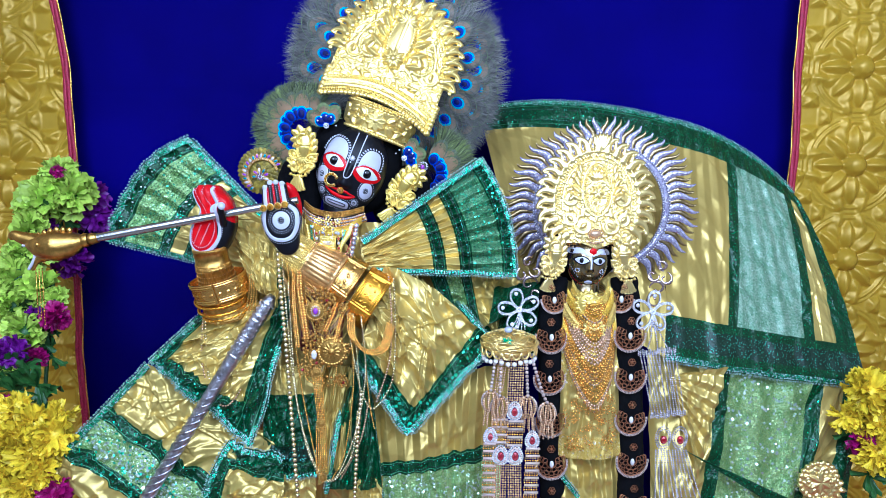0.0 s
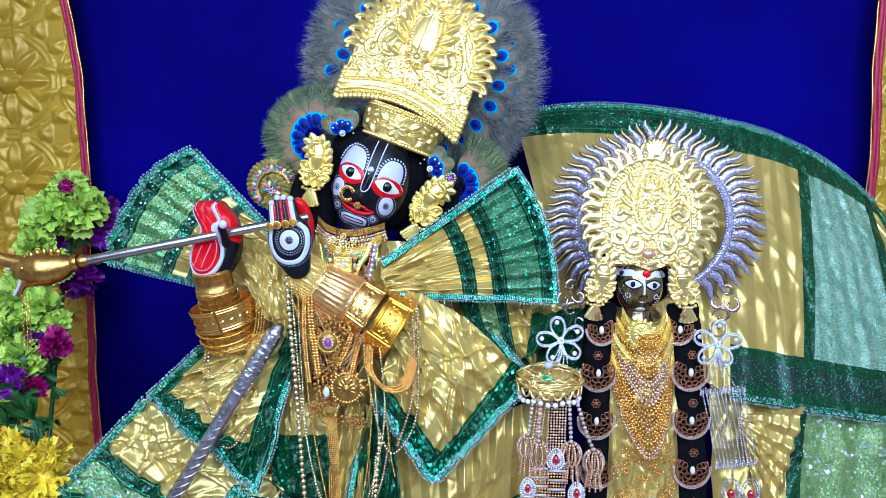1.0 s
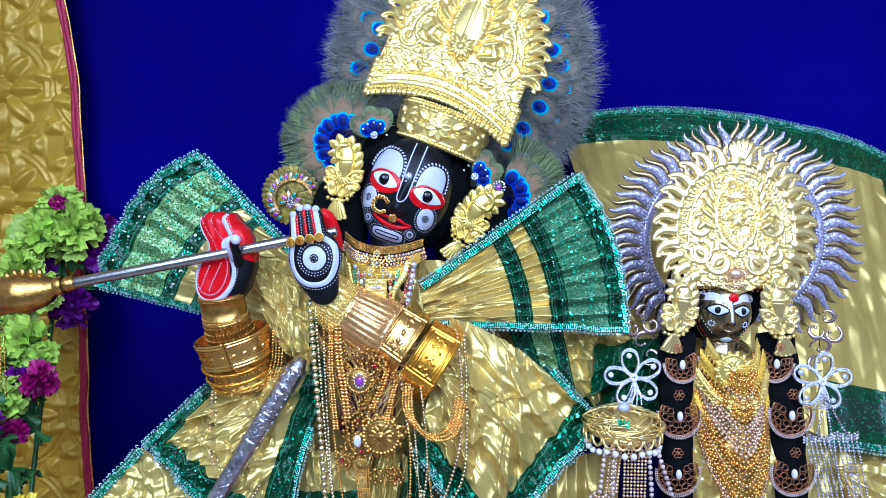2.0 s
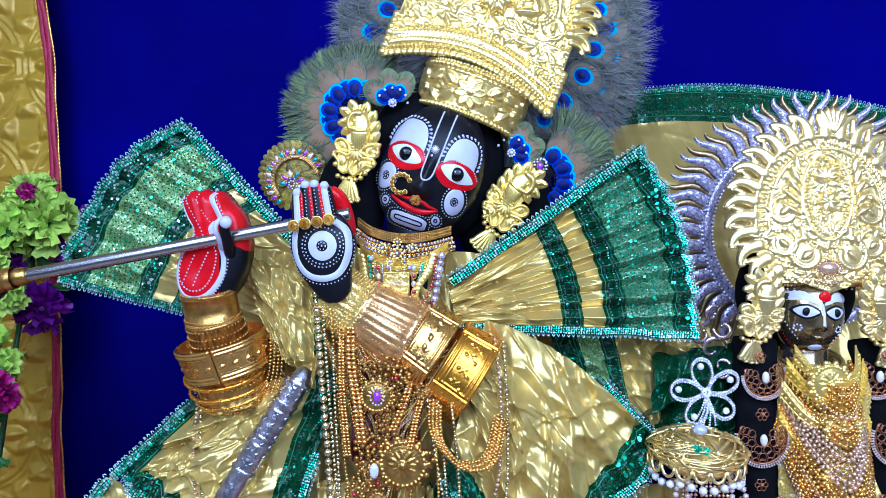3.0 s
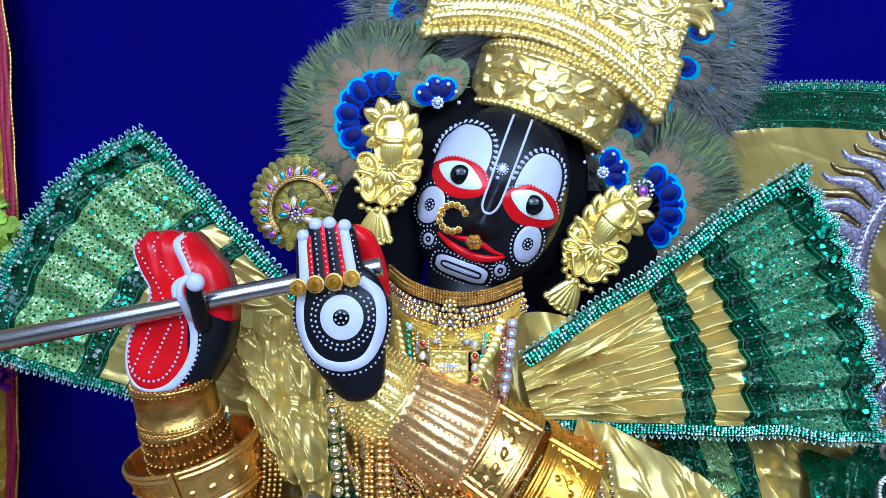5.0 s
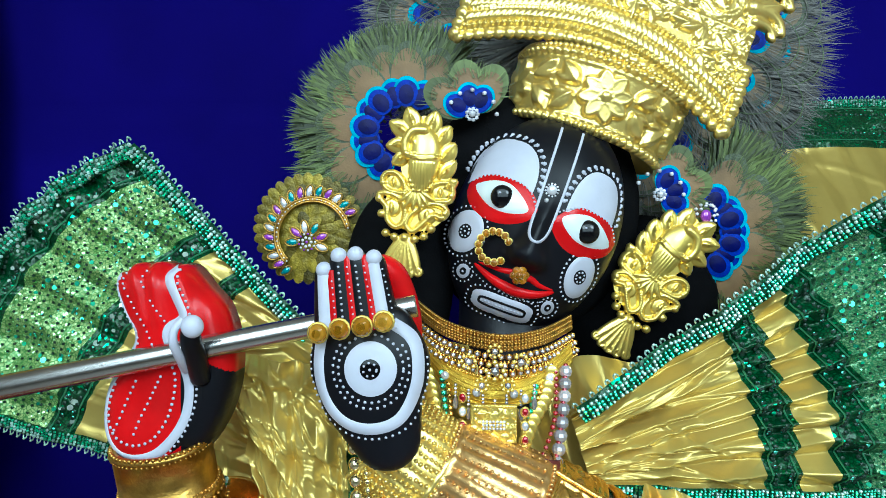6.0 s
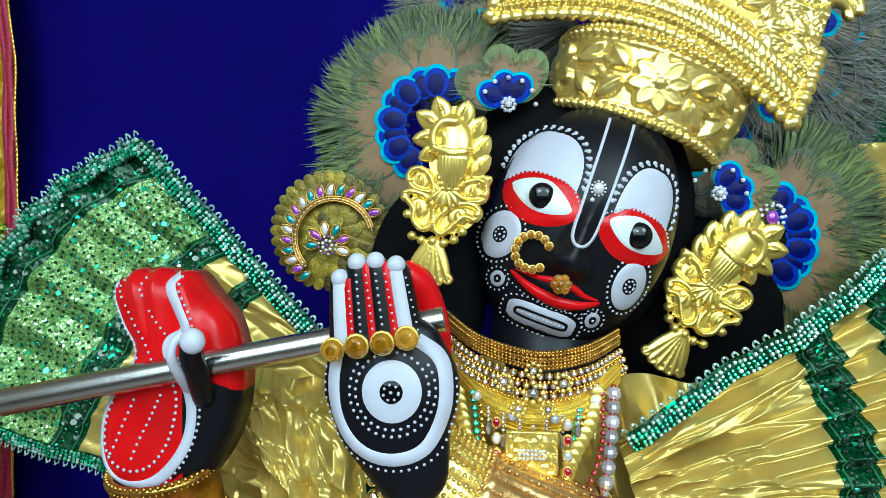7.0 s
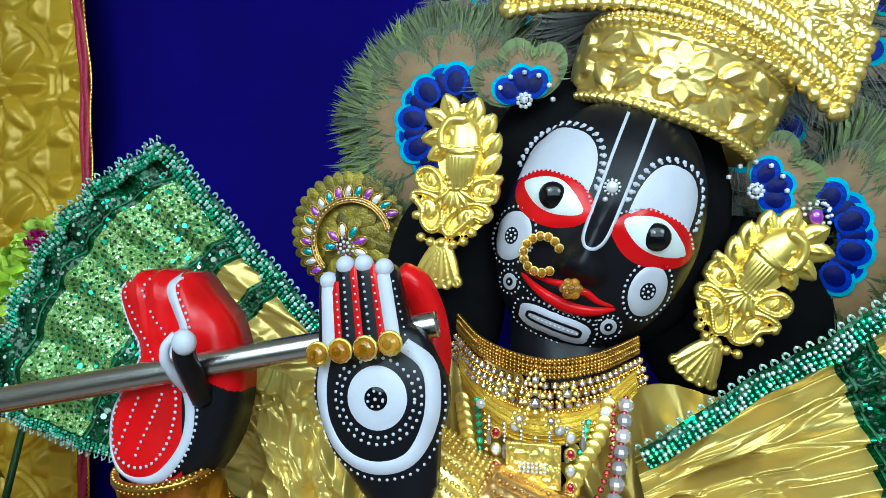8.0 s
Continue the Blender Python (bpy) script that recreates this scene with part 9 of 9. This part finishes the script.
part("gold_sprig", g, GOLD_BEAD, t, "scattered small gold flowers", kind="stuff")


def tassel_bunch():
    at = (0.147, 1.430, 1.250)
    t = thing("tassel_cup", at, "woven gold cup from which crystal and rose bead tassels hang", "tassel")
    c = np.array(at)
    g = Geo()
    g.lathe([(0.028, -0.024), (0.044, -0.018), (0.053, -0.006), (0.053, 0.000), (0.040, 0.004), (0.004, 0.006)], c, (0.05, -0.25, 1.0), 0, 40)
    cup = part("cup", g, WHITE_GOLD, t, "pale gold woven cup")
    g = Geo()
    rng = np.random.RandomState(5)
    for k in range(190):
        ax = unit(rng.normal(0, 1, 3) * np.array((0.6, 0.6, 1.0)))
        s0 = unit(np.cross(ax, (0.3, 0.5, 0.8)))
        s1 = np.cross(ax, s0)
        a0 = rng.uniform(0, 6.283)
        th = np.linspace(a0, a0 + rng.uniform(0.6, 1.3), 7)
        p = np.cos(th)[:, None] * s0 + np.sin(th)[:, None] * s1 + ax * rng.uniform(-0.2, 0.2)
        p = p / np.linalg.norm(p, axis=1)[:, None] * np.array((0.061, 0.058, 0.024)) * rng.uniform(0.93, 1.05)
        g.tube(c + p, rng.uniform(0.0011, 0.0020), 5)
    for k in range(18):
        a0 = 2 * np.pi * k / 18
        th = np.linspace(0, np.pi, 7)
        p = np.stack([0.060 * np.cos(a0 + 0.16 * np.cos(th)), -0.057 * np.sin(a0 + 0.16 * np.cos(th)), -0.010 - 0.014 * np.sin(th)], 1)
        g.tube(c + p, 0.0022, 5)
    part("cane", g, WHITE_GOLD, cup, "plaited gold wire", kind="stuff")
    g = Geo()
    for k in range(26):
        a = 2 * np.pi * k / 26
        g.ball(c + np.array((0.056 * np.cos(a), -0.052 * np.sin(a), -0.030 - 0.006 * abs(np.sin(3 * a)))), 0.0058)
    part("pearl_rim", g, PEARL, cup, "row of white pearls", kind="stuff")
    g = Geo()
    for k in range(16):
        d = np.array((rng.normal(0, 0.5), -0.7, rng.normal(0.6, 0.3)))
        p = np.array((0.138, 1.385, 1.261))
        g.tube([p, p + 0.008 * d, p + 0.016 * unit(d)], [0.0016, 0.0012, 0.0003], 4, 0)
    part("green_sprig", g, SEQUIN, cup, "small green sprig", kind="stuff")
    g = Geo()
    g.orb((0.142, 1.400, 1.284), (0.009, 0.008, 0.007), 0)
    part("glass_drop", g, mat("clear_lilac_glass", (0.6, 0.62, 0.8), 0.1, 0.2, 0.1, 60, coat=1.0), cup, "lilac glass drop")

    def drop(p, s, stone=True):
        g = Geo()
        q = np.array(p)
        th = np.linspace(0, 2 * np.pi, 20, endpoint=False)
        shape = np.stack([0.75 * np.cos(th) * (1 - 0.28 * np.sin(th)), np.sin(th)], 1)
        for rr, hh, mm in ((1.0, 0.0, 1), (0.78, 0.002, 0), (0.58, 0.0035, 1)):
            for x, z in even(np.concatenate([shape, shape[:1]]) * rr * s, 0.0046 * (0.7 + 0.3 * rr)):
                g.ball(q + np.array((x, -hh, z)), 0.0024, mm)
        g.orb(q + np.array((0, -0.003, -0.1 * s)), (s * 0.34, 0.005, s * 0.48), 2, nu=12, nv=8)
        part("stone_drop", g, [TINY_PEARL, CRYSTAL, RUBY], t, "crystal drop with a red stone", kind="stuff")

    def slab(a, b, half, m, bars):
        """A flat strap of bead rows, with or without bars."""
        a, b = np.array(a), np.array(b)
        g = Geo()
        L = np.linalg.norm(b - a)
        d = (b - a) / L
        n = int(L / 0.0052)
        for i in range(n + 1):
            p = a + d * L * i / max(n, 1)
            if bars and i % 3 == 0:
                g.tube([p + np.array((-half, -0.002, 0)), p + np.array((half, -0.002, 0))], 0.0026, 6, 1)
            else:
                for x in np.arange(-half, half + 0.0001, 0.0052):
                    g.ball(p + np.array((x, -0.001, 0)), 0.0025, m if not bars or i % 3 == 1 else 0)
        part("bead_strap", g, [GOLD_BEAD, TINY_PEARL, ROSE_BEAD, CRYSTAL], t, "flat strap of gold and rose beads", kind="stuff")
    slab((0.160, 1.395, 1.219), (0.157, 1.385, 1.129), 0.016, 2, False)
    slab((0.132, 1.400, 1.223), (0.123, 1.390, 1.155), 0.008, 2, False)
    drop((0.156, 1.378, 1.113), 0.020)
    slab((0.160, 1.380, 1.090), (0.156, 1.372, 1.034), 0.016, 2, True)
    slab((0.127, 1.384, 1.092), (0.128, 1.374, 1.034), 0.016, 2, True)
    drop((0.127, 1.366, 1.020), 0.021)
    drop((0.158, 1.366, 1.020), 0.021)
    slab((0.128, 1.370, 0.996), (0.126, 1.360, 0.869), 0.015, 2, False)
    slab((0.159, 1.370, 0.996), (0.162, 1.360, 0.869), 0.015, 2, False)
    drop((0.105, 1.374, 1.059), 0.018)
    slab((0.104, 1.374, 1.042), (0.102, 1.360, 0.869), 0.013, 2, True)
    drop((0.195, 1.378, 1.050), 0.019)
    slab((0.197, 1.376, 1.031), (0.191, 1.360, 0.869), 0.015, 2, True)
    for line in ([(0.116, 1.400, 1.225), (0.106, 1.390, 1.154)], [(0.128, 1.400, 1.225), (0.125, 1.388, 1.143)], [(0.181, 1.400, 1.225), (0.185, 1.390, 1.142)], [(0.193, 1.405, 1.224), (0.215, 1.395, 1.153), (0.227, 1.392, 1.127)]):
        p = catmull(line, 8)
        g = Geo()
        bead_string(g, p, 0.0042, 2.0, 0)
        e = p[-1] + np.array((0, 0, -0.024))
        for i in range(11):
            for j in range(10):
                b, h = 2 * np.pi * j / 10, -0.9 + 0.18 * i
                rr = 0.019 * np.sqrt(1 - h * h * 0.95)
                g.ball(e + np.array((rr * np.cos(b), rr * np.sin(b), 0.022 * h)), 0.0028, 1 if j % 5 else 0)
        for j in range(9):
            q = e + np.array((0.012 * np.cos(j * 0.7), 0.012 * np.sin(j * 0.7), -0.022))
            bead_string(g, np.array([q, q + np.array((0.004 * np.cos(j * 0.7), 0, -0.03))]), 0.0024, 2.0, 1)
        part("ball_tassel", g, [TINY_PEARL, ROSE_BEAD], t, "beaded ball tassel", kind="stuff")


tassel_bunch()


def crystal_tassel():
    t = thing("crystal_tassel", (0.490, 1.450, 1.230), "hanging straps of small crystals ending in red stones", "tassel")
    rng = np.random.RandomState(17)
    g = Geo()
    for x in (-0.010, 0.0, 0.010):
        bead_string(g, catmull([(0.468 + x * 0.3, 1.462, 1.292), (0.474 + x, 1.456, 1.262), (0.478 + x * 2.2, 1.452, 1.232)], 8), 0.0022, 2.2)
    part("link_strand", g, SMOKY, t, "short crystal strands under the flower brooch", kind="stuff")
    for k, (a, b) in enumerate((((0.456, 1.452, 1.222), (0.486, 1.440, 1.082)), ((0.497, 1.450, 1.228), (0.521, 1.438, 1.088)))):
        a, b = np.array(a), np.array(b)
        for x in np.linspace(-0.017, 0.017, 6):
            g = Geo()
            sway = rng.normal(0, 0.0012, 2)
            bead_string(g, catmull([a + np.array((x, 0, 0)), (a + b) / 2 + np.array((x * 1.05 + sway[0], sway[1], 0)), b + np.array((x, 0, 0))], 8), 0.0021, 2.25, 0, k)
            part("crystal_strand", g, SMOKY, t, "strand of small crystals", kind="stuff")
        g = Geo()
        for e in (a, b):
            for x in np.arange(-0.020, 0.0201, 0.0044):
                for z in (-0.0045, 0, 0.0045):
                    g.ball(e + np.array((x, -0.001, z + 0.002 * np.sin(x * 400))), 0.0022, 0)
        part("clasp", g, [SMOKY], t, "crystal clasp bars", kind="stuff")
    for k, p in enumerate(((0.494, 1.434, 1.029), (0.531, 1.434, 1.029))):
        q = np.array(p)
        g = Geo()
        for rr in (1.0, 0.76):
            for x, z in even(oval(0, 0.003, 0.0165 * rr, 0.026 * rr, 0, 30), 0.0046):
                g.ball(q + np.array((x, -0.002 * (1 - rr) * 3, z)), 0.0022, 0)
        g.orb(q + np.array((0, -0.004, 0)), (0.0080, 0.006, 0.0098), 1, nu=14, nv=10)
        part("stone_drop", g, [SMOKY, RUBY], t, "oval of crystals round a red stone", kind="stuff")
        for j in range(6):
            g = Geo()
            e = q + np.array((-0.015 + 0.006 * j, 0, -0.026))
            out = 0.004 + 0.0045 * j + 0.012 * k
            bead_string(g, catmull([e, e + np.array((out * 0.5, 0, -0.06)), e + np.array((out * 1.5, 0.002, -0.16))], 8), 0.0022, 2.2, 0, j)
            part("crystal_strand", g, SMOKY, t, "", kind="stuff")


crystal_tassel()


# ---- veil and wide skirt of the smaller statue ----
def slanted(cloth, t0, t1, b0, b1, v0, v1, n=(56, 110), lift=0.0, thick=0.0015):
    """A strip of cloth whose sides run from u = t0, t1 at v = 0 to b0, b1 at v = 1."""
    g = Geo()
    K, V = np.meshgrid(np.linspace(0, 1, n[0]), np.linspace(v0, v1, n[1]))
    U = (t0 + (t1 - t0) * K) * (1 - V) + (b0 + (b1 - b0) * K) * V
    F, B = cloth.at(U, V, lift), cloth.at(U, V, lift - thick)
    g.grid(F)
    g.grid(B[:, ::-1])
    for row, back in ((F[0, ::-1], B[0, ::-1]), (F[-1], B[-1]), (F[:, 0], B[:, 0]), (F[::-1, -1], B[::-1, -1])):
        g.grid(np.stack([row, back]))
    return g


t = thing("veil", (0.810, 1.640, 1.204), "wide gold and green veil spread like a wing behind the halo", "veil")
c = Cloth((0.635, 1.930, 1.762), (1.001, 1.930, 1.559), (1.112, 1.700, 1.067), (0.538, 1.580, 1.174), crease=0.0026, k=10, seed=7, pleats=13, amp=0.0022, top=(0.01, 0, 0.03), right=(0.01, 0, 0.03), bottom=(0, 0, -0.01))
part("satin_panel", slanted(c, 0, 0.42, 0, 0.29, 0.12, 0.84), SATIN_DEEP, t, "sheer gold satin")
part("lace_band", slanted(c, 0.42, 0.49, 0.29, 0.335, 0.12, 0.84), LACE, t, "narrow green lace band")
part("woven_panel", slanted(c, 0.49, 0.86, 0.335, 0.68, 0.12, 0.84), SHEER, t, "pale green woven glitter panel")
part("lace_band", slanted(c, 0.86, 0.92, 0.68, 0.735, 0.12, 0.84), LACE, t, "narrow green lace band")
part("satin_band", slanted(c, 0.92, 0.955, 0.735, 0.87, 0.12, 0.84), SATIN, t, "gold satin band")
part("lace_border", slanted(c, 0.955, 1.0, 0.87, 1.0, 0.12, 0.84), LACE, t, "green lace side border")
part("lace_border", slanted(c, 0, 1, 0, 1, 0, 0.12, (60, 12)), LACE, t, "green lace top border")
part("lace_edge", slanted(c, 0, 1, 0, 1, 0.84, 0.875, (60, 5)), LACE, t, "green lace edge of the hem")
part("lace_hem", slanted(c, 0, 1, 0, 1, 0.875, 0.955, (60, 8)), LACE_DARK, t, "broad dark lace hem")
part("lace_edge", slanted(c, 0, 1, 0, 1, 0.955, 1.0, (60, 5)), LACE, t, "green lace edge of the hem")
bead_trim(t, c.line([(0, 0), (1, 0)]), (0.3, 0, 1), 41, 0.0026, 0.010)
bead_trim(t, c.line([(0, 1), (1, 1)]), (0, 0, -1), 42, 0.0030, 0.013)
c = Cloth((0.101, 1.980, 1.790), (0.635, 1.930, 1.762), (0.538, 1.580, 1.174), (0.199, 1.660, 1.342), crease=0.0026, k=10, seed=8, pleats=13, amp=0.0022, top=(-0.02, 0, 0.034))
bands(t, c, [("lace_border", 0, 0.14, LACE, "green lace top border"), ("satin_panel", 0.14, 1.0, SATIN_DEEP, "sheer gold satin")], n=130, fine=130)
bead_trim(t, c.line([(0, 0), (1, 0)]), (0, 0, 1), 43, 0.0026, 0.010)

t = thing("wide_skirt", (0.708, 1.500, 0.862), "wide skirt of gathered gold satin and sequin net under the veil", "skirt")
c = Cloth((0.509, 1.620, 1.208), (1.107, 1.720, 1.101), (0.995, 1.560, 0.658), (0.503, 1.500, 0.694), crease=0.008, k=7, seed=12, pleats=6, amp=0.005, bulge=0.01)
part("satin_gather", slanted(c, 0, 0.335, 0, 0.20, 0, 1), SATIN, t, "gathered gold satin")
part("lace_band", slanted(c, 0.335, 0.385, 0.20, 0.27, 0, 1), LACE, t, "green lace band")
part("net_panel", slanted(c, 0.385, 0.775, 0.27, 0.66, 0, 1, (40, 60)), NET, t, "pale net thick with sequins")
part("lace_band", slanted(c, 0.775, 0.825, 0.66, 0.73, 0, 1), LACE, t, "green lace band")
part("satin_band", slanted(c, 0.825, 0.93, 0.73, 0.88, 0, 1), SATIN, t, "plain gold satin band")
part("lace_border", slanted(c, 0.93, 1.0, 0.88, 1.0, 0, 1), LACE, t, "green lace border")
part("sequin_scatter", c.sequins(0.36, 0.72, 0.03, 0.9, 330, 0.0036, 13), SEQUIN_PALE, t, "loose silver sequins", smooth=False, kind="stuff")
fan = Cloth((0.555, 1.575, 1.131), (0.564, 1.565, 1.077), (0.615, 1.545, 0.856), (0.694, 1.585, 1.150), pleats=7, amp=0.002, crease=0.004, k=7, seed=15, fade=-2.5)
part("satin_fan", fan.piece(0, 1, 0, 1, (80, 40)), SATIN, t, "satin folds radiating from a gather")
c2 = Cloth((0.562, 1.530, 0.972), (0.610, 1.530, 0.945), (0.891, 1.540, 0.813), (0.867, 1.530, 0.783), crease=0.002, seed=3)
part("lace_fold", c2.piece(0, 1, 0, 1, (10, 40)), LACE, t, "narrow lace fold across the net")
r = Relief(-0.07, 0.07, -0.06, 0.06, 0.0014)
r.disc(0, 0, 0.040, 0.1).disc(0.030, -0.022, 0.026, 0.12)
for k in range(22):
    a = 2 * np.pi * k / 22
    r.disc(0.045 * np.cos(a), 0.045 * np.sin(a), 0.0065, 0.8)
for k in range(6):
    r.paisley(0.026 * np.cos(k * 1.05), 0.026 * np.sin(k * 1.05), 60 * k, 0.020, 0.7, 0.004, True, 1 if k % 2 else -1)
    r.leaf(0, 0, 60 * k + 30, 0.030, 0.008, 0.8, 0.006, False)
for k in range(9):
    r.leaf(0.030 + 0.018 * np.cos(k * 0.7), -0.022 + 0.018 * np.sin(k * 0.7), 40 * k, 0.018, 0.006, 0.8, 0.004)
scatter_ornament(r, r.F > 0.004, 110, 3, 0.004, 0.008, 0.002)
g = Geo()
r.into(g, flat_place((0.914, 1.545, 0.879)), 0.004)
t = thing("gold_brooch", (0.914, 1.545, 0.879), "pressed gold flower brooch pinned to the wide skirt", "brooch")
part("plate", g, WHITE_GOLD, t)


# ---- flower garlands at both sides ----
FRESH = mat("fresh_green_petals", (0.60, 0.80, 0.09), 0.5, 0, 0.25, 60, 0.2, 200, island=0.25)
YELLOW = mat("yellow_petals", (0.96, 0.72, 0.008), 0.5, 0, 0.2, 60, 0.2, 200, island=0.2)
MAGENTA = mat("magenta_petals", (0.42, 0.004, 0.16), 0.45, 0, 0.3, 60, 0.2, 200, island=0.3)
PURPLE = mat("purple_petals", (0.20, 0.01, 0.30), 0.45, 0, 0.3, 60, 0.2, 200, island=0.3)
LEAF = mat("leaf_green", (0.035, 0.12, 0.02), 0.45, 0, 0.3, 60, 0.2, 200, island=0.3)


def ruffle(g, c, d, L, w, rng, m=0, frill=5):
    """One petal with a frilled end."""
    d = unit(d)
    s = unit(np.cross(d, rng.normal(0, 1, 3)))
    n = np.cross(s, d)
    k = np.linspace(0, 1, 5)
    q = np.linspace(-1, 1, 7)
    P = []
    for a in k:
        wid = w * (0.25 + 0.75 * a ** 0.8)
        wave = 0.16 * L * a * a * np.sin(q * frill + rng.uniform(0, 3))
        tip = L * (a + 0.06 * a * np.cos(q * 9) * (a > 0.9)) - 0.12 * L * a * q * q
        P.append(np.asarray(c) + tip[:, None] * d + (wid * q)[:, None] * s + (wave - 0.25 * L * a * a)[:, None] * n)
    g.grid(np.array(P), m)


def ruffled_flower(at, size, material, label, seed, petals=46, heart=None, slim=1.0, category="flower", group="garland flowers"):
    rng = np.random.RandomState(seed)
    t = thing("flower", at, label, category, group)
    g = Geo()
    for k in range(petals):
        z = rng.uniform(-0.25, 1)
        a = rng.uniform(0, 2 * np.pi)
        r = np.sqrt(max(1 - z * z, 0))
        d = np.array((r * np.cos(a), -z, r * np.sin(a)))
        ruffle(g, np.asarray(at) + d * size * 0.25, d, size * rng.uniform(0.55, 0.9) * (1.35 - 0.35 * slim), size * rng.uniform(0.28, 0.44) * slim, rng)
    part("corolla", g, material, t, "ruffled petals", kind="stuff")
    g = Geo()
    g.orb(at, (size * 0.42,) * 3, 0, nu=12, nv=8)
    part("heart", g, heart or LEAF, t)
    return t


def leaf_tuft(at, size, count, seed, label="dark green serrated leaves of the garland"):
    rng = np.random.RandomState(seed)
    t = thing("leaf_tuft", at, label, "leaves", "garland leaves")
    for k in range(count):
        g = Geo()
        a = rng.uniform(0, 2 * np.pi)
        ruffle(g, at, np.array((np.cos(a), -0.5 * rng.rand(), np.sin(a))), size * rng.uniform(0.6, 1.0), size * 0.22, rng, 0, 5)
        part("leaf", g, LEAF, t)


for k, (p, s) in enumerate((((-1.140, 1.930, 1.526), 0.072), ((-1.072, 1.940, 1.539), 0.070), ((-1.113, 1.960, 1.594), 0.055), ((-1.181, 1.920, 1.501), 0.050), ((-1.125, 1.800, 1.387), 0.055), ((-1.100, 1.720, 1.330), 0.060),
                            ((-1.044, 1.720, 1.301), 0.060), ((-1.093, 1.680, 1.264), 0.050), ((-1.135, 1.840, 1.440), 0.055), ((-1.075, 1.800, 1.410), 0.050), ((-1.160, 1.800, 1.330), 0.055), ((-1.120, 1.740, 1.220), 0.055), ((-1.060, 1.680, 1.170), 0.045), ((-1.110, 1.660, 1.120), 0.050), ((-1.030, 1.620, 1.212), 0.052), ((-1.001, 1.700, 1.275), 0.040))):
    ruffled_flower(p, s, FRESH, "fresh lime green ruffled flower in the garland", 500 + k, 48)
for k, (p, s, m) in enumerate((((-1.065, 2.000, 1.524), 0.05, PURPLE), ((-1.042, 2.000, 1.470), 0.045, PURPLE), ((-1.097, 1.920, 1.604), 0.016, MAGENTA), ((-1.094, 1.950, 1.351), 0.045, PURPLE), ((-0.965, 1.640, 1.247), 0.030, MAGENTA),
                               ((-1.022, 1.660, 1.240), 0.025, PURPLE), ((-1.024, 1.560, 1.183), 0.030, PURPLE), ((-0.994, 1.600, 1.155), 0.022, MAGENTA), ((-1.010, 1.500, 1.063), 0.03, MAGENTA), ((-0.810, 1.340, 0.950), 0.030, MAGENTA), ((-1.161, 1.950, 1.443), 0.03, PURPLE),
                               ((1.044, 1.600, 0.961), 0.030, MAGENTA))):
    ruffled_flower(p, s * 1.25, m, "ruffled magenta flower tucked in the garland" if m == MAGENTA else "ruffled purple flower tucked in the garland", 600 + k, 44, m)
for k, (p, s) in enumerate((((-0.877, 1.400, 1.065), 0.055), ((-0.815, 1.360, 1.059), 0.045), ((-0.905, 1.380, 1.033), 0.055), ((-0.854, 1.360, 1.011), 0.055), ((-0.905, 1.360, 0.982), 0.050), ((-0.828, 1.400, 1.081), 0.035), ((-0.919, 1.420, 1.080), 0.045), ((-0.865, 1.340, 0.958), 0.045), ((-0.960, 1.440, 1.060), 0.050), ((-0.945, 1.400, 1.000), 0.050), ((-0.835, 1.340, 0.990), 0.040),
                            ((1.054, 1.600, 1.080), 0.055), ((1.082, 1.600, 1.016), 0.055), ((1.008, 1.610, 1.019), 0.040), ((1.071, 1.580, 0.938), 0.050), ((1.037, 1.620, 1.095), 0.035))):
    ruffled_flower(p, s, YELLOW, "bright yellow ruffled marigold in the garland", 700 + k, 62, YELLOW, 0.62)
for k, (p, s, n) in enumerate((((-1.112, 1.960, 1.468), 0.06, 9), ((-1.095, 1.980, 1.391), 0.05, 7), ((-1.066, 1.680, 1.250), 0.05, 9), ((-0.999, 1.660, 1.211), 0.05, 10), ((-1.017, 1.640, 1.180), 0.055, 10), ((-1.011, 1.560, 1.139), 0.06, 10), ((-0.960, 1.540, 1.104), 0.07, 12), ((-0.965, 1.620, 1.149), 0.04, 7),
                               ((-0.988, 1.500, 1.104), 0.06, 9), ((-0.811, 1.360, 0.967), 0.045, 8), ((-0.831, 1.420, 1.003), 0.04, 6), ((1.025, 1.610, 0.983), 0.05, 8), ((1.068, 1.600, 0.871), 0.06, 9))):
    leaf_tuft(p, s, n, 800 + k)
# the cords that carry the garlands
for p, q in (((-1.16, 2.05, 1.60), (-0.98, 1.50, 0.46)), ((1.03, 1.70, 1.10), (0.95, 1.55, 0.46))):
    g = Geo()
    a, b = np.array(p), np.array(q)
    g.tube(catmull([a, (a + b) / 2 + np.array((-0.03, 0.02, -0.02)), b], 10), 0.006, 6)
    tagged(part("garland_cord", g, LEAF), "green cord that carries the flower garland", "cord", "garland cords")
